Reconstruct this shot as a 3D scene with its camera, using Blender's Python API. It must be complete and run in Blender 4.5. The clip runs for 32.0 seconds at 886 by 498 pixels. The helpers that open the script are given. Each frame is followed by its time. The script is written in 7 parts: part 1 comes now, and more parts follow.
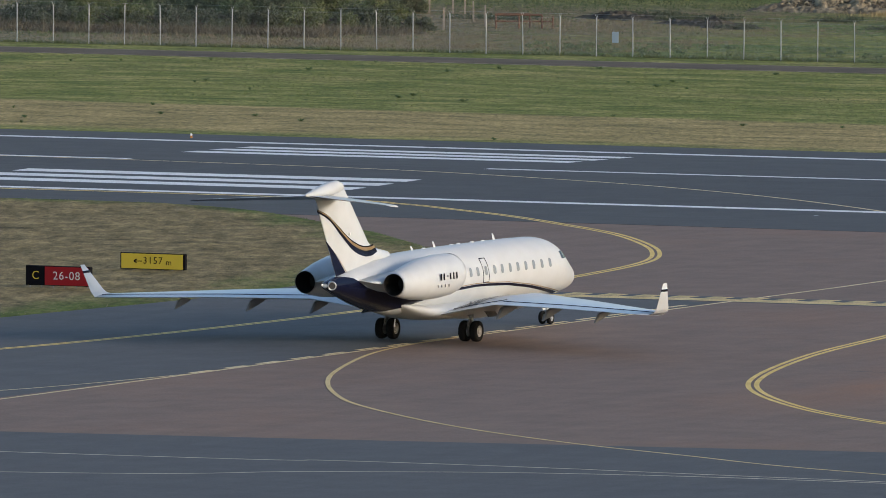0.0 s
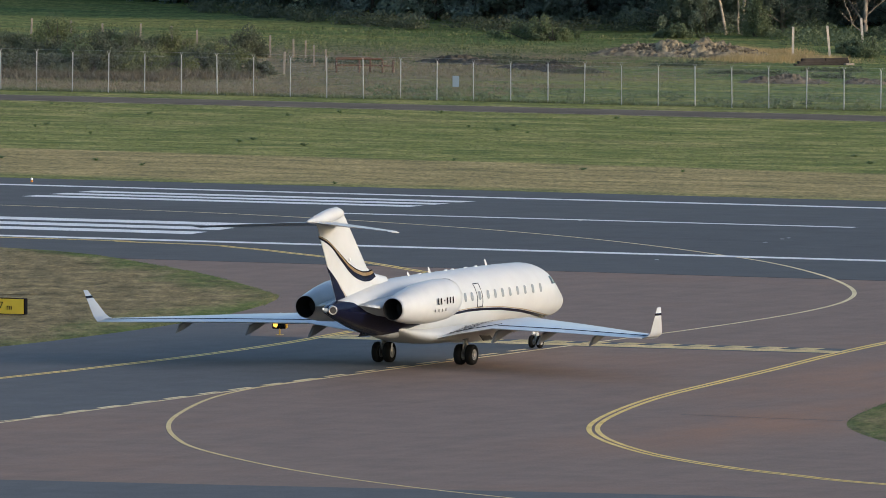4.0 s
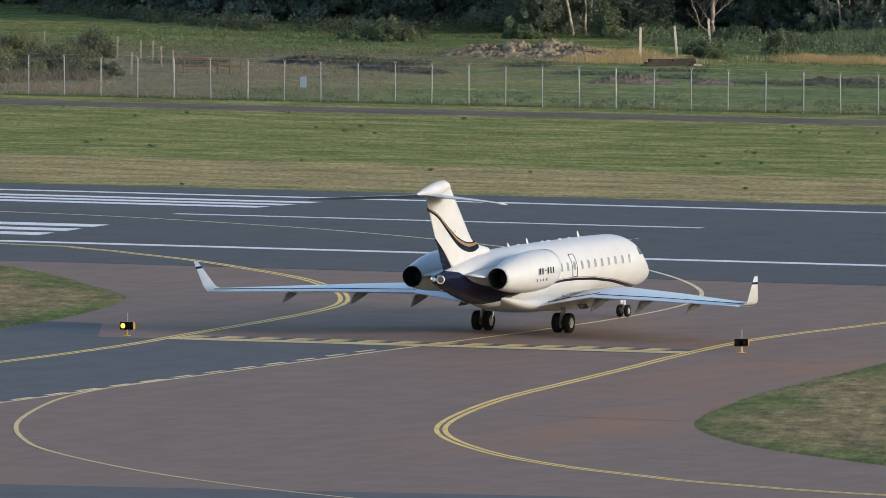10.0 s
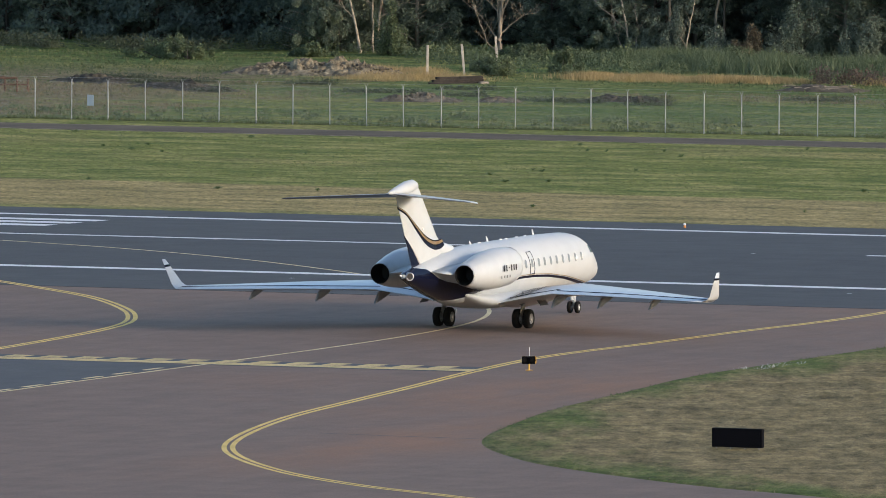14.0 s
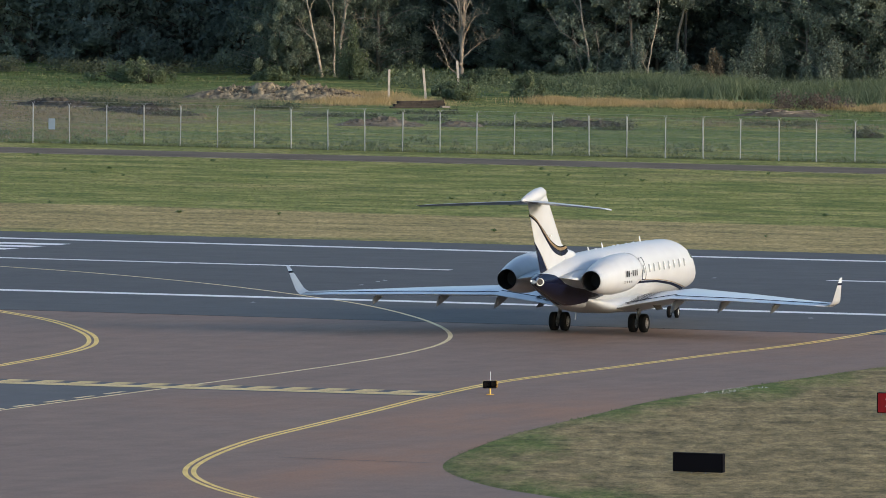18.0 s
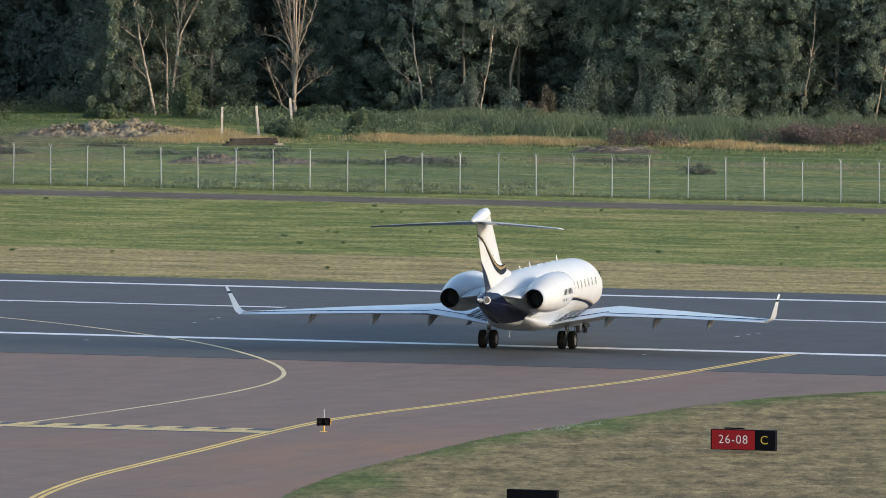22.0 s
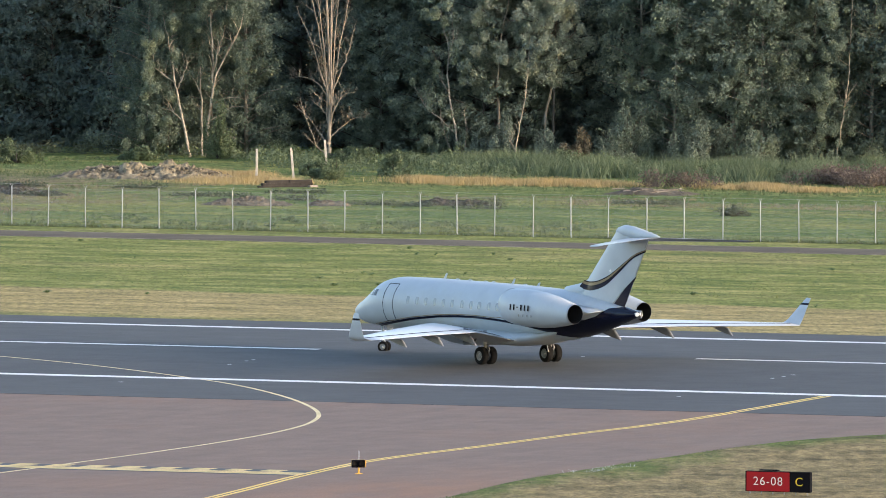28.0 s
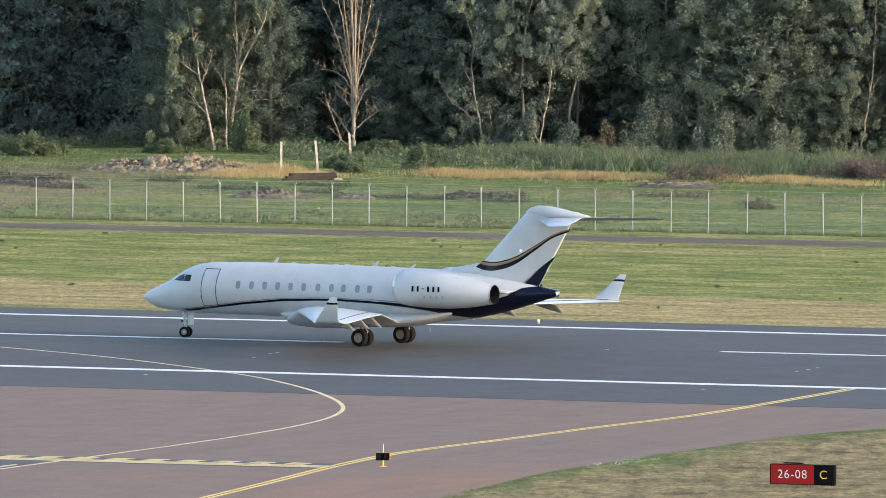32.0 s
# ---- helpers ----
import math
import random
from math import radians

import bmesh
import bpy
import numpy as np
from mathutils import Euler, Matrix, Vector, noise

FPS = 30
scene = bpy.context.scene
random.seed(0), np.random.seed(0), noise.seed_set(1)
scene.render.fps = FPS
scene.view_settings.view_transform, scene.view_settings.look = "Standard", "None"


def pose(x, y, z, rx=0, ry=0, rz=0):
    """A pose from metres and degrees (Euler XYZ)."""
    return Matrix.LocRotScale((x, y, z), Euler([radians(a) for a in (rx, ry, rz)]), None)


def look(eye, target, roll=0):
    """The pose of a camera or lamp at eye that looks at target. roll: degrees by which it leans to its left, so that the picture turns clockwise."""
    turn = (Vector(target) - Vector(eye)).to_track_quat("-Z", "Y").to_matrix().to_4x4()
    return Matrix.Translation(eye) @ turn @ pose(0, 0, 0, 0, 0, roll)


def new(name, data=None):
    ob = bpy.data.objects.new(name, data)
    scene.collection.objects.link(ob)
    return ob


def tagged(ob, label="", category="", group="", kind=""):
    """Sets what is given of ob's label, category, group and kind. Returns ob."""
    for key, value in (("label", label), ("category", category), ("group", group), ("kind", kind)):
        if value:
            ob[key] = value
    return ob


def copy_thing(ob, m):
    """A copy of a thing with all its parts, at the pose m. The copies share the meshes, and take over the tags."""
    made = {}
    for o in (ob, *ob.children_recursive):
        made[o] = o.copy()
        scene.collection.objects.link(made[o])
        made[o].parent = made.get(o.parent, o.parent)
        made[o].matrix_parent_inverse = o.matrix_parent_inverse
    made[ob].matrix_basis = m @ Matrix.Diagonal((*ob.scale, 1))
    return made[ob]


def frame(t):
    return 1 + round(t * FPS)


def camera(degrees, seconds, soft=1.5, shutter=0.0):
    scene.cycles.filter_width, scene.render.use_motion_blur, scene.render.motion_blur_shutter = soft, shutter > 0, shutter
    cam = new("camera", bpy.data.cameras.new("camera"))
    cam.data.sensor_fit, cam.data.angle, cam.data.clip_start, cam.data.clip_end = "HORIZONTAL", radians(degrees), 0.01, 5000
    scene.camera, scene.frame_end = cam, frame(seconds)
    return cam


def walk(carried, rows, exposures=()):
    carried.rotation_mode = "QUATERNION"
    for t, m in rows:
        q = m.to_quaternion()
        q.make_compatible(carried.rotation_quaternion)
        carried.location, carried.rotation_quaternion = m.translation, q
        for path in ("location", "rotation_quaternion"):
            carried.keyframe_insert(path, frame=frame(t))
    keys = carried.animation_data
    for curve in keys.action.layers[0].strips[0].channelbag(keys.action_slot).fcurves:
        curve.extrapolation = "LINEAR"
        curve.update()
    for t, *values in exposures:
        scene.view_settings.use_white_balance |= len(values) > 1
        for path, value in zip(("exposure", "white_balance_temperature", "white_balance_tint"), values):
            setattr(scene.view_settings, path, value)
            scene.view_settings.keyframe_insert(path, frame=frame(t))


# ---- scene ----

# ---------------------------------------------------------------- camera
EYE = (290.50, -665.83, 41.73)
cam = camera(3.453, 32.0, soft=0.8)
# seconds, yaw to the right, pitch, roll in degrees: a hand-held pan from one spot
PAN = [
    (0, -25.125, -3.438, 0.16),
    (0.5, -25.055, -3.392, 0.19),
    (1, -25.002, -3.331, 0.13),
    (1.5, -24.962, -3.298, 0.13),
    (2, -24.749, -3.262, 0.16),
    (2.5, -24.642, -3.260, 0.15),
    (3, -24.581, -3.256, 0.15),
    (3.5, -24.540, -3.260, 0.15),
    (5.5, -24.396, -3.267, 0.17),
    (6, -24.359, -3.267, 0.15),
    (6.5, -24.303, -3.266, 0.15),
    (7, -24.248, -3.266, 0.16),
    (7.5, -24.213, -3.267, 0.13),
    (8, -24.190, -3.269, 0.15),
    (8.5, -24.147, -3.270, 0.14),
    (9, -24.065, -3.278, 0.17),
    (9.5, -23.989, -3.272, 0.14),
    (10, -23.908, -3.260, 0.16),
    (10.5, -23.762, -3.243, 0.17),
    (11, -23.623, -3.231, 0.17),
    (11.5, -23.431, -3.214, 0.19),
    (12, -23.290, -3.196, 0.18),
    (12.5, -23.189, -3.195, 0.16),
    (13, -23.135, -3.201, 0.16),
    (13.5, -23.098, -3.202, 0.16),
    (14, -23.078, -3.188, 0.15),
    (14.5, -23.060, -3.151, 0.16),
    (15, -23.077, -3.135, 0.16),
    (15.5, -23.087, -3.129, 0.17),
    (17.5, -23.088, -3.111, 0.17),
    (18, -22.927, -3.093, 0.23),
    (18.5, -22.706, -3.069, 0.18),
    (19, -22.565, -2.998, 0.19),
    (19.5, -22.467, -2.885, 0.13),
    (20, -22.411, -2.848, 0.17),
    (20.5, -22.401, -2.933, 0.15),
    (21, -22.367, -2.963, 0.13),
    (21.5, -22.328, -2.970, 0.14),
    (22, -22.277, -2.946, 0.14),
    (22.5, -22.232, -2.908, 0.13),
    (23, -22.206, -2.875, 0.12),
    (23.5, -22.213, -2.854, 0.12),
    (24, -22.223, -2.837, 0.13),
    (24.5, -22.237, -2.830, 0.15),
    (25, -22.251, -2.823, 0.15),
    (25.5, -22.265, -2.813, 0.13),
    (27.5, -22.379, -2.783, 0.13),
    (28, -22.413, -2.783, 0.12),
    (28.5, -22.446, -2.788, 0.14),
    (29, -22.473, -2.790, 0.12),
    (29.5, -22.486, -2.794, 0.12),
    (30, -22.490, -2.801, 0.12),
    (30.5, -22.500, -2.802, 0.15),
    (31, -22.500, -2.808, 0.13),
    (31.5, -22.507, -2.807, 0.12),
    (32, -22.508, -2.811, 0.12),
]
walk(cam, [(t, pose(*EYE, 90 + b, 0, -a) @ pose(0, 0, 0, 0, 0, c)) for t, a, b, c in PAN],
     exposures=[(t, e, 6540 if t < 24 else 6850, 14.3 if t < 24 else 15.8) for t, e in ((0, 0.72), (3, 0.80), (6, 0.90), (14, 0.94), (18, 0.97), (20, 1.12), (22, 1.21), (23.2, 1.25), (24.2, 1.62), (28, 1.75), (32, 1.79))])

# ---------------------------------------------------------------- light
SUN_EL, SUN_AZ = 12.0, 8.0      # elevation; bearing from +X towards -Y, degrees
world = bpy.data.worlds.new("sky")
scene.world = world
world.use_nodes = True
wn = world.node_tree.nodes
sky = wn.new("ShaderNodeTexSky")
sky.sky_type = "NISHITA"
sky.sun_disc = False
sky.sun_elevation = radians(SUN_EL)
sky.air_density, sky.dust_density, sky.ozone_density = 1.0, 0.9, 2.05
sky.sun_rotation = radians(90 + SUN_AZ)
wn["Background"].inputs["Strength"].default_value = 0.15
world.node_tree.links.new(sky.outputs[0], wn["Background"].inputs["Color"])
sun_data = bpy.data.lights.new("sun", "SUN")
sun_data.energy, sun_data.angle, sun_data.color = 1.78, radians(12), (1.0, 0.85, 0.69)
sun = new("sun", sun_data)
_d = Vector((math.cos(radians(SUN_EL)) * math.cos(radians(-SUN_AZ)), math.cos(radians(SUN_EL)) * math.sin(radians(-SUN_AZ)), math.sin(radians(SUN_EL))))
sun.matrix_world = look(_d * 500, (0, 0, 0))

# ---------------------------------------------------------------- materials


def nodes_of(name):
    m = bpy.data.materials.new(name)
    m.use_nodes = True
    nt = m.node_tree
    return m, nt, nt.nodes["Principled BSDF"]


def add(nt, kind, **ins):
    n = nt.nodes.new(kind)
    for k, v in ins.items():
        n.inputs[k].default_value = v
    return n


def noise_at(nt, vec, scale, detail=4.0, rough=0.6):
    n = add(nt, "ShaderNodeTexNoise", Scale=scale, Detail=detail, Roughness=rough)
    nt.links.new(vec, n.inputs["Vector"])
    return n.outputs["Fac"]


def ramp(nt, fac, stops):
    r = nt.nodes.new("ShaderNodeValToRGB")
    el = r.color_ramp.elements
    while len(el) < len(stops):
        el.new(0.5)
    for e, (p, c) in zip(el, stops):
        e.position, e.color = p, (*c, 1)
    nt.links.new(fac, r.inputs[0])
    return r.outputs[0]


def mix(nt, a, b, fac, blend="MIX"):
    n = nt.nodes.new("ShaderNodeMix")
    n.data_type, n.blend_type = "RGBA", blend
    for sock, v in ((n.inputs[0], fac), (n.inputs[6], a), (n.inputs[7], b)):
        if isinstance(v, (int, float)):
            sock.default_value = v
        elif isinstance(v, tuple):
            sock.default_value = (*v, 1)
        else:
            nt.links.new(v, sock)
    return n.outputs[2]


def math_node(nt, op, a, b=0.0, clamp=False):
    n = nt.nodes.new("ShaderNodeMath")
    n.operation, n.use_clamp = op, clamp
    for sock, v in zip(n.inputs, (a, b)):
        if isinstance(v, (int, float)):
            sock.default_value = v
        else:
            nt.links.new(v, sock)
    return n.outputs[0]


def surf(name, c1, c2, scale=1.0, fine=20.0, rough=0.8, bump=0.1, metal=0.0, stretch=(1, 1, 1), vary=0.0, depth=0.02, spec=0.4):
    """A two-scale noisy surface between two colours, with fine relief."""
    m, nt, b = nodes_of(name)
    tc = nt.nodes.new("ShaderNodeTexCoord")
    mp = add(nt, "ShaderNodeMapping", Scale=stretch)
    nt.links.new(tc.outputs["Object"], mp.inputs[0])
    v = mp.outputs[0]
    big, small = noise_at(nt, v, scale), noise_at(nt, v, fine, 3.0)
    col = ramp(nt, big, [(0.32, c1), (0.68, c2)])
    g = ramp(nt, small, [(0.25, (0.72, 0.72, 0.72)), (0.75, (1.15, 1.15, 1.15))])
    col = mix(nt, col, g, 0.8, "MULTIPLY")
    if vary:
        oi = nt.nodes.new("ShaderNodeObjectInfo")
        k = math_node(nt, "ADD", math_node(nt, "MULTIPLY", oi.outputs["Random"], 2 * vary), 1 - vary)
        cr = nt.nodes.new("ShaderNodeCombineColor")
        for i in range(3):
            nt.links.new(k, cr.inputs[i])
        col = mix(nt, col, cr.outputs[0], 1.0, "MULTIPLY")
    nt.links.new(col, b.inputs["Base Color"])
    b.inputs["Roughness"].default_value, b.inputs["Metallic"].default_value = rough, metal
    b.inputs["Specular IOR Level"].default_value = spec
    if bump:
        bp = add(nt, "ShaderNodeBump", Strength=bump, Distance=depth)
        nt.links.new(small, bp.inputs["Height"])
        nt.links.new(bp.outputs[0], b.inputs["Normal"])
    return m


def paint(name, c, rough=0.35, coat=0.3, metal=0.0, spec=0.5):
    """Painted sheet metal with faint grime and panel unevenness."""
    m, nt, b = nodes_of(name)
    tc = nt.nodes.new("ShaderNodeTexCoord")
    f = noise_at(nt, tc.outputs["Object"], 0.9, 5.0)
    d = tuple(x * 0.9 for x in c)
    nt.links.new(ramp(nt, f, [(0.3, d), (0.6, c)]), b.inputs["Base Color"])
    rr = nt.nodes.new("ShaderNodeMapRange")
    rr.inputs[3].default_value, rr.inputs[4].default_value = rough * 0.8, rough * 1.25
    nt.links.new(f, rr.inputs[0])
    nt.links.new(rr.outputs[0], b.inputs["Roughness"])
    b.inputs["Metallic"].default_value = metal
    b.inputs["Coat Weight"].default_value = coat
    b.inputs["Specular IOR Level"].default_value = spec
    b.inputs["Coat Roughness"].default_value = 0.05
    return m


def leaf_mat(name, c1, c2, back=0.42):
    """Leaves: colour varies from leaf to leaf; some light passes through."""
    m, nt, b = nodes_of(name)
    geo = nt.nodes.new("ShaderNodeNewGeometry")
    oi = nt.nodes.new("ShaderNodeObjectInfo")
    f = math_node(nt, "FRACT", math_node(nt, "ADD", geo.outputs["Random Per Island"], math_node(nt, "MULTIPLY", oi.outputs["Random"], 0.37)))
    f2 = math_node(nt, "ADD", math_node(nt, "MULTIPLY", f, 0.55), math_node(nt, "MULTIPLY", oi.outputs["Random"], 0.45))
    col = ramp(nt, f2, [(0.05, c1), (0.95, c2)])
    tc = nt.nodes.new("ShaderNodeTexCoord")
    n = noise_at(nt, tc.outputs["Object"], 0.55, 3.0)
    col = mix(nt, col, ramp(nt, n, [(0.3, (0.74, 0.80, 0.86)), (0.55, (1.0, 1.0, 1.0)), (0.75, (1.28, 1.20, 1.0))]), 1.0, "MULTIPLY")
    nt.links.new(col, b.inputs["Base Color"])
    b.inputs["Roughness"].default_value = 0.6
    tr = nt.nodes.new("ShaderNodeBsdfTranslucent")
    nt.links.new(col, tr.inputs[0])
    mx = nt.nodes.new("ShaderNodeMixShader")
    mx.inputs[0].default_value = back
    out = nt.nodes["Material Output"]
    nt.links.new(b.outputs[0], mx.inputs[1])
    nt.links.new(tr.outputs[0], mx.inputs[2])
    nt.links.new(mx.outputs[0], out.inputs[0])
    return m


def glow(name, c, strength):
    m, nt, b = nodes_of(name)
    b.inputs["Base Color"].default_value = (*c, 1)
    b.inputs["Emission Color"].default_value = (*c, 1)
    b.inputs["Emission Strength"].default_value = strength
    return m


def turned(nt, vec, sx, sy):
    """Object coordinates turned with the sheet's slanting mowing pattern, sx and sy times as coarse."""
    q = add(nt, "ShaderNodeMapping", Rotation=(0.0, 0.0, radians(22.4)), Scale=(sx, sy, 1.0))
    q.vector_type = "TEXTURE"
    nt.links.new(vec, q.inputs[0])
    return q


def grass_ground():
    """Mown airfield grass: green with a dried strip along the runway and rougher meadow past the fence."""
    m, nt, b = nodes_of("airfield_grass")
    tc = nt.nodes.new("ShaderNodeTexCoord")
    v = tc.outputs["Object"]
    sep = nt.nodes.new("ShaderNodeSeparateXYZ")
    nt.links.new(v, sep.inputs[0])
    mp = add(nt, "ShaderNodeMapping", Scale=(0.24, 0.5, 1.0))
    nt.links.new(v, mp.inputs[0])
    ms = turned(nt, v, 1.0, 3.3)
    n1, n2, n3 = noise_at(nt, mp.outputs[0], 0.11, 5.0), noise_at(nt, mp.outputs[0], 0.7, 6.0, 0.7), noise_at(nt, ms.outputs[0], 3.2, 5.0, 0.8)
    green = ramp(nt, n2, [(0.32, (0.088, 0.125, 0.030)), (0.5, (0.200, 0.216, 0.058)), (0.66, (0.37, 0.325, 0.122))])
    dry = ramp(nt, n2, [(0.3, (0.185, 0.155, 0.070)), (0.45, (0.325, 0.248, 0.115)), (0.6, (0.435, 0.328, 0.152)), (0.75, (0.54, 0.41, 0.20))])
    wob = math_node(nt, "ADD", math_node(nt, "MULTIPLY", math_node(nt, "SUBTRACT", n1, 0.5), 5.0), math_node(nt, "MULTIPLY", math_node(nt, "ADD", sep.outputs[0], 60.0), 0.06))
    y = math_node(nt, "ADD", sep.outputs[1], wob)
    near = math_node(nt, "MULTIPLY", math_node(nt, "SUBTRACT", 79.6, y), 0.8, True)
    near2 = math_node(nt, "MULTIPLY", math_node(nt, "SUBTRACT", y, 52.0), 0.22, True)
    dryness = math_node(nt, "MULTIPLY", near, near2)
    dryness = math_node(nt, "MULTIPLY", dryness, math_node(nt, "ADD", math_node(nt, "MULTIPLY", n2, 1.0), 0.42), True)
    patch = math_node(nt, "MULTIPLY", math_node(nt, "SUBTRACT", n1, 0.53), 5.0, True)
    dryness = math_node(nt, "MAXIMUM", dryness, math_node(nt, "MULTIPLY", patch, 0.6))
    col = mix(nt, green, dry, dryness)
    # rough meadow past the fence: tan and dull green, drier in the west
    mm = add(nt, "ShaderNodeMapping", Scale=(0.5, 1.0, 1.0))
    nt.links.new(v, mm.inputs[0])
    n6, n7 = noise_at(nt, mm.outputs[0], 0.13, 5.0, 0.7), noise_at(nt, v, 0.9, 4.0)
    west = math_node(nt, "MULTIPLY", math_node(nt, "SUBTRACT", -84.0, sep.outputs[0]), 0.013)
    tan = math_node(nt, "MULTIPLY", math_node(nt, "ADD", math_node(nt, "SUBTRACT", n6, 0.47), west), 6.0, True)
    tan = math_node(nt, "MULTIPLY", tan, math_node(nt, "SUBTRACT", 1.0, math_node(nt, "MULTIPLY", math_node(nt, "SUBTRACT", sep.outputs[1], 200.0), 0.045, True)))
    mb = add(nt, "ShaderNodeMapping", Scale=(0.10, 0.55, 1.0))
    nt.links.new(v, mb.inputs[0])
    n8 = noise_at(nt, mb.outputs[0], 0.32, 5.0, 0.6)
    lush = ramp(nt, n7, [(0.3, (0.078, 0.116, 0.036)), (0.5, (0.142, 0.186, 0.060)), (0.7, (0.230, 0.250, 0.098))])
    lush = mix(nt, lush, ramp(nt, n8, [(0.38, (0.66, 0.80, 0.72)), (0.5, (1.0, 1.0, 1.0)), (0.60, (1.55, 1.22, 1.15))]), 0.85, "MULTIPLY")
    straw = ramp(nt, n7, [(0.3, (0.12, 0.105, 0.06)), (0.7, (0.29, 0.235, 0.145))])
    col = mix(nt, col, mix(nt, lush, straw, tan), math_node(nt, "MULTIPLY", math_node(nt, "SUBTRACT", sep.outputs[1], 143.0), 0.5, True))
    g = ramp(nt, n3, [(0.30, (0.42, 0.46, 0.42)), (0.48, (0.95, 0.95, 0.92)), (0.72, (1.42, 1.38, 1.25))])
    col = mix(nt, col, g, 0.9, "MULTIPLY")
    mq = turned(nt, v, 1.0, 4.0)
    n5 = noise_at(nt, mq.outputs[0], 2.4, 5.0, 0.75)
    col = mix(nt, col, ramp(nt, n5, [(0.28, (0.58, 0.60, 0.55)), (0.5, (0.98, 0.98, 0.96)), (0.72, (1.36, 1.33, 1.25))]), 0.9, "MULTIPLY")
    # mowing streaks along the runway
    mk = add(nt, "ShaderNodeMapping", Scale=(0.09, 0.9, 1.0))
    nt.links.new(v, mk.inputs[0])
    n9 = noise_at(nt, mk.outputs[0], 0.9, 6.0, 0.72)
    col = mix(nt, col, ramp(nt, n9, [(0.30, (0.60, 0.66, 0.52)), (0.44, (0.96, 0.98, 0.94)), (0.66, (1.12, 1.08, 1.04))]), 0.6, "MULTIPLY")
    nt.links.new(col, b.inputs["Base Color"])
    b.inputs["Roughness"].default_value = 0.95
    b.inputs["Specular IOR Level"].default_value = 0.15
    bp = add(nt, "ShaderNodeBump", Strength=0.7, Distance=0.12)
    nt.links.new(n3, bp.inputs["Height"])
    nt.links.new(bp.outputs[0], b.inputs["Normal"])
    return m


def verge_grass():
    """Island grass: dried tan with green patches, mostly along the pavement."""
    m, nt, b = nodes_of("verge_grass")
    tc = nt.nodes.new("ShaderNodeTexCoord")
    v = tc.outputs["Object"]
    ms = turned(nt, v, 1.0, 3.3)
    n1, n2, n3 = noise_at(nt, ms.outputs[0], 0.16, 6.0, 0.7), noise_at(nt, ms.outputs[0], 0.8, 6.0, 0.75), noise_at(nt, ms.outputs[0], 4.0, 5.0, 0.8)
    at = nt.nodes.new("ShaderNodeAttribute")
    at.attribute_name = "edge"
    green = ramp(nt, n2, [(0.3, (0.062, 0.090, 0.022)), (0.5, (0.112, 0.150, 0.036)), (0.7, (0.205, 0.205, 0.075))])
    dry = ramp(nt, n2, [(0.3, (0.100, 0.080, 0.040)), (0.45, (0.205, 0.158, 0.076)), (0.6, (0.325, 0.25, 0.126)), (0.75, (0.45, 0.35, 0.185))])
    k = math_node(nt, "ADD", math_node(nt, "MULTIPLY", math_node(nt, "SUBTRACT", n1, 0.50), 4.5), math_node(nt, "SUBTRACT", 0.92, math_node(nt, "MULTIPLY", at.outputs["Fac"], 0.24)), True)
    col = mix(nt, dry, green, k)
    g = ramp(nt, n3, [(0.30, (0.42, 0.44, 0.42)), (0.48, (0.92, 0.92, 0.90)), (0.72, (1.38, 1.34, 1.25))])
    col = mix(nt, col, g, 0.9, "MULTIPLY")
    mq = turned(nt, v, 1.0, 4.0)
    n5 = noise_at(nt, mq.outputs[0], 2.4, 5.0, 0.75)
    col = mix(nt, col, ramp(nt, n5, [(0.28, (0.58, 0.60, 0.55)), (0.5, (0.98, 0.98, 0.96)), (0.72, (1.36, 1.33, 1.25))]), 0.5, "MULTIPLY")
    mk = turned(nt, v, 6.0, 3.3)
    n9 = noise_at(nt, mk.outputs[0], 1.5, 6.0, 0.7)
    col = mix(nt, col, ramp(nt, n9, [(0.30, (0.42, 0.44, 0.40)), (0.46, (0.95, 0.95, 0.93)), (0.66, (1.22, 1.18, 1.10))]), 0.85, "MULTIPLY")
    nt.links.new(col, b.inputs["Base Color"])
    b.inputs["Roughness"].default_value = 0.95
    b.inputs["Specular IOR Level"].default_value = 0.15
    bp = add(nt, "ShaderNodeBump", Strength=0.7, Distance=0.12)
    nt.links.new(n3, bp.inputs["Height"])
    nt.links.new(bp.outputs[0], b.inputs["Normal"])
    return m


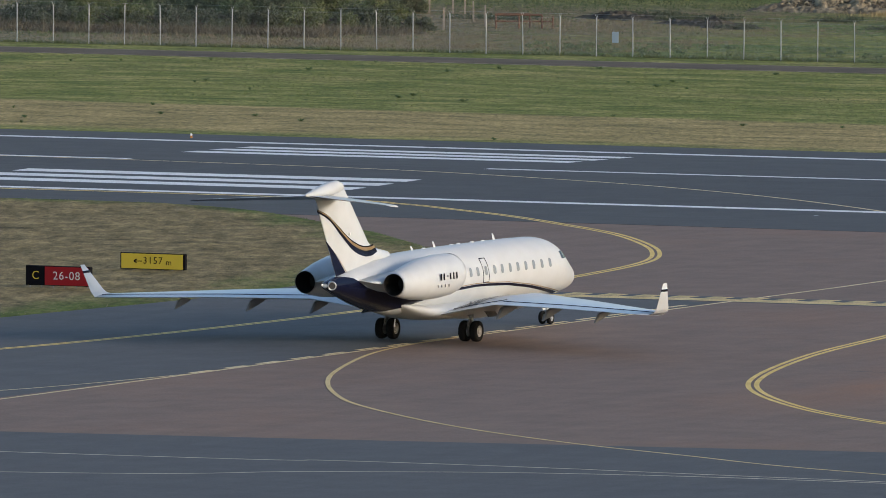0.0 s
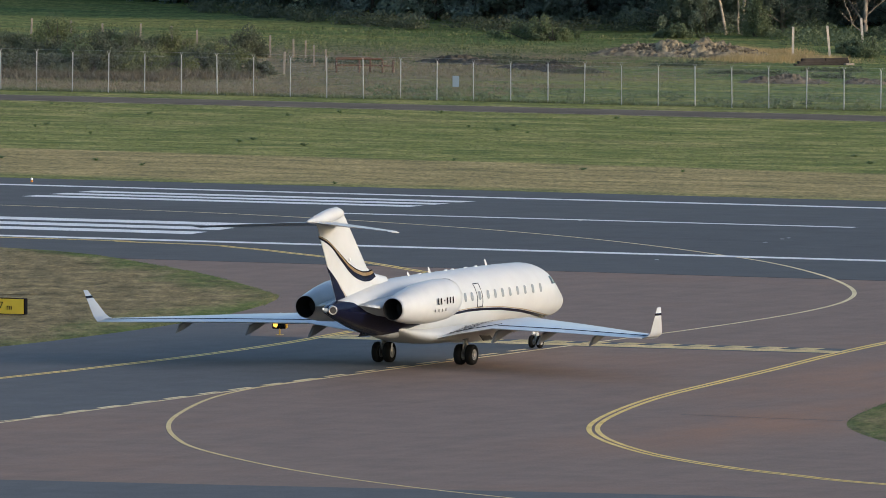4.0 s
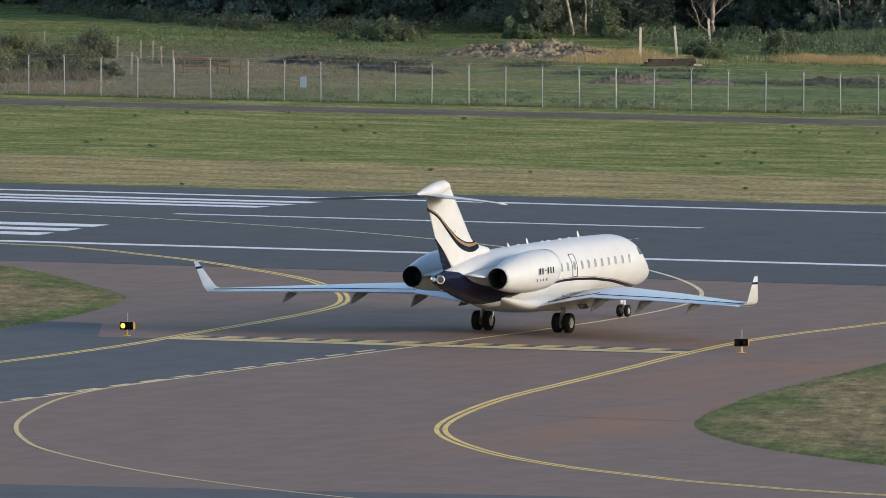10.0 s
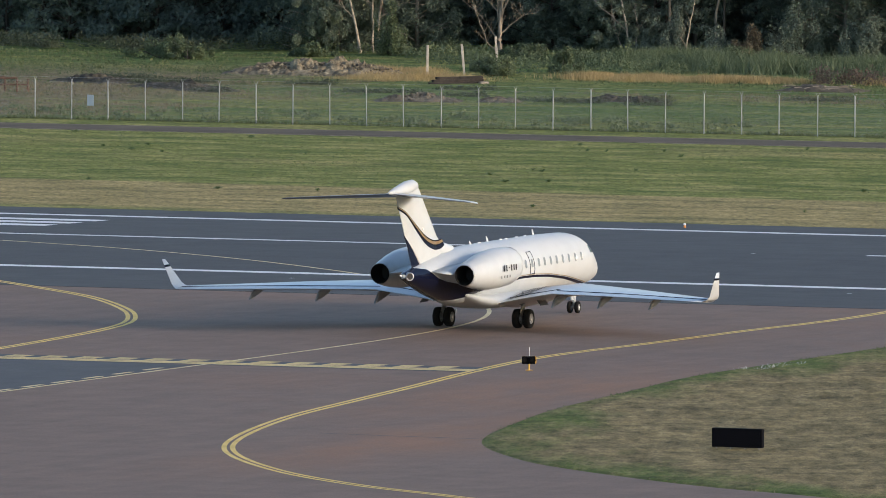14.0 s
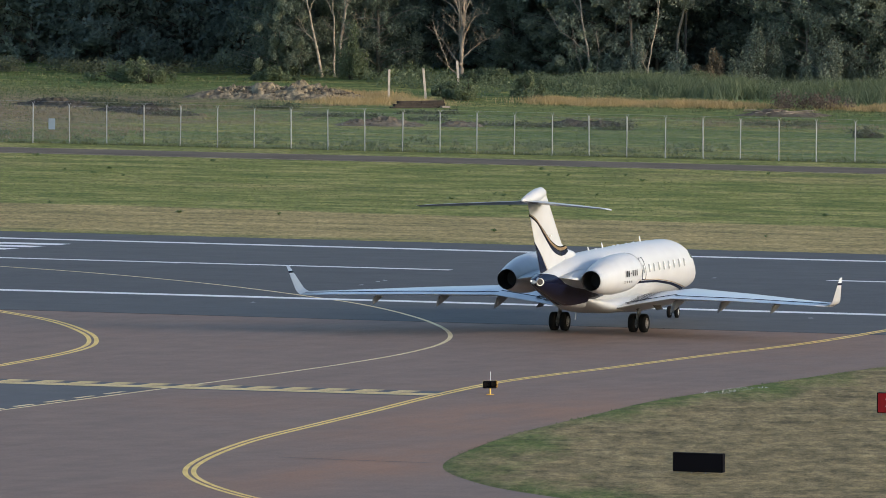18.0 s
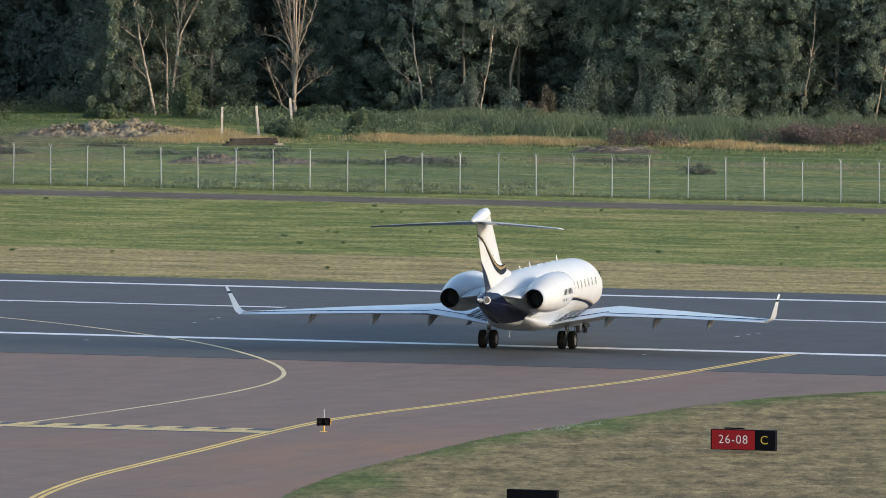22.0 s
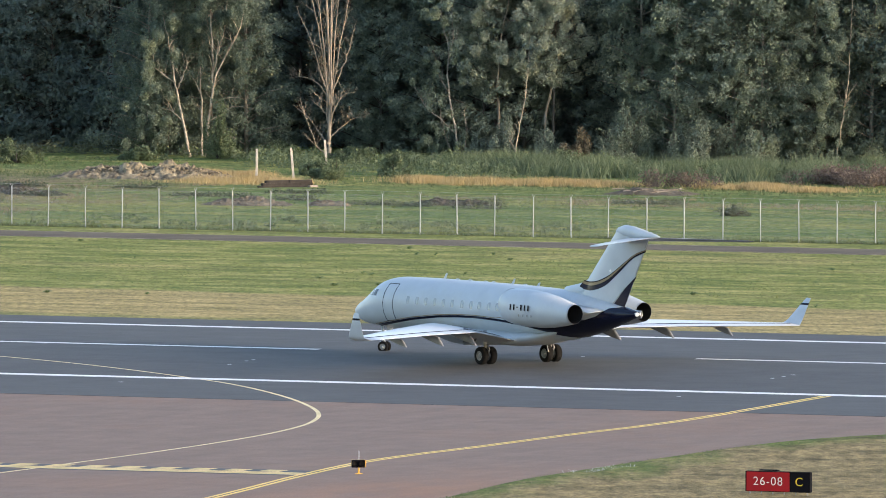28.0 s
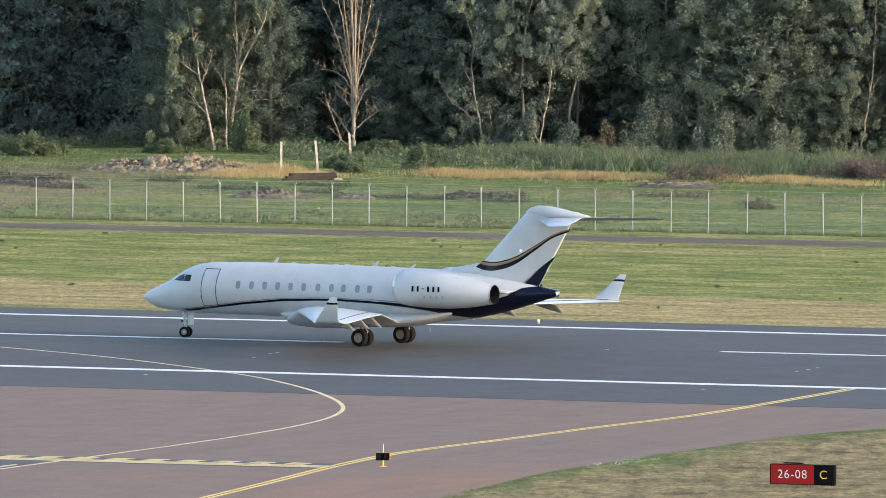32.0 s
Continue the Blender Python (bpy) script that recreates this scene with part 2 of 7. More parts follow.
def worn_asphalt(name, c1, c2, stain, along, spot=None):
    """Asphalt with broad stains, streaks along the traffic's way and fine grain."""
    m, nt, b = nodes_of(name)
    tc = nt.nodes.new("ShaderNodeTexCoord")
    v = tc.outputs["Object"]
    mp = add(nt, "ShaderNodeMapping", Scale=along)
    nt.links.new(v, mp.inputs[0])
    n1, n2, n3, n4 = noise_at(nt, v, 0.035, 5.0, 0.65), noise_at(nt, mp.outputs[0], 0.8, 4.0), noise_at(nt, v, 9.0, 3.0), noise_at(nt, v, 0.4, 5.0, 0.7)
    col = ramp(nt, n4, [(0.3, c1), (0.7, c2)])
    k = math_node(nt, "MULTIPLY", math_node(nt, "MULTIPLY", math_node(nt, "SUBTRACT", n1, 0.52), 5.0, True), 0.45)
    if spot:
        # reddish dust stains, streaked along the way: (x, y, half width, half length, strength)
        sep = nt.nodes.new("ShaderNodeSeparateXYZ")
        nt.links.new(v, sep.inputs[0])
        n6 = noise_at(nt, turned(nt, v, 2.2, 5.0).outputs[0], 0.5, 4.0, 0.6)
        for place in spot:
            near = []
            for i in (0, 1):
                d = math_node(nt, "ABSOLUTE", math_node(nt, "MULTIPLY", math_node(nt, "SUBTRACT", sep.outputs[i], place[i]), 1.0 / place[2 + i]))
                near.append(math_node(nt, "SUBTRACT", 1.3, d, True))
            streaks = math_node(nt, "MULTIPLY", math_node(nt, "SUBTRACT", n6, 0.25), 1.9 * place[4], True)
            k = math_node(nt, "MAXIMUM", k, math_node(nt, "MULTIPLY", math_node(nt, "MULTIPLY", near[0], near[1]), streaks, True))
    col = mix(nt, col, stain, math_node(nt, "MULTIPLY", k, 0.85))
    col = mix(nt, col, ramp(nt, n2, [(0.3, (0.80, 0.80, 0.81)), (0.62, (1.08, 1.08, 1.07))]), 0.45, "MULTIPLY")
    col = mix(nt, col, ramp(nt, n3, [(0.3, (0.82, 0.82, 0.82)), (0.7, (1.14, 1.14, 1.14))]), 0.8, "MULTIPLY")
    nt.links.new(col, b.inputs["Base Color"])
    b.inputs["Roughness"].default_value = 0.82
    b.inputs["Specular IOR Level"].default_value = 0.35
    bp = add(nt, "ShaderNodeBump", Strength=0.2, Distance=0.02)
    nt.links.new(n3, bp.inputs["Height"])
    nt.links.new(bp.outputs[0], b.inputs["Normal"])
    return m


M_GRASS, M_VERGE = grass_ground(), verge_grass()
M_ASPHALT = worn_asphalt("runway_asphalt", (0.061, 0.061, 0.061), (0.085, 0.085, 0.084), (0.095, 0.094, 0.092), (0.03, 1.0, 1.0))
M_OLD_ASPHALT = worn_asphalt("grey_asphalt", (0.076, 0.077, 0.078), (0.102, 0.102, 0.103), (0.108, 0.104, 0.098), (1.0, 0.15, 1.0))
M_BROWN = worn_asphalt("brown_asphalt", (0.178, 0.119, 0.088), (0.236, 0.157, 0.115), (0.300, 0.152, 0.084), (1.0, 0.12, 1.0), ((52.0, -107.0, 5.0, 22.0, 1.5), (44.5, -78.0, 5.0, 20.0, 1.5)))
M_TRACK = surf("track_gravel", (0.122, 0.098, 0.074), (0.180, 0.145, 0.110), 0.2, 6.0, 0.95, 0.3, spec=0.1)
M_WHITE_LINE = surf("white_road_paint", (0.74, 0.73, 0.69), (0.92, 0.91, 0.87), 0.8, 12.0, 0.7, 0.05)
M_YELLOW_LINE = surf("yellow_road_paint", (0.78, 0.52, 0.12), (0.96, 0.68, 0.21), 0.6, 12.0, 0.7, 0.05)
M_HOLD_LINE = surf("holding_line_paint", (0.64, 0.46, 0.18), (0.84, 0.63, 0.28), 0.6, 12.0, 0.7, 0.05)
M_PALE_LINE = surf("worn_yellow_paint", (0.68, 0.53, 0.26), (0.90, 0.72, 0.40), 0.6, 12.0, 0.7, 0.05)
M_CREAM_LINE = surf("faded_cream_paint", (0.56, 0.48, 0.32), (0.78, 0.68, 0.48), 0.6, 12.0, 0.7, 0.05)
M_JET = paint("ivory_aircraft_paint", (0.49, 0.52, 0.527), 0.48, 0.2, spec=0.4)
M_NAVY = paint("navy_aircraft_paint", (0.004, 0.006, 0.020), 0.24, 0.1, spec=0.2)
M_GOLD = paint("gold_aircraft_paint", (0.22, 0.145, 0.06), 0.35, 0.3)
M_WING = paint("grey_wing_paint", (0.60, 0.61, 0.61), 0.32, 0.2)
# paint of the gear doors; under the tailplane it stands for shade
M_GREY_SHADE = paint("grey_paint_and_shade", (0.085, 0.088, 0.095), 0.4, 0.2)
M_METAL = paint("bare_metal", (0.42, 0.42, 0.43), 0.35, 0.0, 1.0)
M_STEEL = paint("gear_steel", (0.27, 0.27, 0.265), 0.45, 0.1, 0.2)
M_DARK = surf("dark_duct", (0.010, 0.010, 0.011), (0.018, 0.018, 0.018), 2, 20, 0.6, 0.0)
M_TYRE = surf("tyre_rubber", (0.008, 0.008, 0.008), (0.014, 0.014, 0.014), 3, 40, 0.85, 0.05, spec=0.1)
M_GLASS = paint("dark_window_glass", (0.014, 0.013, 0.012), 0.12, 0.0, spec=0.3)
M_WINDOW = paint("shaded_cabin_window", (0.20, 0.22, 0.245), 0.12, 0.4)
M_GALV = surf("galvanised_steel", (0.36, 0.37, 0.36), (0.50, 0.51, 0.50), 2, 30, 0.5, 0.0, 0.3)
M_RED = paint("red_sign_face", (0.27, 0.009, 0.012), 0.6, 0.0, spec=0.2)
M_BLACK = paint("black_sign_face", (0.005, 0.005, 0.007), 0.7, 0.0, spec=0.06)
M_SIGN_YELLOW = paint("yellow_sign_face", (0.60, 0.44, 0.03), 0.5, 0.0)
M_SIGN_WHITE = paint("white_sign_figures", (0.64, 0.62, 0.59), 0.5, 0.0)
M_WHITE = paint("white_lettering", (0.80, 0.80, 0.78), 0.5, 0.0)
M_YELLOW = paint("yellow_housing", (0.62, 0.36, 0.04), 0.4, 0.1)
M_LAMP = glow("amber_lamp", (1.0, 0.55, 0.08), 1.1)
M_ORANGE = paint("orange_plastic", (0.55, 0.20, 0.03), 0.5, 0.0)
M_BARK = surf("grey_bark", (0.06, 0.052, 0.045), (0.13, 0.112, 0.092), 1.2, 12, 0.9, 0.5, stretch=(1, 1, 0.3))
M_BIRCH = surf("birch_bark", (0.17, 0.14, 0.105), (0.50, 0.43, 0.33), 1.5, 9, 0.85, 0.3, stretch=(1, 1, 1.5))
M_BIRCH_GREY = surf("greyed_birch_bark", (0.16, 0.14, 0.115), (0.36, 0.32, 0.27), 1.5, 9, 0.85, 0.3, stretch=(1, 1, 1.5))
M_DEAD = surf("bare_sunlit_wood", (0.20, 0.165, 0.125), (0.37, 0.31, 0.24), 1.0, 9, 0.9, 0.3, stretch=(1, 1, 0.4))
M_LEAF = leaf_mat("forest_leaves", (0.130, 0.176, 0.145), (0.278, 0.325, 0.244), 0.5)
M_LEAF_PALE = leaf_mat("willow_leaves", (0.26, 0.30, 0.235), (0.455, 0.485, 0.375), 0.5)
M_LEAF_BIRCH = leaf_mat("birch_leaves", (0.125, 0.170, 0.134), (0.265, 0.312, 0.226), 0.5)
# leaf copy darkened for the wood's shade and blued for its haze
M_LEAF_SHADED = leaf_mat("shaded_wood_leaves", (0.110, 0.156, 0.140), (0.205, 0.260, 0.225), 0.5)
M_WET_EARTH = surf("wet_black_earth", (0.028, 0.026, 0.020), (0.080, 0.070, 0.050), 0.9, 4, 0.95, 0.8, depth=0.15)
# distance haze is put into this bluer, lifted leaf colour
M_LEAF_HAZED = leaf_mat("hazed_wood_leaves", (0.125, 0.170, 0.165), (0.190, 0.240, 0.225), 0.5)
M_BUSH = leaf_mat("bush_leaves", (0.078, 0.113, 0.060), (0.178, 0.218, 0.112))
M_REED = leaf_mat("reed_blades", (0.070, 0.112, 0.058), (0.165, 0.205, 0.110))
M_REED_BROWN = leaf_mat("rusty_weeds", (0.100, 0.074, 0.060), (0.180, 0.134, 0.104))
M_STRAW = leaf_mat("straw_grass", (0.34, 0.25, 0.11), (0.62, 0.47, 0.24))
M_STUBBLE = leaf_mat("dry_stubble", (0.22, 0.175, 0.09), (0.44, 0.35, 0.20))
M_TUFT = leaf_mat("meadow_tufts", (0.08, 0.110, 0.042), (0.20, 0.215, 0.095))
M_WEED = leaf_mat("broad_weed_leaves", (0.095, 0.140, 0.048), (0.155, 0.205, 0.078))
M_STUBBLE_DULL = leaf_mat("dull_dry_grass", (0.10, 0.085, 0.055), (0.26, 0.215, 0.14))
M_LAWN = leaf_mat("lawn_blades", (0.11, 0.15, 0.042), (0.20, 0.225, 0.075))
M_SCRUB = leaf_mat("scrub_leaves", (0.062, 0.084, 0.052), (0.135, 0.150, 0.088))
M_EARTH = surf("dug_earth", (0.060, 0.048, 0.032), (0.33, 0.275, 0.175), 1.3, 4, 0.95, 0.8, depth=0.15)
M_DARK_EARTH = surf("dark_brown_earth", (0.055, 0.047, 0.034), (0.17, 0.14, 0.098), 0.9, 4, 0.95, 0.8, depth=0.15)
M_SOOT_WOOD = surf("blackened_timber", (0.014, 0.012, 0.011), (0.045, 0.038, 0.032), 2, 15, 0.9, 0.3)
M_NET = surf("weathered_netting", (0.24, 0.26, 0.26), (0.34, 0.36, 0.36), 2, 30, 0.6, 0.0, 0.2)
M_POST = surf("weathered_concrete", (0.40, 0.36, 0.30), (0.56, 0.51, 0.44), 1.5, 15, 0.9, 0.2)
M_OLD_POST = surf("grey_old_posts", (0.20, 0.175, 0.145), (0.33, 0.29, 0.24), 1.5, 15, 0.9, 0.2)
M_WOOD = surf("rusty_brown_timber", (0.080, 0.047, 0.034), (0.155, 0.092, 0.062), 2, 15, 0.9, 0.3)
M_PLATE = paint("pale_blue_plate", (0.34, 0.42, 0.49), 0.5, 0.0)


# ---------------------------------------------------------------- mesh helpers
def link_mesh(name, verts, faces, mats, parent=None, label="", smooth=False, idx=None):
    me = bpy.data.meshes.new(name)
    me.from_pydata([tuple(v) for v in verts], [], [tuple(f) for f in faces])
    for m in (mats if isinstance(mats, (list, tuple)) else [mats]):
        me.materials.append(m)
    if smooth:
        me.polygons.foreach_set("use_smooth", [True] * len(me.polygons))
    if idx is not None:
        me.polygons.foreach_set("material_index", idx)
    me.update()
    ob = new(name, me)
    if parent:
        ob.parent = parent
    if label:
        tagged(ob, label=label)
    return ob


def part(name, bm, material, parent, label="", smooth=False):
    me = bpy.data.meshes.new(name)
    bmesh.ops.recalc_face_normals(bm, faces=bm.faces)
    bm.to_mesh(me)
    bm.free()
    me.materials.append(material)
    if smooth:
        me.polygons.foreach_set("use_smooth", [True] * len(me.polygons))
    ob = new(name, me)
    if parent:
        ob.parent = parent
    if label:
        tagged(ob, label=label)
    return ob


def empty(name, m=None):
    ob = new(name)
    if m is not None:
        ob.matrix_world = m
    return ob


def box(bm, x0, y0, z0, x1, y1, z1, bevel=0.0):
    r = bmesh.ops.create_cube(bm, size=1.0, matrix=Matrix.Translation(((x0 + x1) / 2, (y0 + y1) / 2, (z0 + z1) / 2)) @ Matrix.Diagonal((x1 - x0, y1 - y0, z1 - z0, 1)))
    if bevel:
        es = {e for v in r["verts"] for e in v.link_edges}
        bmesh.ops.bevel(bm, geom=list(es), offset=bevel, segments=2, affect="EDGES")
    return bm


def tube(bm, pts, radii, n=8, caps=True):
    """A tapered tube through pts."""
    pts = [Vector(p) for p in pts]
    rings = []
    for i, p in enumerate(pts):
        d = (pts[min(i + 1, len(pts) - 1)] - pts[max(i - 1, 0)]).normalized()
        q = d.to_track_quat("Z", "Y")
        rings.append([bm.verts.new(p + q @ Vector((radii[i] * math.cos(2 * math.pi * k / n), radii[i] * math.sin(2 * math.pi * k / n), 0))) for k in range(n)])
    for a, b in zip(rings, rings[1:]):
        for k in range(n):
            bm.faces.new((a[k], a[(k + 1) % n], b[(k + 1) % n], b[k]))
    if caps:
        bm.faces.new(rings[0][::-1])
        bm.faces.new(rings[-1])
    return bm


def loft(bm, rings, caps=True):
    """Closed rings of equal count, skinned one to the next."""
    vs = [[bm.verts.new(p) for p in r] for r in rings]
    n = len(rings[0])
    for a, b in zip(vs, vs[1:]):
        for k in range(n):
            bm.faces.new((a[k], a[(k + 1) % n], b[(k + 1) % n], b[k]))
    if caps:
        bm.faces.new(vs[0][::-1])
        bm.faces.new(vs[-1])
    return bm


def interp(x, xs, ys):
    return float(np.interp(x, xs, ys))


def spline(pts, n=10):
    """Catmull-Rom through the points."""
    p = [Vector(q) for q in pts]
    p = [2 * p[0] - p[1]] + p + [2 * p[-1] - p[-2]]
    out = []
    for i in range(1, len(p) - 2):
        a, b, c, d = p[i - 1:i + 3]
        for k in range(n):
            t = k / n
            out.append(0.5 * ((2 * b) + (c - a) * t + (2 * a - 5 * b + 4 * c - d) * t * t + (3 * b - a - 3 * c + d) * t ** 3))
    out.append(p[-2])
    return out


# ---------------------------------------------------------------- ground and pavements
CL, HALF, CROWN = 22.05, 22.05, 0.284


def runway_z(y):
    """The runway's crowned cross-section."""
    return 0.03 + CROWN * max(0.0, 1 - abs(y - CL) / HALF)


def sheet(name, outline, z, material, label, thick=0.03):
    """A flat paved or grassed area with a visible edge."""
    bm = bmesh.new()
    f = bm.faces.new([bm.verts.new((x, y, z)) for x, y in outline])
    r = bmesh.ops.extrude_face_region(bm, geom=[f])
    bmesh.ops.translate(bm, verts=[v for v in r["geom"] if isinstance(v, bmesh.types.BMVert)], vec=(0, 0, -thick))
    ob = part(name, bm, material, None)
    return tagged(ob, label, name.split("_")[-1], kind="structure")


def strip(name, pts, width, z=None, material=None, label="", category="marking"):
    """A painted line of some width along a polyline, on the pavement."""
    pts = [Vector((p[0], p[1], 0)) for p in pts]
    vs, fs = [], []
    for i, p in enumerate(pts):
        d = (pts[min(i + 1, len(pts) - 1)] - pts[max(i - 1, 0)]).normalized()
        nrm = Vector((-d.y, d.x, 0)) * (width / 2)
        for q in (p + nrm, p - nrm):
            zz = z if z is not None else (runway_z(q.y) + 0.006 if q.y > -15.4 else 0.031)
            vs.append((q.x, q.y, max(zz, 0.031)))
        if i:
            k = 2 * i
            fs.append((k - 2, k, k + 1, k - 1))
    ob = link_mesh(name, vs, fs, material)
    return tagged(ob, label, category, kind="structure")


def build_ground():
    # one sheet to the horizon, finer near the field
    xs = sorted(set(list(range(-4000, 4001, 500)) + list(range(-220, 161, 10))))
    ys = sorted(set([-3000, -2000, -1000, -600, -300] + list(range(-200, 301, 10)) + [400, 700, 1200, 2000, 3500]))
    vs, fs = [], []
    for y in ys:
        for x in xs:
            z = 0.0
            if y > 150 and y < 300 and -220 < x < 160:
                z = 0.25 * noise.noise(Vector((x * 0.03, y * 0.05, 0)))
            vs.append((x, y, z))
    w = len(xs)
    for j in range(len(ys) - 1):
        for i in range(w - 1):
            k = j * w + i
            fs.append((k, k + 1, k + w + 1, k + w))
    tagged(link_mesh("ground", vs, fs, M_GRASS, smooth=True), "mown green airfield grass with a dried strip beside the runway", "ground", kind="structure")
    # runway with its crown
    prof = [(-15.2, 0.02), (-15.2, 0.034), (0, 0.03), (11, runway_z(11)), (CL, runway_z(CL)), (33, runway_z(33)), (44.1, 0.03), (50.6, 0.03), (50.6, -0.05)]
    vs, fs = [], []
    rx = [-1800, -400, -120, -60, 0, 60, 120, 300, 700]
    for x in rx:
        vs += [(x, y, z) for y, z in prof]
    n = len(prof)
    for i in range(len(rx) - 1):
        for k in range(n - 1):
            a = i * n + k
            fs.append((a, a + n, a + n + 1, a + 1))
    tagged(link_mesh("runway", vs, fs, M_ASPHALT), "dark grey asphalt runway with a slight crown", "runway", kind="structure")
    # brown taxiway apron, grey resurfaced areas
    sheet("taxiway", [(-420, -15.2), (-420, -170), (620, -170), (620, -15.2)], 0.022, M_BROWN, "brownish asphalt taxiway joining the runway")
    sheet("crossing_taxiway", [(-420, -166), (-420, -330), (620, -330), (620, -146), (110, -146.5), (65.9, -147.6), (46.8, -150.8), (30.9, -153.3)], 0.027, M_OLD_ASPHALT, "dark grey asphalt of the crossing taxiway")
    sheet("grey_taxiway", [(23.4, -67.5), (8, -67.0), (4, -58), (-6, -58), (-30, -100), (-60, -150), (22, -150), (22.9, -120)], 0.026, M_OLD_ASPHALT, "grey resurfaced asphalt strip before the holding line")
    grass_islands()
    sheet("perimeter_track", [(-420, 137.3), (-420, 132.2), (520, 132.2), (520, 137.3)], 0.02, M_TRACK, "narrow grey perimeter track along the fence")
    for name, y in (("track_edge", 131.9), ("track_edge", 137.6)):
        sheet(name, [(-420, y - 0.45), (520, y - 0.45), (520, y + 0.45), (-420, y + 0.45)], 0.012, M_EARTH, "bare brown earth edge of the perimeter track")


def island(name, outline, label):
    """Grass raised a little above the pavement, its distance from the edge kept for the colour."""
    o = spline([(x, y, 0) for x, y in outline], 4)
    ring = [Vector((p.x, p.y)) for p in o]
    n = len(ring)
    c = sum(ring, Vector((0, 0))) / n
    vs, fs, ed = [], [], []
    steps = [(0, 0.0), (0.3, 0.05), (1.5, 0.07), (4, 0.08), (8, 0.08), (13, 0.08)]
    area = sum(ring[i].x * ring[(i + 1) % n].y - ring[(i + 1) % n].x * ring[i].y for i in range(n))
    for d, z in steps:
        for i, p in enumerate(ring):
            t = (ring[(i + 1) % n] - ring[i - 1]).normalized()
            inn = Vector((-t.y, t.x)) * (1 if area > 0 else -1)
            q = p + inn * d
            vs.append((q.x, q.y, z + 0.022))
            ed.append(d)
    for j in range(len(steps) - 1):
        for i in range(n):
            a, b = j * n + i, j * n + (i + 1) % n
            fs.append((a, b, b + n, a + n))
    last = (len(steps) - 1) * n
    fs.append(tuple(range(last, last + n)))
    ob = link_mesh(name, vs, fs, M_VERGE)
    at = ob.data.attributes.new("edge", "FLOAT", "POINT")
    at.data.foreach_set("value", ed)
    return tagged(ob, label, "grass", kind="structure")


G1 = [(-400, -9.5), (-200, -9.5), (-90, -9.5), (-50, -9.3), (-41.8, -9.2), (-32.9, -9.6), (-26, -13.0), (-19.6, -19.3), (-14.7, -24.5), (-10.3, -30.0), (-5.5, -36.5), (-3.2, -40.1), (-1.1, -46.4), (0.7, -55.1), (1.6, -64.1), (1.6, -76.7), (0.4, -87), (-0.6, -95), (-3, -105), (-9, -118), (-20, -130), (-38, -137), (-70, -138), (-200, -138), (-400, -138)]
G2 = [(520, -16.5), (200, -16.5), (100, -17), (75, -17.5), (62, -19), (54, -23), (48.9, -30.2), (47.0, -38.1), (46.6, -51.5), (46.6, -64.9), (47.7, -74.2), (49.5, -88.0), (51.6, -97.6), (53.4, -104.7), (55.5, -110.0), (58.7, -115.1), (62.7, -120.0), (70.2, -126.3), (76.6, -130.1), (84, -132.5), (110, -134), (200, -134), (520, -134)]


def grass_islands():
    island("grass_verge", G1, "tan dried grass island with green patches beside the taxiway")
    island("grass_verge", G2, "dried grass island with green borders beside the taxiway")


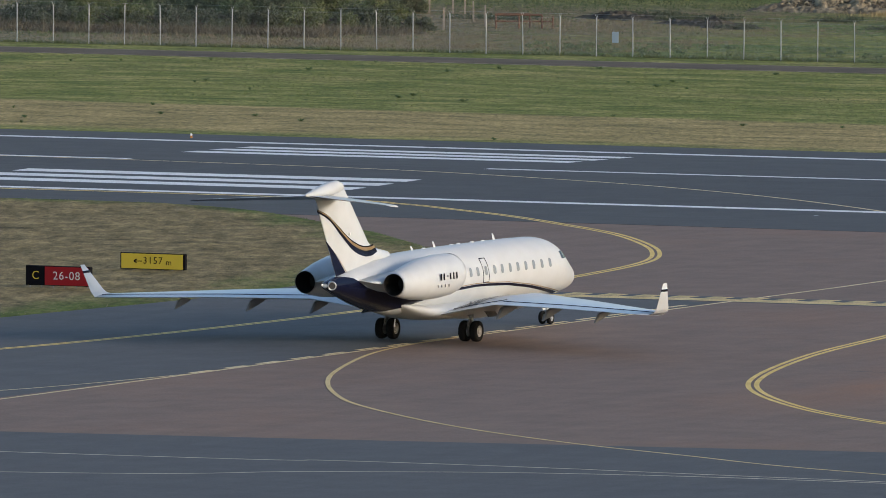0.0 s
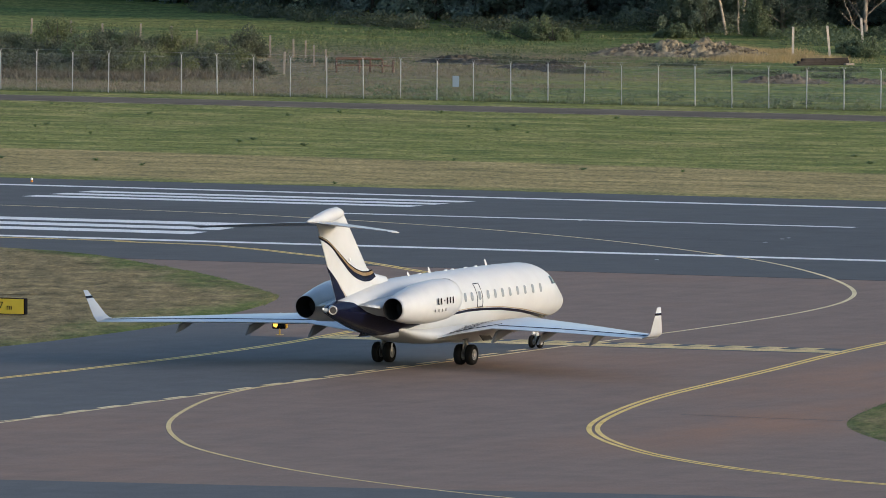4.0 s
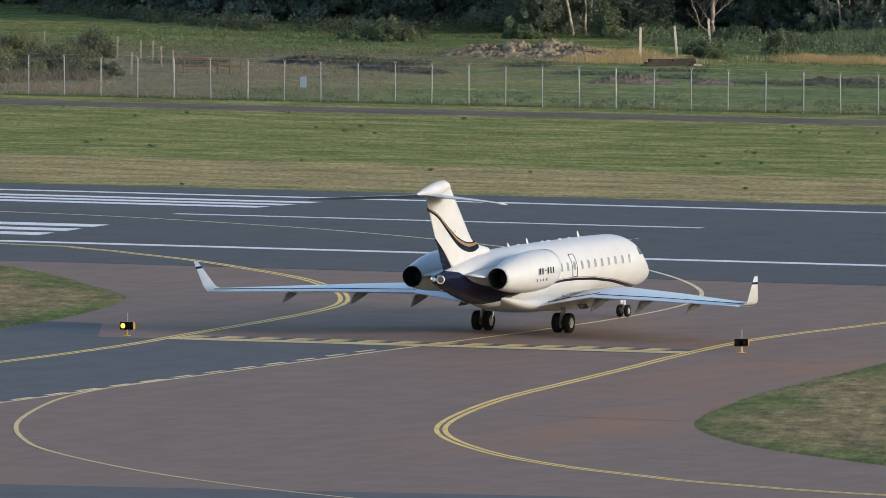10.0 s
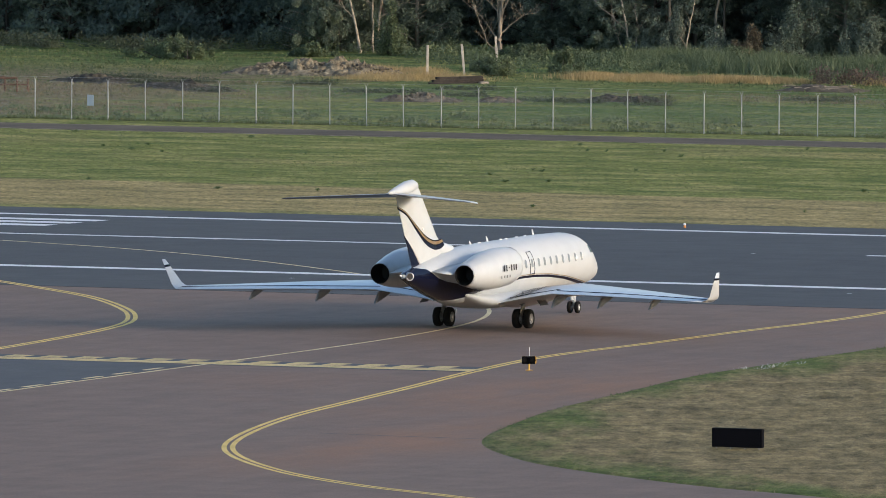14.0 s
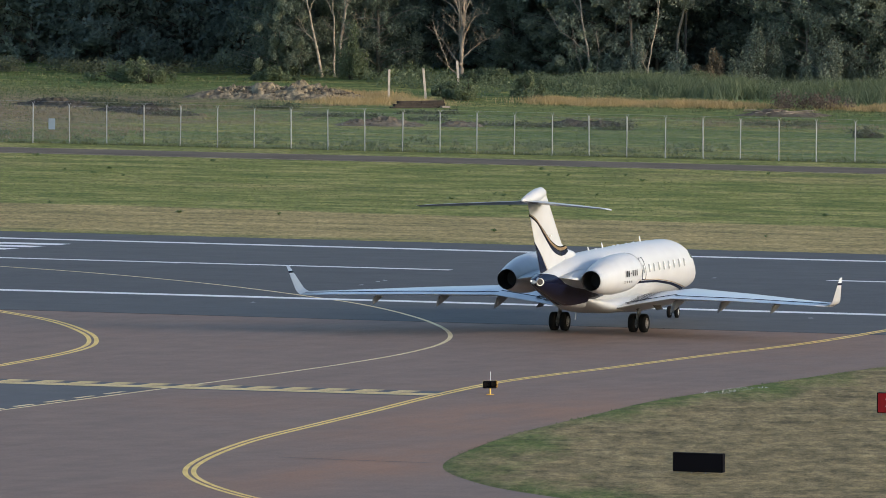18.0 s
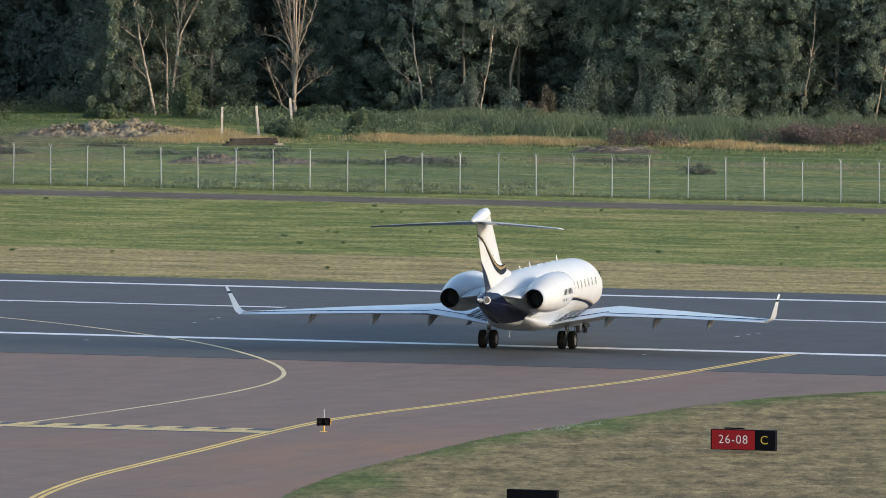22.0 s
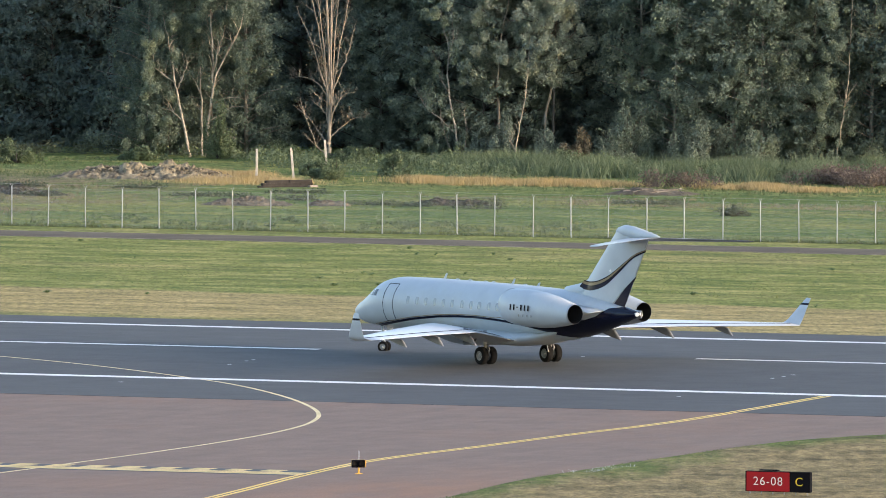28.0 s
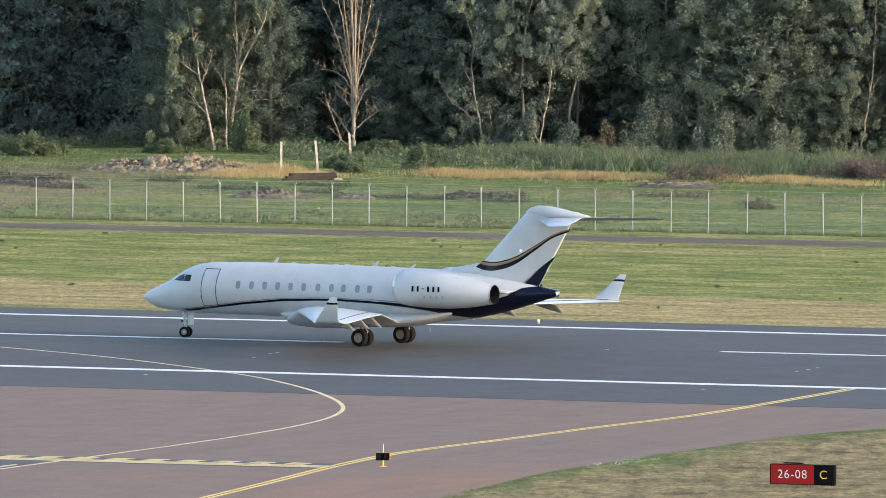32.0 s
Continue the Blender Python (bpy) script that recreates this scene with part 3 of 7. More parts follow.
def build_markings():
    wl = "white painted runway edge line"
    for y in (0.0, 44.1):
        strip("runway_edge_line", [(x, y) for x in range(-1600, 601, 100)], 1.15, None, M_WHITE_LINE, wl)
    for k in range(-8, 8):
        x1 = 50.2 * k
        strip("runway_centre_stripe", [(x1 - 29.6, CL), (x1, CL)], 0.75, None, M_WHITE_LINE, "white runway centre line stripe")
    for o in (9.9, 13.2, 16.5):
        for s in (-1, 1):
            strip("touchdown_bar", [(-51.6, CL + s * o), (-29.1, CL + s * o)], 1.9, None, M_WHITE_LINE, "white painted touchdown zone bar")
    yl = "yellow taxiway centre line with a dark border"
    arc = [(p.x, p.y) for p in spline([(-60, 21.7, 0), (-49.7, 21.2, 0), (-37.2, 20.0, 0), (-30, 18.5, 0), (-22.4, 15.9, 0), (-15.3, 12.8, 0), (-6.7, 7.6, 0), (1.9, 0.7, 0), (7.5, -5.2, 0), (13.9, -14.1, 0), (18.9, -22.9, 0), (21.8, -30.6, 0), (23.3, -38.5, 0), (23.9, -47, 0), (24.0, -55, 0)])]
    strip("taxi_lead_line", [(-90, 21.9)] + arc + [(23.8, -66), (23.5, -80), (23.3, -100), (23.2, -122), (22.6, -150)], 0.22, None, M_PALE_LINE, yl)
    strip("taxi_curve_line", spline([(23.2, -92, 0), (23.3, -98, 0), (24.3, -105.0, 0), (26.8, -113.3, 0), (29.6, -120.6, 0), (33.2, -127.6, 0), (37.5, -134.0, 0), (45.2, -142.2, 0), (53.0, -148.4, 0), (60.0, -152.6, 0), (68.3, -157.1, 0), (85, -162, 0), (120, -165, 0)]), 0.2, 0.034, M_HOLD_LINE, yl)
    strip("taxi_lead_line", spline([(23.3, -118, 0), (22.9, -122, 0), (20.6, -132.9, 0), (14, -150, 0), (0, -165, 0)]), 0.16, 0.034, M_PALE_LINE, yl)
    edge1 = spline([(36.4, -0.9, 0), (36.9, -12, 0), (37.2, -21.2, 0), (37.0, -27.3, 0), (36.5, -33, 0), (36.2, -39.3, 0), (35.9, -45.5, 0), (35.5, -51, 0), (35.5, -57.3, 0), (36.6, -66.8, 0), (38.2, -77.1, 0), (39.6, -86.8, 0), (40.9, -95.5, 0), (42.4, -102.5, 0), (44.3, -109.5, 0), (46.2, -114.9, 0), (48.5, -119.5, 0), (51.6, -124.2, 0), (55.4, -128.9, 0), (60.0, -133.2, 0), (64, -136, 0), (69, -138.9, 0), (80, -142, 0), (110, -144, 0), (300, -144, 0)])
    edge2 = spline([(-300, -1.2, 0), (-60, -1.2, 0), (-28.7, -2.2, 0), (-22, -4.4, 0), (-17.8, -7.4, 0), (-13.1, -11.1, 0), (-7.5, -16.6, 0), (-2, -22.6, 0), (2.6, -29.3, 0), (5.7, -34.9, 0), (8.0, -40.6, 0), (9.3, -46.8, 0), (10.2, -54.8, 0), (10.9, -63.5, 0), (11.7, -72, 0), (11.8, -83, 0), (10.9, -97.4, 0), (9.1, -110.2, 0), (5, -124, 0), (-4, -138, 0), (-20, -146, 0), (-60, -148, 0), (-300, -148, 0)])
    for e in (edge1, edge2):
        for off in (-0.175, 0.175):
            q = []
            for i, p in enumerate(e):
                d = (e[min(i + 1, len(e) - 1)] - e[max(i - 1, 0)]).normalized()
                q.append((p.x - d.y * off, p.y + d.x * off))
            strip("taxiway_edge_line", q, 0.22, None, M_YELLOW_LINE, "thin yellow taxiway edge line, one of a pair")
    for pts in ([(-60, -168, 0), (35.8, -162.9, 0), (49.4, -161.2, 0), (58.7, -160.9, 0), (70.5, -161.4, 0), (150, -164, 0)], [(0, -180, 0), (41, -172, 0), (50.9, -166.7, 0), (59.7, -163.2, 0), (70.8, -162.1, 0), (90, -163, 0)]):
        strip("crossing_line", spline(pts), 0.18, 0.034, M_CREAM_LINE, "thin worn pale line on the crossing taxiway")
    # holding position: dark backing, solid pair and broken pair
    sheet("holding_backing", [(11.2, -67.6), (36.6, -66.7), (36.2, -63.4), (11.0, -64.3)], 0.029, M_OLD_ASPHALT, "dark grey backing of the holding line")
    for y in (-66.95, -66.2):
        strip("holding_line", [(11.4, y), (36.4, y + 0.9)], 0.66, 0.036, M_HOLD_LINE, "solid yellow runway holding position line")
    for k in range(15):
        for y in (-65.4, -64.7):
            x = 11.5 + 1.71 * k
            if x + 1.0 < 36.3:
                strip("holding_dash", [(x, y + 0.036 * (x - 11.4)), (x + 1.02, y + 0.036 * (x - 10.4))], 0.60, 0.036, M_HOLD_LINE, "broken yellow holding position dash")
    strip("sealed_joint", [(46.3, -106.1), (50.0, -106.4), (53.8, -106.5)], 0.12, 0.03, M_OLD_ASPHALT, "dark sealed joint across the pavement")
    # worn broken line beside the taxi line
    for k in range(16):
        y = -70.0 - 3.2 * k
        strip("worn_side_dash", [(23.05 - 0.004 * k, y), (23.0 - 0.004 * k, y - 1.9)], 0.3, 0.036, M_PALE_LINE, "pale worn dash beside the taxi line")


build_ground()
build_markings()


# ---------------------------------------------------------------- the business jet
# its own space: x forward, y to its left, z up, origin on the ground between the main wheels
FX = [14.55, 14.45, 14.2, 13.8, 13.3, 12.8, 12.3, 11.8, 11.3, 10.7, 10.0, 9.0, 7.0, 4.0, 0.0, -3.0, -4.5, -6.0, -7.5, -8.8, -9.8, -10.3, -10.45]
FTOP = [2.03, 2.16, 2.32, 2.51, 2.72, 2.95, 3.23, 3.52, 3.72, 3.85, 3.92, 3.94, 3.97, 3.97, 3.96, 3.92, 3.86, 3.74, 3.54, 3.32, 3.13, 3.03, 2.95]
FBOT = [2.04, 1.90, 1.72, 1.55, 1.44, 1.38, 1.34, 1.31, 1.29, 1.28, 1.27, 1.26, 1.26, 1.26, 1.26, 1.28, 1.36, 1.62, 1.96, 2.32, 2.62, 2.78, 2.86]
FWID = [0.01, 0.14, 0.31, 0.51, 0.71, 0.88, 1.02, 1.14, 1.24, 1.29, 1.31, 1.32, 1.32, 1.32, 1.32, 1.30, 1.22, 1.02, 0.76, 0.52, 0.30, 0.17, 0.06]


def smooth_at(x, xs, ys):
    """Monotone table read with eased slopes (cubic through the stations)."""
    xs, ys = xs[::-1], ys[::-1]
    i = int(np.clip(np.searchsorted(xs, x) - 1, 0, len(xs) - 2))
    def slope(k):
        a, b = max(k - 1, 0), min(k + 1, len(xs) - 1)
        return (ys[b] - ys[a]) / (xs[b] - xs[a])
    h = xs[i + 1] - xs[i]
    t = (x - xs[i]) / h
    return ((2 * t ** 3 - 3 * t ** 2 + 1) * ys[i] + (t ** 3 - 2 * t ** 2 + t) * h * slope(i) + (-2 * t ** 3 + 3 * t ** 2) * ys[i + 1] + (t ** 3 - t ** 2) * h * slope(i + 1))


def section(x):
    """Centre height, half height, half width of the fuselage at x."""
    top, bot, w = (smooth_at(x, FX, q) for q in (FTOP, FBOT, FWID))
    return (top + bot) / 2, max((top - bot) / 2, 0.01), max(w, 0.01)


def skin(x, a, out=0.0):
    """A point on the fuselage skin, a = angle from the top towards the left side."""
    zc, hh, hw = section(x)
    return Vector((x, (hw + out) * math.sin(a), zc + (hh + out) * math.cos(a)))


def angle_at(x, z):
    zc, hh, hw = section(x)
    return math.acos(max(-1.0, min(1.0, (z - zc) / hh)))


def skin_band(bm, xs, lo, hi, side, out, n=4):
    """A band of skin between two heights along x."""
    rows = []
    for x in xs:
        a0, a1 = angle_at(x, hi(x)), angle_at(x, lo(x))
        rows.append([bm.verts.new(skin(x, side * (a0 + (a1 - a0) * k / n), out)) for k in range(n + 1)])
    for a, b in zip(rows, rows[1:]):
        for k in range(n):
            bm.faces.new((a[k], a[k + 1], b[k + 1], b[k]))


def airfoil(n=9, t=0.12):
    """Closed outline, from the trailing edge over the top to the nose and back; x 0 at the nose, 1 aft."""
    def th(x):
        return 5 * t * (0.2969 * math.sqrt(x) - 0.126 * x - 0.3516 * x * x + 0.2843 * x ** 3 - 0.1036 * x ** 4)
    xs = [0.5 * (1 + math.cos(math.pi * k / n)) for k in range(n + 1)]
    return [(x, th(x)) for x in xs] + [(x, -0.8 * th(x)) for x in xs[::-1][1:-1]]


def wing_surface(bm, stations, t=0.12):
    """stations: (leading x, y, z, chord, incline of the section's plane to the vertical)."""
    rings = []
    for lx, y, z, ch, lean, tt in stations:
        rings.append([(lx - u * ch, y + w * ch * math.sin(lean), z + w * ch * math.cos(lean)) for u, w in airfoil(9, tt)])
    return loft(bm, rings)


def wing_z(y):
    return interp(y, [1.0, 2.6, 4.4, 8, 13.3], [1.15, 1.48, 1.80, 1.83, 1.80])


def wing_le(y):
    return interp(y, [1.0, 4.4, 13.3], [5.3, 2.35, -4.45])


def wing_te(y):
    return interp(y, [1.0, 4.4, 13.3], [-1.7, -2.75, -6.2])


def round_bar(bm, a, b, r, n=10):
    return tube(bm, [a, b], [r, r], n)


def wheel_bm(r, w, hub):
    """Tyre of revolution about y."""
    bm = bmesh.new()
    prof = [(hub, -w * 0.42), (r * 0.82, -w / 2), (r * 0.95, -w * 0.42), (r, -w * 0.22), (r, w * 0.22), (r * 0.95, w * 0.42), (r * 0.82, w / 2), (hub, w * 0.42)]
    n = 28
    rings = [[(q * math.cos(2 * math.pi * k / n), y, q * math.sin(2 * math.pi * k / n)) for k in range(n)] for q, y in prof]
    return loft(bm, rings, caps=False)


def rim_bm(hub, w):
    bm = bmesh.new()
    n = 28
    prof = [(0.03, -w * 0.46), (hub * 0.35, -w * 0.46), (hub * 0.5, -w * 0.30), (hub * 0.85, -w * 0.30), (hub * 1.01, -w * 0.44), (hub * 1.01, w * 0.44), (hub * 0.85, w * 0.30), (hub * 0.5, w * 0.30), (hub * 0.35, w * 0.46), (0.03, w * 0.46)]
    rings = [[(q * math.cos(2 * math.pi * k / n), y, q * math.sin(2 * math.pi * k / n)) for k in range(n)] for q, y in prof]
    loft(bm, rings)
    for k in range(8):
        a = 2 * math.pi * k / 8
        for s in (-1, 1):
            p = Vector((hub * 0.68 * math.cos(a), s * w * 0.30, hub * 0.68 * math.sin(a)))
            round_bar(bm, p, p + Vector((0, s * 0.02, 0)), hub * 0.10, 6)
    return bm


WHEELS, NOSE = [], []


def build_wheel(name, parent, at, r, w, hub):
    wh = part(name, wheel_bm(r, w, hub), M_TYRE, parent, "black rubber aircraft tyre on a bright hub", True)
    wh.matrix_basis = pose(*at)
    part("rim", rim_bm(hub, w), M_STEEL, wh, "pale metal wheel hub with bolts")
    WHEELS.append((wh, at, r))
    return wh


def build_jet():
    jet = empty("business_jet")
    tagged(jet, "ivory twin-engine business jet with navy tail and gold cheat lines", "aircraft")
    # fuselage
    bm = bmesh.new()
    n, rings = 72, []
    xs = [14.55, 14.53, 14.48, 14.40, 14.3] + [14.2 - 0.1 * k for k in range(40)] + [10.2 - 0.2 * k for k in range(120)]
    xs = [x for x in xs if x > -10.2] + [-10.25, -10.4]
    for x in xs:
        rings.append([skin(x, 2 * math.pi * k / n) for k in range(n)])
    loft(bm, rings)
    part("fuselage", bm, M_JET, jet, "glossy ivory painted fuselage", True)
    # belly fairing
    bm = bmesh.new()
    rings = []
    for x in [5.8 - 0.35 * k for k in range(32)]:
        u = (5.8 - x) / 10.85
        g = math.sin(math.pi * min(max(u, 0.0), 1.0)) ** 0.55 if 0 < u < 1 else 0.0
        hw, bot = 0.7 + 0.85 * g, 1.32 - 0.42 * g
        rise = 0.55 * max(0.0, (u - 0.62) / 0.38) ** 1.6
        ztop, bot = 1.56 + 0.12 * g + 0.7 * rise, bot + rise
        ring = []
        for k in range(24):
            a = 2 * math.pi * k / 24
            ca, sa = math.cos(a), math.sin(a)
            ring.append((x, hw * math.copysign(abs(sa) ** 0.75, sa), (ztop + bot) / 2 + (ztop - bot) / 2 * math.copysign(abs(ca) ** 0.8, ca)))
        rings.append(ring)
    loft(bm, rings)
    part("belly_fairing", bm, M_JET, jet, "ivory wing root fairing under the cabin", True)
    # navy tail and cheat lines, laid on the skin
    def band_mid(x):
        return interp(x, [-10.4, -9, -8, -7, -6, -5, -3.5, -2.16, -0.12, 1.93, 3.3, 5.36, 7.77, 9.49, 11.0, 12.2], [2.9, 2.75, 2.6, 2.45, 2.3, 2.15, 2.0, 2.10, 2.21, 2.27, 2.25, 2.16, 1.93, 1.70, 1.50, 1.36])
    def navy_hi(x):
        return interp(x, [-10.4, -9.3, -8.6, -7.8, -7.0, -6.0, -5, -4, -3.2, -2.16, 0, 12.2], [3.1, 3.22, 3.14, 2.72, 2.52, 2.38, 2.28, 2.21, 2.19, 2.19, band_mid(0) + 0.08, 1.4]) if x < 0 else band_mid(x) + 0.08
    def navy_lo(x):
        return interp(x, [-10.4, -7.5, -6.5, -5.5, -4.5, -3.5, -2.2, -0.5], [2.6, 1.7, 1.55, 1.58, 1.70, 1.87, 2.02, band_mid(-0.5) - 0.05]) if x < -0.5 else band_mid(x) - interp(x, [0, 8, 12], [0.05, 0.035, 0.03])
    rear = [-10.38 + 0.2 * k for k in range(50)]
    front = [-0.6 + 0.25 * k for k in range(50)]
    for s in (1, -1):
        bm = bmesh.new()
        skin_band(bm, rear, lambda x: max(navy_lo(x), section(x)[0] - section(x)[1] * 0.999), lambda x: min(navy_hi(x), section(x)[0] + section(x)[1]), s, 0.03, 20)
        part("navy_tail_band", bm, M_NAVY, jet, "glossy navy paint round the tail cone", True)
        bm = bmesh.new()
        skin_band(bm, front, lambda x: band_mid(x) - 0.06, lambda x: band_mid(x) + 0.05, s, 0.012, 3)
        part("cheat_line", bm, M_NAVY, jet, "dark navy cheat line along the cabin", True)
        bm = bmesh.new()
        skin_band(bm, [-3.4 + 0.25 * k for k in range(62)], lambda x: max(band_mid(x), navy_hi(x) - 0.03 if x < 0 else band_mid(x)) + 0.07, lambda x: max(band_mid(x), navy_hi(x) - 0.03 if x < 0 else band_mid(x)) + 0.105, s, 0.014, 3)
        part("gold_pinstripe", bm, M_GOLD, jet, "thin gold line above the cheat line", True)
    # cabin windows
    for s in (1, -1):
        for x in ([7.97, 7.15, 6.36, 5.57, 4.78, 3.99, 3.13, 2.31, 1.59, 0.74, 0.02] if s > 0 else [9.56, 8.71, 7.86, 7.05, 6.23, 5.44, 4.63, 3.87, 2.98, 2.15, 1.43, 0.59]):
            frame_bm, pane_bm = bmesh.new(), bmesh.new()
            def oval(bmx, rx, rz, out):
                f = bmx.faces.new([bmx.verts.new(skin(x + rx * math.copysign(abs(math.cos(q)) ** 0.55, math.cos(q)), s * angle_at(x, 2.86 + rz * math.copysign(abs(math.sin(q)) ** 0.55, math.sin(q))), out)) for q in [2 * math.pi * k / 16 for k in range(16)]])
            oval(frame_bm, 0.175, 0.24, 0.005)
            oval(pane_bm, 0.135, 0.195, 0.010)
            w = part("cabin_window", frame_bm, M_JET, jet)
            part("pane", pane_bm, M_WINDOW, w, "pale shaded cabin window pane")
    # doors, outlined by their gaps
    def door(name, x0, x1, z0, z1, s):
        bm = bmesh.new()
        def edge(xa, za, xb, zb):
            m = 8
            pts = [skin(xa + (xb - xa) * k / m, s * angle_at(xa + (xb - xa) * k / m, za + (zb - za) * k / m), 0.004) for k in range(m + 1)]
            tube(bm, pts, [0.02] * len(pts), 4)
        edge(x0, z0, x0 - 0.06, z1)
        edge(x1, z0, x1 - 0.06, z1)
        edge(x0 - 0.06, z1, x1 - 0.06, z1)
        edge(x0, z0, x1, z0)
        part(name, bm, M_NAVY, jet, "dark outline of a cabin door")
    door("entry_door", 10.25, 9.35, 1.72, 3.6, 1)
    door("overwing_door", 3.26, 2.70, 2.36, 3.38, -1)
    # windscreen
    for s in (1, -1):
        for xa, xb, za, zb in ((12.2, 10.95, 2.95, 3.27),):
            bm = bmesh.new()
            rows = []
            for k in range(5):
                x = xa + (xb - xa) * k / 4
                zt = smooth_at(x, FX, FTOP)
                hi, lo = min(zb, za + 0.05 + (xa - x) * 0.62, zt - 0.08), za
                a0, a1 = angle_at(x, hi), angle_at(x, min(lo, hi - 0.03))
                rows.append([bm.verts.new(skin(x, s * (a0 + (a1 - a0) * j / 3), 0.008)) for j in range(4)])
            for a, b in zip(rows, rows[1:]):
                for j in range(3):
                    bm.faces.new((a[j], a[j + 1], b[j + 1], b[j]))
            part("windscreen_pane", bm, M_GLASS, jet, "dark cockpit window")
    bm = bmesh.new()
    rows = []
    for k in range(5):
        x = 12.75 - 0.2 * k
        a1 = 0.62
        rows.append([bm.verts.new(skin(x, -a1 + 2 * a1 * j / 6, 0.008)) for j in range(7)])
    for a, b in zip(rows, rows[1:]):
        for j in range(6):
            bm.faces.new((a[j], a[j + 1], b[j + 1], b[j]))
    part("windscreen_pane", bm, M_GLASS, jet, "dark cockpit windscreen")
    # wings with winglets, flap fairings, gap lines
    for s in (1, -1):
        bm = bmesh.new()
        st = []
        for y in [0.9, 1.6, 2.6, 3.6, 4.4, 6, 8, 10, 12, 13.0]:
            st.append((wing_le(y), s * y, wing_z(y), wing_le(y) - wing_te(y), 0.0, interp(y, [1, 5, 13], [0.13, 0.115, 0.10])))
        wing_surface(bm, st)
        wing = part("wing", bm, M_WING, jet, "pale grey swept wing with polished leading edge", True)
        bm = bmesh.new()
        wl = []
        for u, (lx, y, z, ch) in enumerate(((wing_le(13.0), 13.0, wing_z(13.0), wing_le(13.0) - wing_te(13.0)), (-4.42, 13.22, 1.90, 1.42), (-4.58, 13.32, 2.04, 1.26), (-5.06, 13.50, 2.55, 0.86), (-5.62, 13.72, 3.16, 0.40))):
            wl.append((lx, s * y, z, ch, -s * interp(u, [0, 1, 2, 4], [0.0, 0.7, 1.2, 1.3]), 0.08))
        wing_surface(bm, wl)
        part("winglet", bm, M_JET, wing, "upturned ivory winglet", True)
        bm = bmesh.new()
        band = []
        for z in (2.80, 2.90):
            u = (z - 2.55) / 0.61
            ch = 0.86 - 0.46 * u
            band.append((-5.06 - 0.56 * u + 0.025 * ch, s * (13.50 + 0.22 * u), z, ch * 1.05, -s * 1.28, 0.13))
        wing_surface(bm, band)
        part("winglet_band", bm, M_NAVY, wing, "navy band across the winglet", True)
        for y in (4.4, 7.0, 9.9):
            bm = bmesh.new()
            x1 = wing_te(y) + 0.75
            zz = wing_z(y) - 0.20
            big = interp(y, [4, 10], [1.0, 0.7])
            out = [(x1 + 1.7 * big, zz + 0.03), (x1 + 0.9 * big, zz - 0.16 * big), (x1 + 0.1, zz - 0.33 * big), (x1 - 0.72 * big, zz - 0.47 * big), (x1 - 0.62 * big, zz - 0.36 * big), (x1 - 0.15 * big, zz + 0.04), (x1 + 0.3, zz + 0.12)]
            rings = []
            for off, sh in ((-0.085 * big, 0.82), (-0.05 * big, 0.97), (0.0, 1.0), (0.05 * big, 0.97), (0.085 * big, 0.82)):
                cx, cz = x1 + 0.3, zz - 0.1 * big
                rings.append([(cx + (a - cx) * sh, s * y + off, cz + (b - cz) * sh) for a, b in out])
            loft(bm, rings)
            part("flap_fairing", bm, M_STEEL, wing, "grey pointed flap track fairing")
        bm = bmesh.new()
        for ya, yb, off in ((1.5, 4.4, 1.2), (4.4, 13.0, 0.8)):
            pts = []
            for k in range(13):
                y = ya + (yb - ya) * k / 12
                ch = wing_le(y) - wing_te(y)
                f = min(off / ch, 0.4)
                th = 5 * interp(y, [1, 5, 13], [0.13, 0.115, 0.10]) * (0.2969 * math.sqrt(1 - f) - 0.126 * (1 - f) - 0.3516 * (1 - f) ** 2 + 0.2843 * (1 - f) ** 3 - 0.1036 * (1 - f) ** 4)
                pts.append((wing_te(y) + f * ch, s * y, wing_z(y) + th * ch + 0.001))
            tube(bm, pts, [0.022] * len(pts), 4)
        part("flap_gap", bm, M_NAVY, wing, "dark gap line ahead of the flaps")
        def on_wing(x, y):
            ch = wing_le(y) - wing_te(y)
            u = min(max((wing_le(y) - x) / ch, 0.0), 1.0)
            t = interp(y, [1, 5, 13], [0.13, 0.115, 0.10])
            return (x, s * y, wing_z(y) + 5 * t * (0.2969 * math.sqrt(u) - 0.126 * u - 0.3516 * u * u + 0.2843 * u ** 3 - 0.1036 * u ** 4) * ch + 0.03)
        for k in range(11):
            x = 2.4 - 0.36 * k
            for ya, yb in ((1.72, 2.0), (2.08, 2.36), (2.44, 2.72)):
                bm = bmesh.new()
                bm.faces.new([bm.verts.new(on_wing(p, q)) for p, q in ((x, ya), (x - 0.22, ya), (x - 0.22, yb), (x, yb))])
                part("walkway_mark", bm, M_DARK, wing)
    # engines
    for s in (1, -1):
        bm = bmesh.new()
        prof = [(-2.75, 0.60, 3.08), (-2.40, 0.68, 3.08), (-2.33, 0.76, 3.08), (-2.50, 0.84, 3.07), (-3.0, 0.90, 3.04), (-4.0, 0.93, 3.01), (-5.2, 0.90, 2.97), (-6.3, 0.78, 2.92), (-7.2, 0.63, 2.89), (-7.95, 0.48, 2.87)]
        n = 36
        loft(bm, [[(x, s * 2.08 + r * math.sin(2 * math.pi * k / n), z + r * math.cos(2 * math.pi * k / n)) for k in range(n)] for x, r, z in prof], caps=False)
        nac = part("engine_nacelle", bm, M_JET, jet, "ivory engine nacelle beside the tail", True)
        bm = bmesh.new()
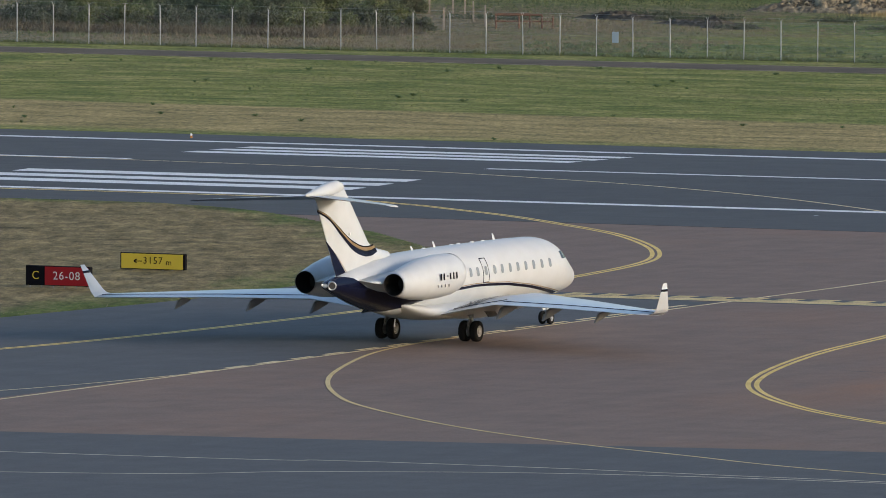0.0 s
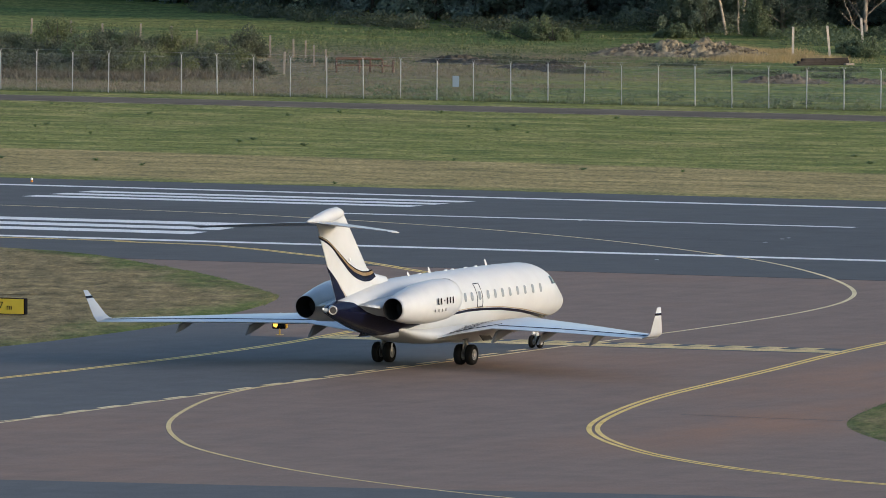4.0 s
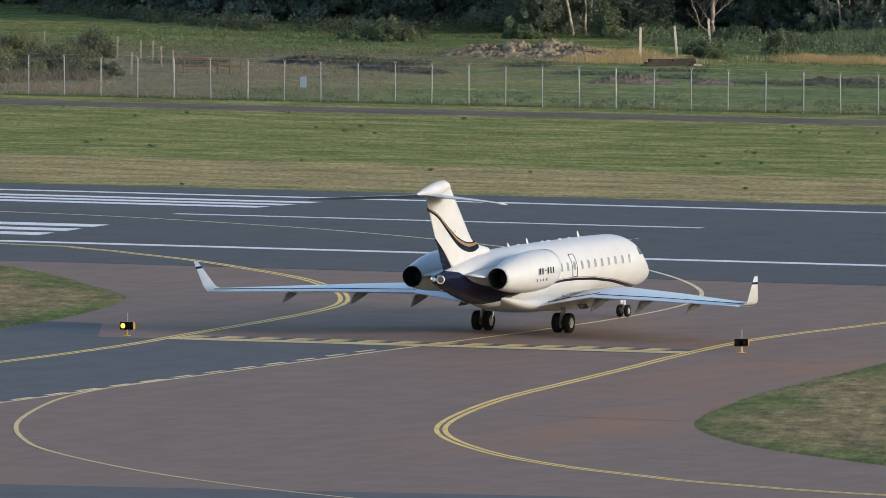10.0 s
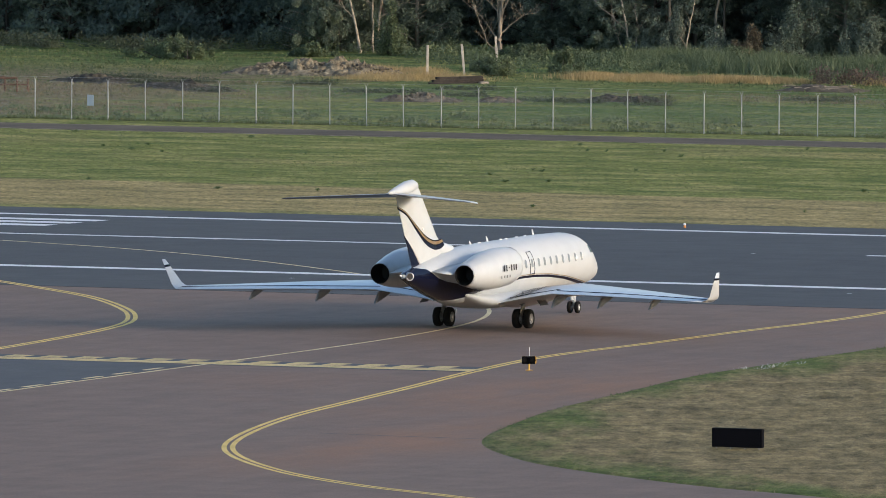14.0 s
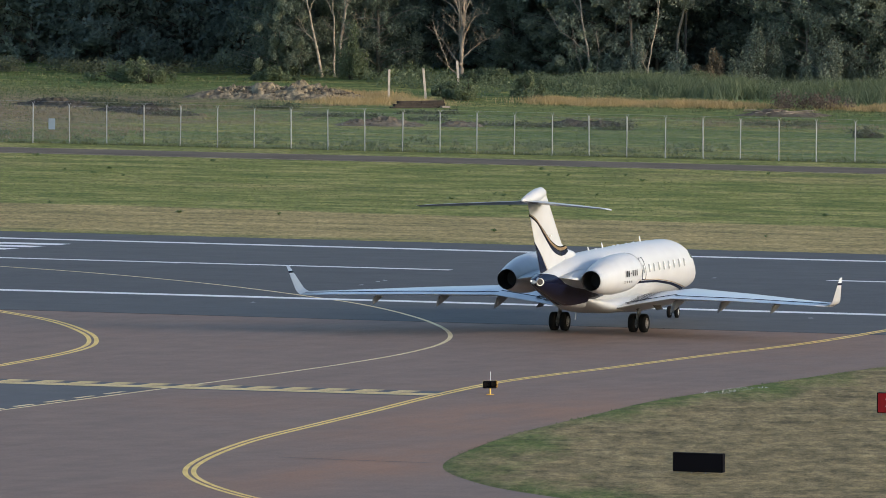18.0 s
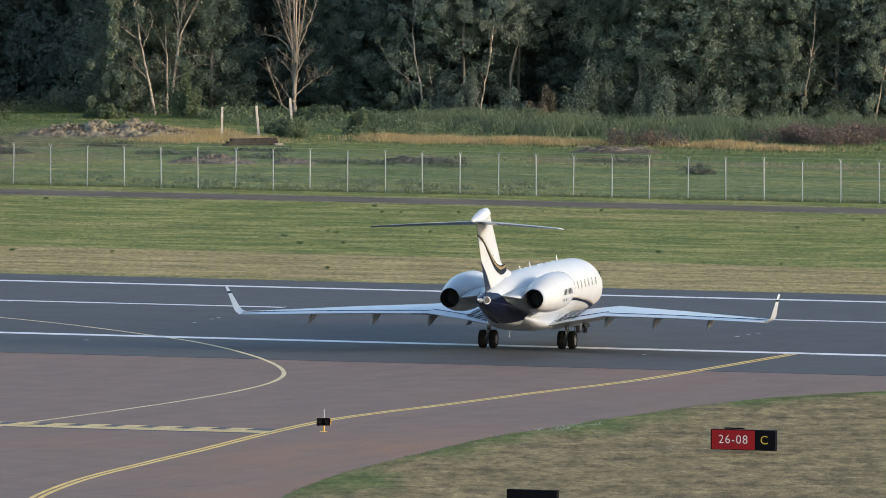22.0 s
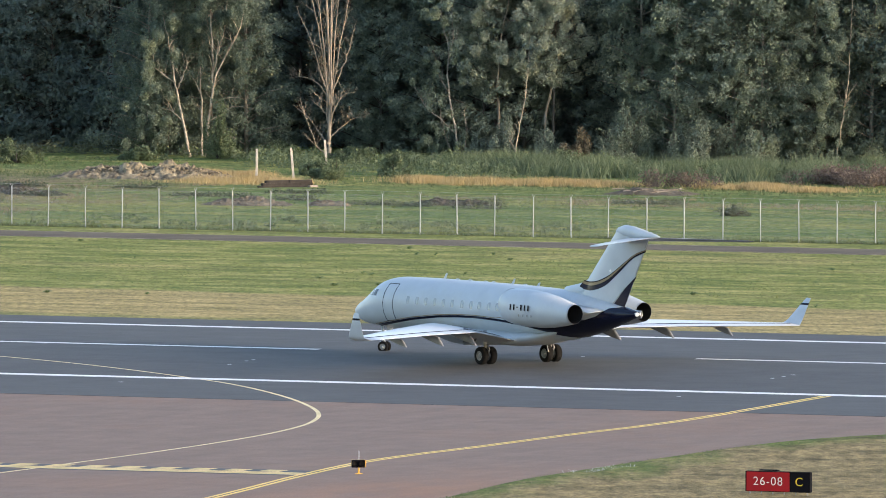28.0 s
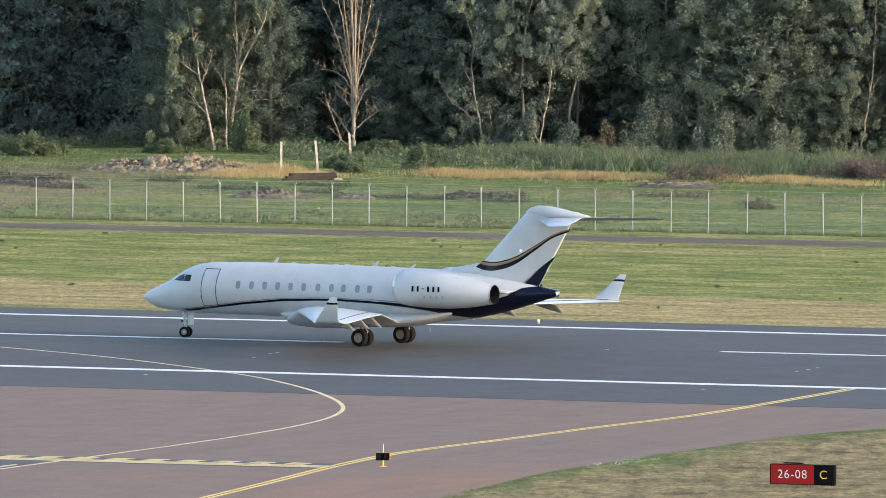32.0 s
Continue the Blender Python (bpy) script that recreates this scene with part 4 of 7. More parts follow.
        loft(bm, [[(x, s * 2.08 + r * math.sin(2 * math.pi * k / n), 2.87 + r * math.cos(2 * math.pi * k / n)) for k in range(n)] for x, r in ((-7.955, 0.462), (-7.2, 0.44), (-6.6, 0.42))], caps=False)
        bm.faces.new([bm.verts.new((-6.7, s * 2.08 + 0.4 * math.sin(2 * math.pi * k / n), 2.87 + 0.4 * math.cos(2 * math.pi * k / n))) for k in range(n)])
        part("exhaust_duct", bm, M_DARK, nac, "sooty dark exhaust opening")
        bm = bmesh.new()
        loft(bm, [[(x, s * 2.08 + r * math.sin(2 * math.pi * k / n), 2.87 + r * math.cos(2 * math.pi * k / n)) for k in range(n)] for x, r in ((-7.965, 0.470), (-7.90, 0.496), (-7.90, 0.485), (-7.965, 0.463))], caps=False)
        part("exhaust_rim", bm, M_METAL, nac, "bare metal exhaust lip", True)
        bm = bmesh.new()
        loft(bm, [[(x, s * 2.08 + r * math.sin(2 * math.pi * k / n), 3.08 + r * math.cos(2 * math.pi * k / n)) for k in range(n)] for x, r in ((-2.52, 0.845), (-2.34, 0.77), (-2.30, 0.72), (-2.40, 0.67), (-2.6, 0.62))], caps=False)
        part("intake_lip", bm, M_METAL, nac, "polished metal intake lip", True)
        bm = bmesh.new()
        bm.faces.new([bm.verts.new((-2.7, s * 2.08 + 0.63 * math.sin(2 * math.pi * k / n), 3.08 + 0.63 * math.cos(2 * math.pi * k / n))) for k in range(n)])
        tube(bm, [(-2.7, s * 2.08, 3.08), (-2.45, s * 2.08, 3.08)], [0.2, 0.02], 12)
        part("fan", bm, M_DARK, nac)
        for k in range(4):
            bm = bmesh.new()
            box(bm, -4.35 - 0.36 * k, s * 2.97 - 0.012, 2.62, -4.30 - 0.36 * k, s * 2.97 + 0.012, 2.74)
            part("nacelle_vent", bm, M_STEEL, nac)
        # registration shown as plain bars
        dash = 2 if s > 0 else 3
        for k in range(6):
            bm = bmesh.new()
            xa, h, z0, rr = -3.60 - 0.31 * k, (0.28 if k != dash else 0.05), (2.93 if k != dash else 3.06), 0.955
            va, vb = math.asin((z0 - 3.01) / rr), math.asin((z0 + h - 3.01) / rr)
            bm.faces.new([bm.verts.new((xx, s * (2.08 + rr * math.cos(aa)), 3.015 + rr * math.sin(aa))) for xx, aa in ((xa, va), (xa - 0.12, va), (xa - 0.12, vb), (xa, vb))])
            part("marking_bar", bm, M_BLACK, nac, "dark lettering bar on the nacelle")
        bm = bmesh.new()
        rings = []
        for y, x0, x1, z, t in ((0.55, -3.9, -8.35, 3.02, 0.20), (1.45, -4.1, -8.3, 2.92, 0.16)):
            rings.append([(x0 - u * (x0 - x1), s * y, z + w * (x0 - x1)) for u, w in airfoil(9, 0.14)])
        loft(bm, rings)
        part("pylon", bm, M_JET, jet, "short engine pylon", True)
    # fin
    bm = bmesh.new()
    rings = []
    for z in (3.0, 3.4, 3.9, 4.55, 5.2, 5.84, 6.4, 6.9, 7.05):
        le = interp(z, [3.0, 4.55, 7.13], [-4.65, -6.17, -8.72])
        te = interp(z, [3.0, 3.2, 6.5, 7.1], [-9.2, -9.3, -11.25, -11.7])
        rings.append([(le - u * (le - te), w * (le - te), z) for u, w in airfoil(9, 0.10)])
    loft(bm, rings)
    fin = part("fin", bm, M_JET, jet, "swept ivory fin with navy and gold swoosh", True)
    bm = bmesh.new()
    rings = []
    for x, z, r in ((-4.12, 3.96, 0.10), (-4.2, 4.0, 0.15), (-4.5, 4.04, 0.18), (-5.2, 4.14, 0.22), (-5.9, 4.30, 0.20), (-6.4, 4.6, 0.15), (-7.0, 4.9, 0.10)):
        rings.append([(x, r * math.sin(2 * math.pi * k / 12), z - 0.28 + (0.28 + r * 0.3) * math.cos(2 * math.pi * k / 12)) for k in range(12)])
    loft(bm, rings)
    part("dorsal_fillet", bm, M_JET, fin, "", True)
    # swoosh on both faces of the fin
    def fin_y(x, z):
        le = interp(z, [3.0, 4.55, 7.13], [-4.65, -6.17, -8.72])
        te = interp(z, [3.0, 3.2, 6.5, 7.1], [-9.2, -9.3, -11.25, -11.7])
        u = min(max((le - x) / (le - te), 0.001), 1.0)
        return 5 * 0.10 * (0.2969 * math.sqrt(u) - 0.126 * u - 0.3516 * u * u + 0.2843 * u ** 3 - 0.1036 * u ** 4) * (le - te)
    def fin_band(name, top, bot, mat, out, label):
        for s in (1, -1):
            bm = bmesh.new()
            rows = []
            for k in range(41):
                t = k / 40
                a = Vector(top(t)).lerp(Vector(bot(t)), 0)
                b = Vector(bot(t))
                rows.append([bm.verts.new((p.x, s * (max(fin_y(p.x, p.y) * (0.80 if s < 0 else 1.0), interp(p.x, [-7.4, -6.8, -6.2, -5.4], [0.0, 0.12, 0.20, 0.23]) if p.y < 4.55 else 0.0) + out), p.y)) for p in (a, a.lerp(b, 0.5), b)])
            for p, q in zip(rows, rows[1:]):
                for j in range(2):
                    bm.faces.new((p[j], p[j + 1], q[j + 1], q[j]))
            part(name, bm, mat, fin, label)
    tops = spline([(-6.08, 4.45, 0), (-6.6, 4.40, 0), (-7.3, 4.49, 0), (-8.2, 4.79, 0), (-9.25, 5.36, 0), (-10.2, 5.88, 0), (-11.12, 6.17, 0)], 10)
    bots = spline([(-5.68, 4.12, 0), (-6.2, 3.97, 0), (-6.9, 3.98, 0), (-7.9, 4.27, 0), (-9.0, 4.94, 0), (-10.05, 5.64, 0), (-11.08, 6.03, 0)], 10)
    def at(sp, t):
        i = min(int(t * (len(sp) - 1)), len(sp) - 2)
        return sp[i].lerp(sp[i + 1], t * (len(sp) - 1) - i)
    fin_band("fin_swoosh", lambda t: at(tops, t), lambda t: at(bots, t), M_NAVY, 0.010, "navy curved swoosh on the fin")
    fin_band("fin_gold_line", lambda t: at(tops, t).lerp(at(bots, t), 0.14), lambda t: at(tops, t).lerp(at(bots, t), 0.46), M_GOLD, 0.016, "gold line inside the swoosh")
    tt1 = spline([(-8.32, 3.20, 0), (-8.88, 3.70, 0), (-9.42, 4.18, 0), (-10.22, 4.76, 0)], 8)
    tt2 = spline([(-9.27, 3.20, 0), (-9.59, 3.72, 0), (-9.90, 4.26, 0), (-10.28, 4.78, 0)], 8)
    fin_band("fin_flash", lambda t: at(tt1, t), lambda t: at(tt2, t), M_NAVY, 0.010, "navy flash at the rudder's foot")
    fin_band("fin_flash_edge", lambda t: at(tt1, t) + Vector((0.13 * (1 - t), 0, 0)), lambda t: at(tt1, t) + Vector((0.06 * (1 - t), 0, 0)), M_GOLD, 0.012, "thin gold line beside the flash")
    # small lamps on the fin's sides
    for s in (1, -1):
        bm = bmesh.new()
        y = fin_y(-8.3, 5.0)
        tube(bm, [(-8.3, s * (y - 0.02), 5.0), (-8.3, s * (y + 0.03), 5.0), (-8.3, s * (y + 0.05), 5.0)], [0.07, 0.06, 0.02], 10)
        part("fin_lamp", bm, M_WHITE, fin, "small pale lamp on the fin's side")
    # bullet and stabiliser
    bm = bmesh.new()
    rings = []
    for x, zc, rz, ry in ((-8.55, 6.98, 0.05, 0.04), (-8.8, 7.02, 0.17, 0.13), (-9.3, 7.03, 0.29, 0.22), (-10.0, 6.98, 0.31, 0.27), (-10.8, 6.90, 0.26, 0.26), (-11.5, 6.84, 0.18, 0.19), (-12.0, 6.83, 0.10, 0.11), (-12.3, 6.83, 0.03, 0.03)):
        rings.append([(x, ry * math.sin(2 * math.pi * k / 16), zc + rz * math.cos(2 * math.pi * k / 16)) for k in range(16)])
    loft(bm, rings)
    part("tail_bullet", bm, M_JET, fin, "smooth ivory fairing on top of the fin", True)
    for s in (1, -1):
        bm = bmesh.new()
        st = []
        for y, le, te, z in ((0.0, -9.3, -12.0, 6.56), (0.5, -9.6, -12.1, 6.555), (2.5, -11.15, -13.0, 6.54), (4.4, -12.55, -13.75, 6.507), (4.66, -12.95, -13.88, 6.50)):
            st.append([(le - u * (le - te), s * y, z + (w + 0.082 * u) * (le - te)) for u, w in airfoil(9, 0.075)])
        loft(bm, st)
        tp = part("tailplane", bm, M_JET, jet, "swept tailplane, underside coloured grey for its shade", True)
        # downward faces take a darker grey: their shade is in the colour
        tp.data.materials.append(M_GREY_SHADE)
        for f in tp.data.polygons:
            if f.normal.z < -0.1:
                f.material_index = 1
    # tail exhaust of the auxiliary unit, turned out to the right of the cone
    bm = bmesh.new()
    n = 20
    out = Vector((-math.cos(radians(38)), -math.sin(radians(38)), 0.0))
    side = Vector((-out.y, out.x, 0.0))
    mouth = Vector((-10.02, -0.10, 2.90))
    def ring_at(along, r):
        return [mouth + out * along + side * (r * math.sin(2 * math.pi * k / n)) + Vector((0, 0, r * math.cos(2 * math.pi * k / n))) for k in range(n)]
    loft(bm, [ring_at(d, r) for d, r in ((-0.2, 0.20), (0.30, 0.20), (0.35, 0.185), (0.33, 0.14), (0.1, 0.135))])
    part("tail_exhaust", bm, M_METAL, jet, "bare metal ring of the tail exhaust", True)
    bm = bmesh.new()
    bm.faces.new([bm.verts.new(p) for p in ring_at(0.31, 0.14)])
    part("tail_exhaust_mouth", bm, M_DARK, jet)
    bm = bmesh.new()
    tube(bm, [(-10.2, 0.10, 2.94), (-10.44, 0.10, 2.94), (-10.48, 0.10, 2.94)], [0.05, 0.05, 0.025], 10)
    part("tail_lamp", bm, M_WHITE, jet, "small white tail lamp")
    # aerials on the roof, drain masts below
    for x, h in ((6.70, 0.30), (0.66, 0.28), (-1.55, 0.20)):
        bm = bmesh.new()
        z = section(x)[0] + section(x)[1]
        loft(bm, [[(x - dx - u * c, w * c * 0.8, z - 0.02 + hh) for u, w in airfoil(5, 0.14)] for dx, c, hh in ((0, 0.26, 0.0), (0.26, 0.14, h))])
        part("blade_aerial", bm, M_JET, jet, "white blade aerial on the roof")
    for x in (5.4, 4.3, 2.9, 2.2, -0.6):
        bm = bmesh.new()
        z = section(x)[0] + section(x)[1]
        tube(bm, [(x + 0.26, 0, z - 0.04), (x + 0.1, 0, z + 0.005), (x - 0.1, 0, z + 0.005), (x - 0.28, 0, z - 0.04)], [0.02, 0.045, 0.045, 0.02], 8)
        part("roof_fairing", bm, M_JET, jet)
    bm = bmesh.new()
    round_bar(bm, (-2.9, 0.25, 1.05), (-3.0, 0.25, 0.72), 0.03, 6)
    part("drain_mast", bm, M_STEEL, jet)
    # landing gear
    for s in (1, -1):
        bm = bmesh.new()
        round_bar(bm, (0.15, s * 1.95, 1.7), (0.0, s * 1.97, 0.45), 0.10, 12)
        round_bar(bm, (0.0, s * 1.97, 0.9), (0.0, s * 1.97, 0.42), 0.075, 12)
        round_bar(bm, (0.0, s * 1.6, 0.45), (0.0, s * 2.35, 0.45), 0.07, 10)
        round_bar(bm, (0.05, s * 1.9, 1.1), (0.2, s * 1.1, 1.4), 0.05, 8)
        round_bar(bm, (-0.12, s * 1.97, 1.0), (-0.32, s * 1.97, 0.75), 0.04, 8)
        round_bar(bm, (-0.32, s * 1.97, 0.75), (-0.08, s * 1.97, 0.5), 0.04, 8)
        gear = part("main_gear", bm, M_STEEL, jet, "steel main landing gear leg", True)
        bm = bmesh.new()
        box(bm, -0.45, s * 2.62 - 0.02, 0.95, 0.55, s * 2.62 + 0.02, 1.6, 0.015)
        d = part("gear_door", bm, M_GREY_SHADE, gear, "open dark grey gear door")
        d.matrix_basis = Matrix.Translation((0, s * 2.6, 1.6)) @ Matrix.Rotation(s * radians(38), 4, "X") @ Matrix.Translation((0, -s * 2.6, -1.6))
        for y in (1.71, 2.24):
            build_wheel("wheel", gear, (0, s * y, 0.45), 0.45, 0.34, 0.24)
    bm = bmesh.new()
    round_bar(bm, (0.1, 0, 1.35), (0.0, 0, 0.3), 0.075, 12)
    round_bar(bm, (0.0, -0.28, 0.27), (0.0, 0.28, 0.27), 0.05, 10)
    round_bar(bm, (0.02, 0, 0.85), (-0.55, 0, 1.35), 0.04, 8)
    round_bar(bm, (0.14, 0, 0.75), (0.24, 0, 0.55), 0.03, 8)
    round_bar(bm, (0.24, 0, 0.55), (0.06, 0, 0.38), 0.03, 8)
    box(bm, 0.1, -0.12, 0.78, 0.18, 0.12, 0.90, 0.01)
    ng = part("nose_gear", bm, M_JET, jet, "white nose gear leg with taxi lamps", True)
    ng.matrix_basis = pose(12.0, 0, 0)
    NOSE.append(ng)
    bm = bmesh.new()
    box(bm, -0.42, -0.03, 0.62, -0.12, 0.03, 1.42, 0.012)
    part("gear_door", bm, M_JET, ng, "white nose gear door")
    for y in (-0.11, 0.11):
        bm = bmesh.new()
        tube(bm, [(0.10, y, 0.84), (0.19, y, 0.84)], [0.05, 0.065], 10)
        part("taxi_lamp", bm, M_GLASS, ng)
    for y in (-0.19, 0.19):
        build_wheel("wheel", ng, (0, y, 0.28), 0.28, 0.18, 0.15)
    return jet


JET = build_jet()

# ---------------------------------------------------------------- motion of the jet
# seconds, x, y of the main wheels' middle, heading in degrees
TAXI = [(0, 22.91, -96.61, 89.98), (0.5, 22.88, -94.72, 90.36), (1, 22.87, -92.8, 90.4), (2, 22.9, -88.98, 90.33), (3, 22.99, -85.09, 90.28),
        (3.5, 23.05, -83.09, 90.23), (5.5, 23.28, -74.96, 90.07), (6, 23.34, -72.87, 90.13), (7, 23.46, -68.56, 90.24), (8, 23.55, -64.15, 90.64),
        (9, 23.63, -59.64, 90.8), (10, 23.72, -55.03, 90.84), (11, 23.82, -50.35, 91.12), (12, 23.96, -45.68, 91.41), (13, 24.15, -41.05, 91.82),
        (14, 24.39, -36.45, 92.05), (15, 24.69, -31.88, 92.45), (15.5, 24.81, -29.63, 92.81), (17.5, 24.95, -20.9, 94.7), (18, 24.9, -18.75, 94.94),
        (19, 24.6, -14.49, 94.94), (20, 24.15, -10.2, 95.29), (21, 23.6, -5.9, 96.55), (22, 22.91, -1.7, 99.28), (22.5, 22.5, 0.31, 101.43),
        (23, 22.02, 2.25, 104.19), (23.5, 21.49, 4.09, 107.55), (24, 20.88, 5.81, 111.34), (24.5, 20.19, 7.42, 115.69), (25, 19.41, 8.89, 120.32),
        (25.5, 18.54, 10.21, 125.05), (27.5, 14.58, 14.85, 142.64), (28, 13.46, 15.83, 146.69), (29, 11, 17.43, 154.27), (30, 8.35, 18.75, 161.03),
        (31, 5.54, 19.93, 165.95), (32, 2.63, 21.01, 170.17)]


rng = random.Random(7)

# ---------------------------------------------------------------- fence
FENCE_Y = 143.6


def build_fence():
    bm = bmesh.new()
    round_bar(bm, (0, 0, -0.1), (0, 0, 2.36), 0.038, 8)
    for s in (-1, 1):
        round_bar(bm, (0, 0, 2.34), (0.085 * s, 0.04 * s, 2.54), 0.013, 6)
    post = part("fence_post", bm, M_GALV, None)
    tagged(post, "pale galvanised fence post with forked top", "fence post", "perimeter fence posts")
    post.matrix_basis = pose(-71.5, FENCE_Y, 0)
    for k in range(-33, 45):
        if k:
            copy_thing(post, pose(-71.5 + (2.424 if k > 0 else 2.455) * k + rng.uniform(-0.03, 0.03), FENCE_Y, rng.uniform(-0.04, 0.04), rng.uniform(-0.8, 0.8), rng.uniform(-0.8, 0.8), 0))
    bm = bmesh.new()
    for y, z in ((0, 0.05), (0, 2.28), (0.15, 2.55), (-0.15, 2.55)):
        round_bar(bm, (-152, FENCE_Y + y, z), (36, FENCE_Y + y, z), 0.002, 4)
    tagged(part("fence_wire", bm, M_GALV, None), "thin strained wires of the perimeter fence", "fence wire", kind="stuff")
    # chain-link netting: crossing diagonal wires
    x = np.arange(-154.0, 36.0, 0.072)
    vs, fs = [], []
    for s in (-1, 1):
        a = np.stack([x, np.full_like(x, FENCE_Y - 0.045), np.full_like(x, 0.05)], 1)
        b = a + np.array([2.30 * s, 0, 2.30])
        ring = [np.array([0.0016 * math.cos(q), 0.0016 * math.sin(q), 0]) for q in (0.5, 2.6, 4.7)]
        k = len(x)
        v = np.stack([a + r for r in ring] + [b + r for r in ring], 1).reshape(-1, 3)
        base = (np.arange(k) * 6)[:, None] + (0 if s < 0 else k * 6)
        for p, q in ((0, 1), (1, 2), (2, 0)):
            fs.append(np.hstack([base + p, base + q, base + q + 3, base + p + 3]))
        vs.append(v)
    tagged(link_mesh("fence_netting", np.vstack(vs), np.vstack(fs), M_NET), "fine grey chain-link netting of the perimeter fence", "fence netting", kind="stuff")


build_fence()


# ---------------------------------------------------------------- woods


def leaf_cloud(centres, count, size, seed, flat=1.1):
    """Many small leaf clumps scattered in blobs: (x, y, z, rx, ry, rz) each."""
    g = np.random.RandomState(seed)
    vs, fs = [], []
    w = np.array([c[3] * c[4] * c[5] for c in centres]) ** 0.67
    pick = g.choice(len(centres), count, p=w / w.sum())
    d = g.normal(size=(count, 3))
    d /= np.linalg.norm(d, axis=1)[:, None]
    r = g.uniform(0.15, 1.0, count) ** 0.5
    c = np.array(centres)[pick]
    p = c[:, :3] + d * r[:, None] * c[:, 3:6]
    nrm = d * 0.6 + g.normal(size=(count, 3)) * flat + np.array([0, 0, 0.45])
    nrm /= np.linalg.norm(nrm, axis=1)[:, None]
    u = np.cross(nrm, g.normal(size=(count, 3)))
    u /= np.linalg.norm(u, axis=1)[:, None]
    v = np.cross(nrm, u)
    s = size * g.uniform(0.6, 1.4, count)[:, None]
    k = np.stack([p + u * s, p + v * s * 0.62 - u * s * 0.45, p - v * s * 0.6 - u * s * 0.55], 1)
    return k.reshape(-1, 3), np.arange(count * 3).reshape(-1, 3)


def tree_meshes(seed, h, spread, low, leaf, count, size, hang):
    """One tree with its trunk, limbs and crown; the crown hangs in uneven blobs."""
    g = random.Random(seed)
    bm = bmesh.new()
    lean = g.uniform(-0.5, 0.5)
    top = Vector((lean, g.uniform(-0.4, 0.4), h * 0.93))
    pts = [Vector((0, 0, -0.2)), Vector((lean * 0.15, 0, h * 0.3)), Vector((lean * 0.5, 0.1, h * 0.62)), top]
    tube(bm, pts, [h * 0.009, h * 0.007, h * 0.005, 0.03], 7)
    sprays = []
    n = int(46 + 1.4 * h)
    for k in range(n):
        z = low + (h - low) * (k + 0.5) / n
        u = (z - low) / (h - low)
        rad = spread * (0.55 + 0.75 * math.sin(math.pi * (0.18 + 0.76 * u))) * g.uniform(0.5, 1.08)
        a = g.uniform(0, 2 * math.pi)
        base = Vector((interp(z, [0, h], [0, lean]), 0, z - rad * 0.35))
        tip = Vector((base.x + rad * math.cos(a), rad * math.sin(a), z + g.uniform(-0.3, 0.3)))
        tube(bm, [base, base.lerp(tip, 0.55) + Vector((0, 0, 0.12)), tip], [h * 0.003, h * 0.002, 0.010], 4)
        # leafy side shoots along the bough, thinner and lower towards its tip
        for j in range(11):
            w = g.uniform(0.30, 1.06)
            q = base.lerp(tip, w)
            out = 0.30 * rad * (0.4 + w)
            s = spread * g.uniform(0.07, 0.17)
            sprays.append((q.x + g.gauss(0, 0.5) * out, q.y + g.gauss(0, 0.5) * out, q.z + g.gauss(0, 0.42) * out - 0.12 * w, s * 1.35, s * 1.35, s * 0.75 * hang))
    low_part = [s for s in sprays if s[2] < 11.5]
    high_part = [s for s in sprays if s[2] >= 11.5]
    vs, fs = leaf_cloud(low_part, count, size, seed)
    if high_part:
        v2, f2 = leaf_cloud(high_part, int(count * 0.22), size * 1.8, seed + 1)
        vs, fs = np.vstack([vs, v2]), np.vstack([fs, f2 + len(vs)])
    return bm, vs, fs


def build_tree(seed, h, spread, low, mat, bark, count, size, label, name="tree", hang=1.0):
    bm, vs, fs = tree_meshes(seed, h, spread, low, mat, count, size, hang)
    t = empty(name)
    part("trunk", bm, bark, t, "", True)
    link_mesh("crown", vs, fs, mat, t)
    return tagged(t, label, "tree", "trees of the wood edge")


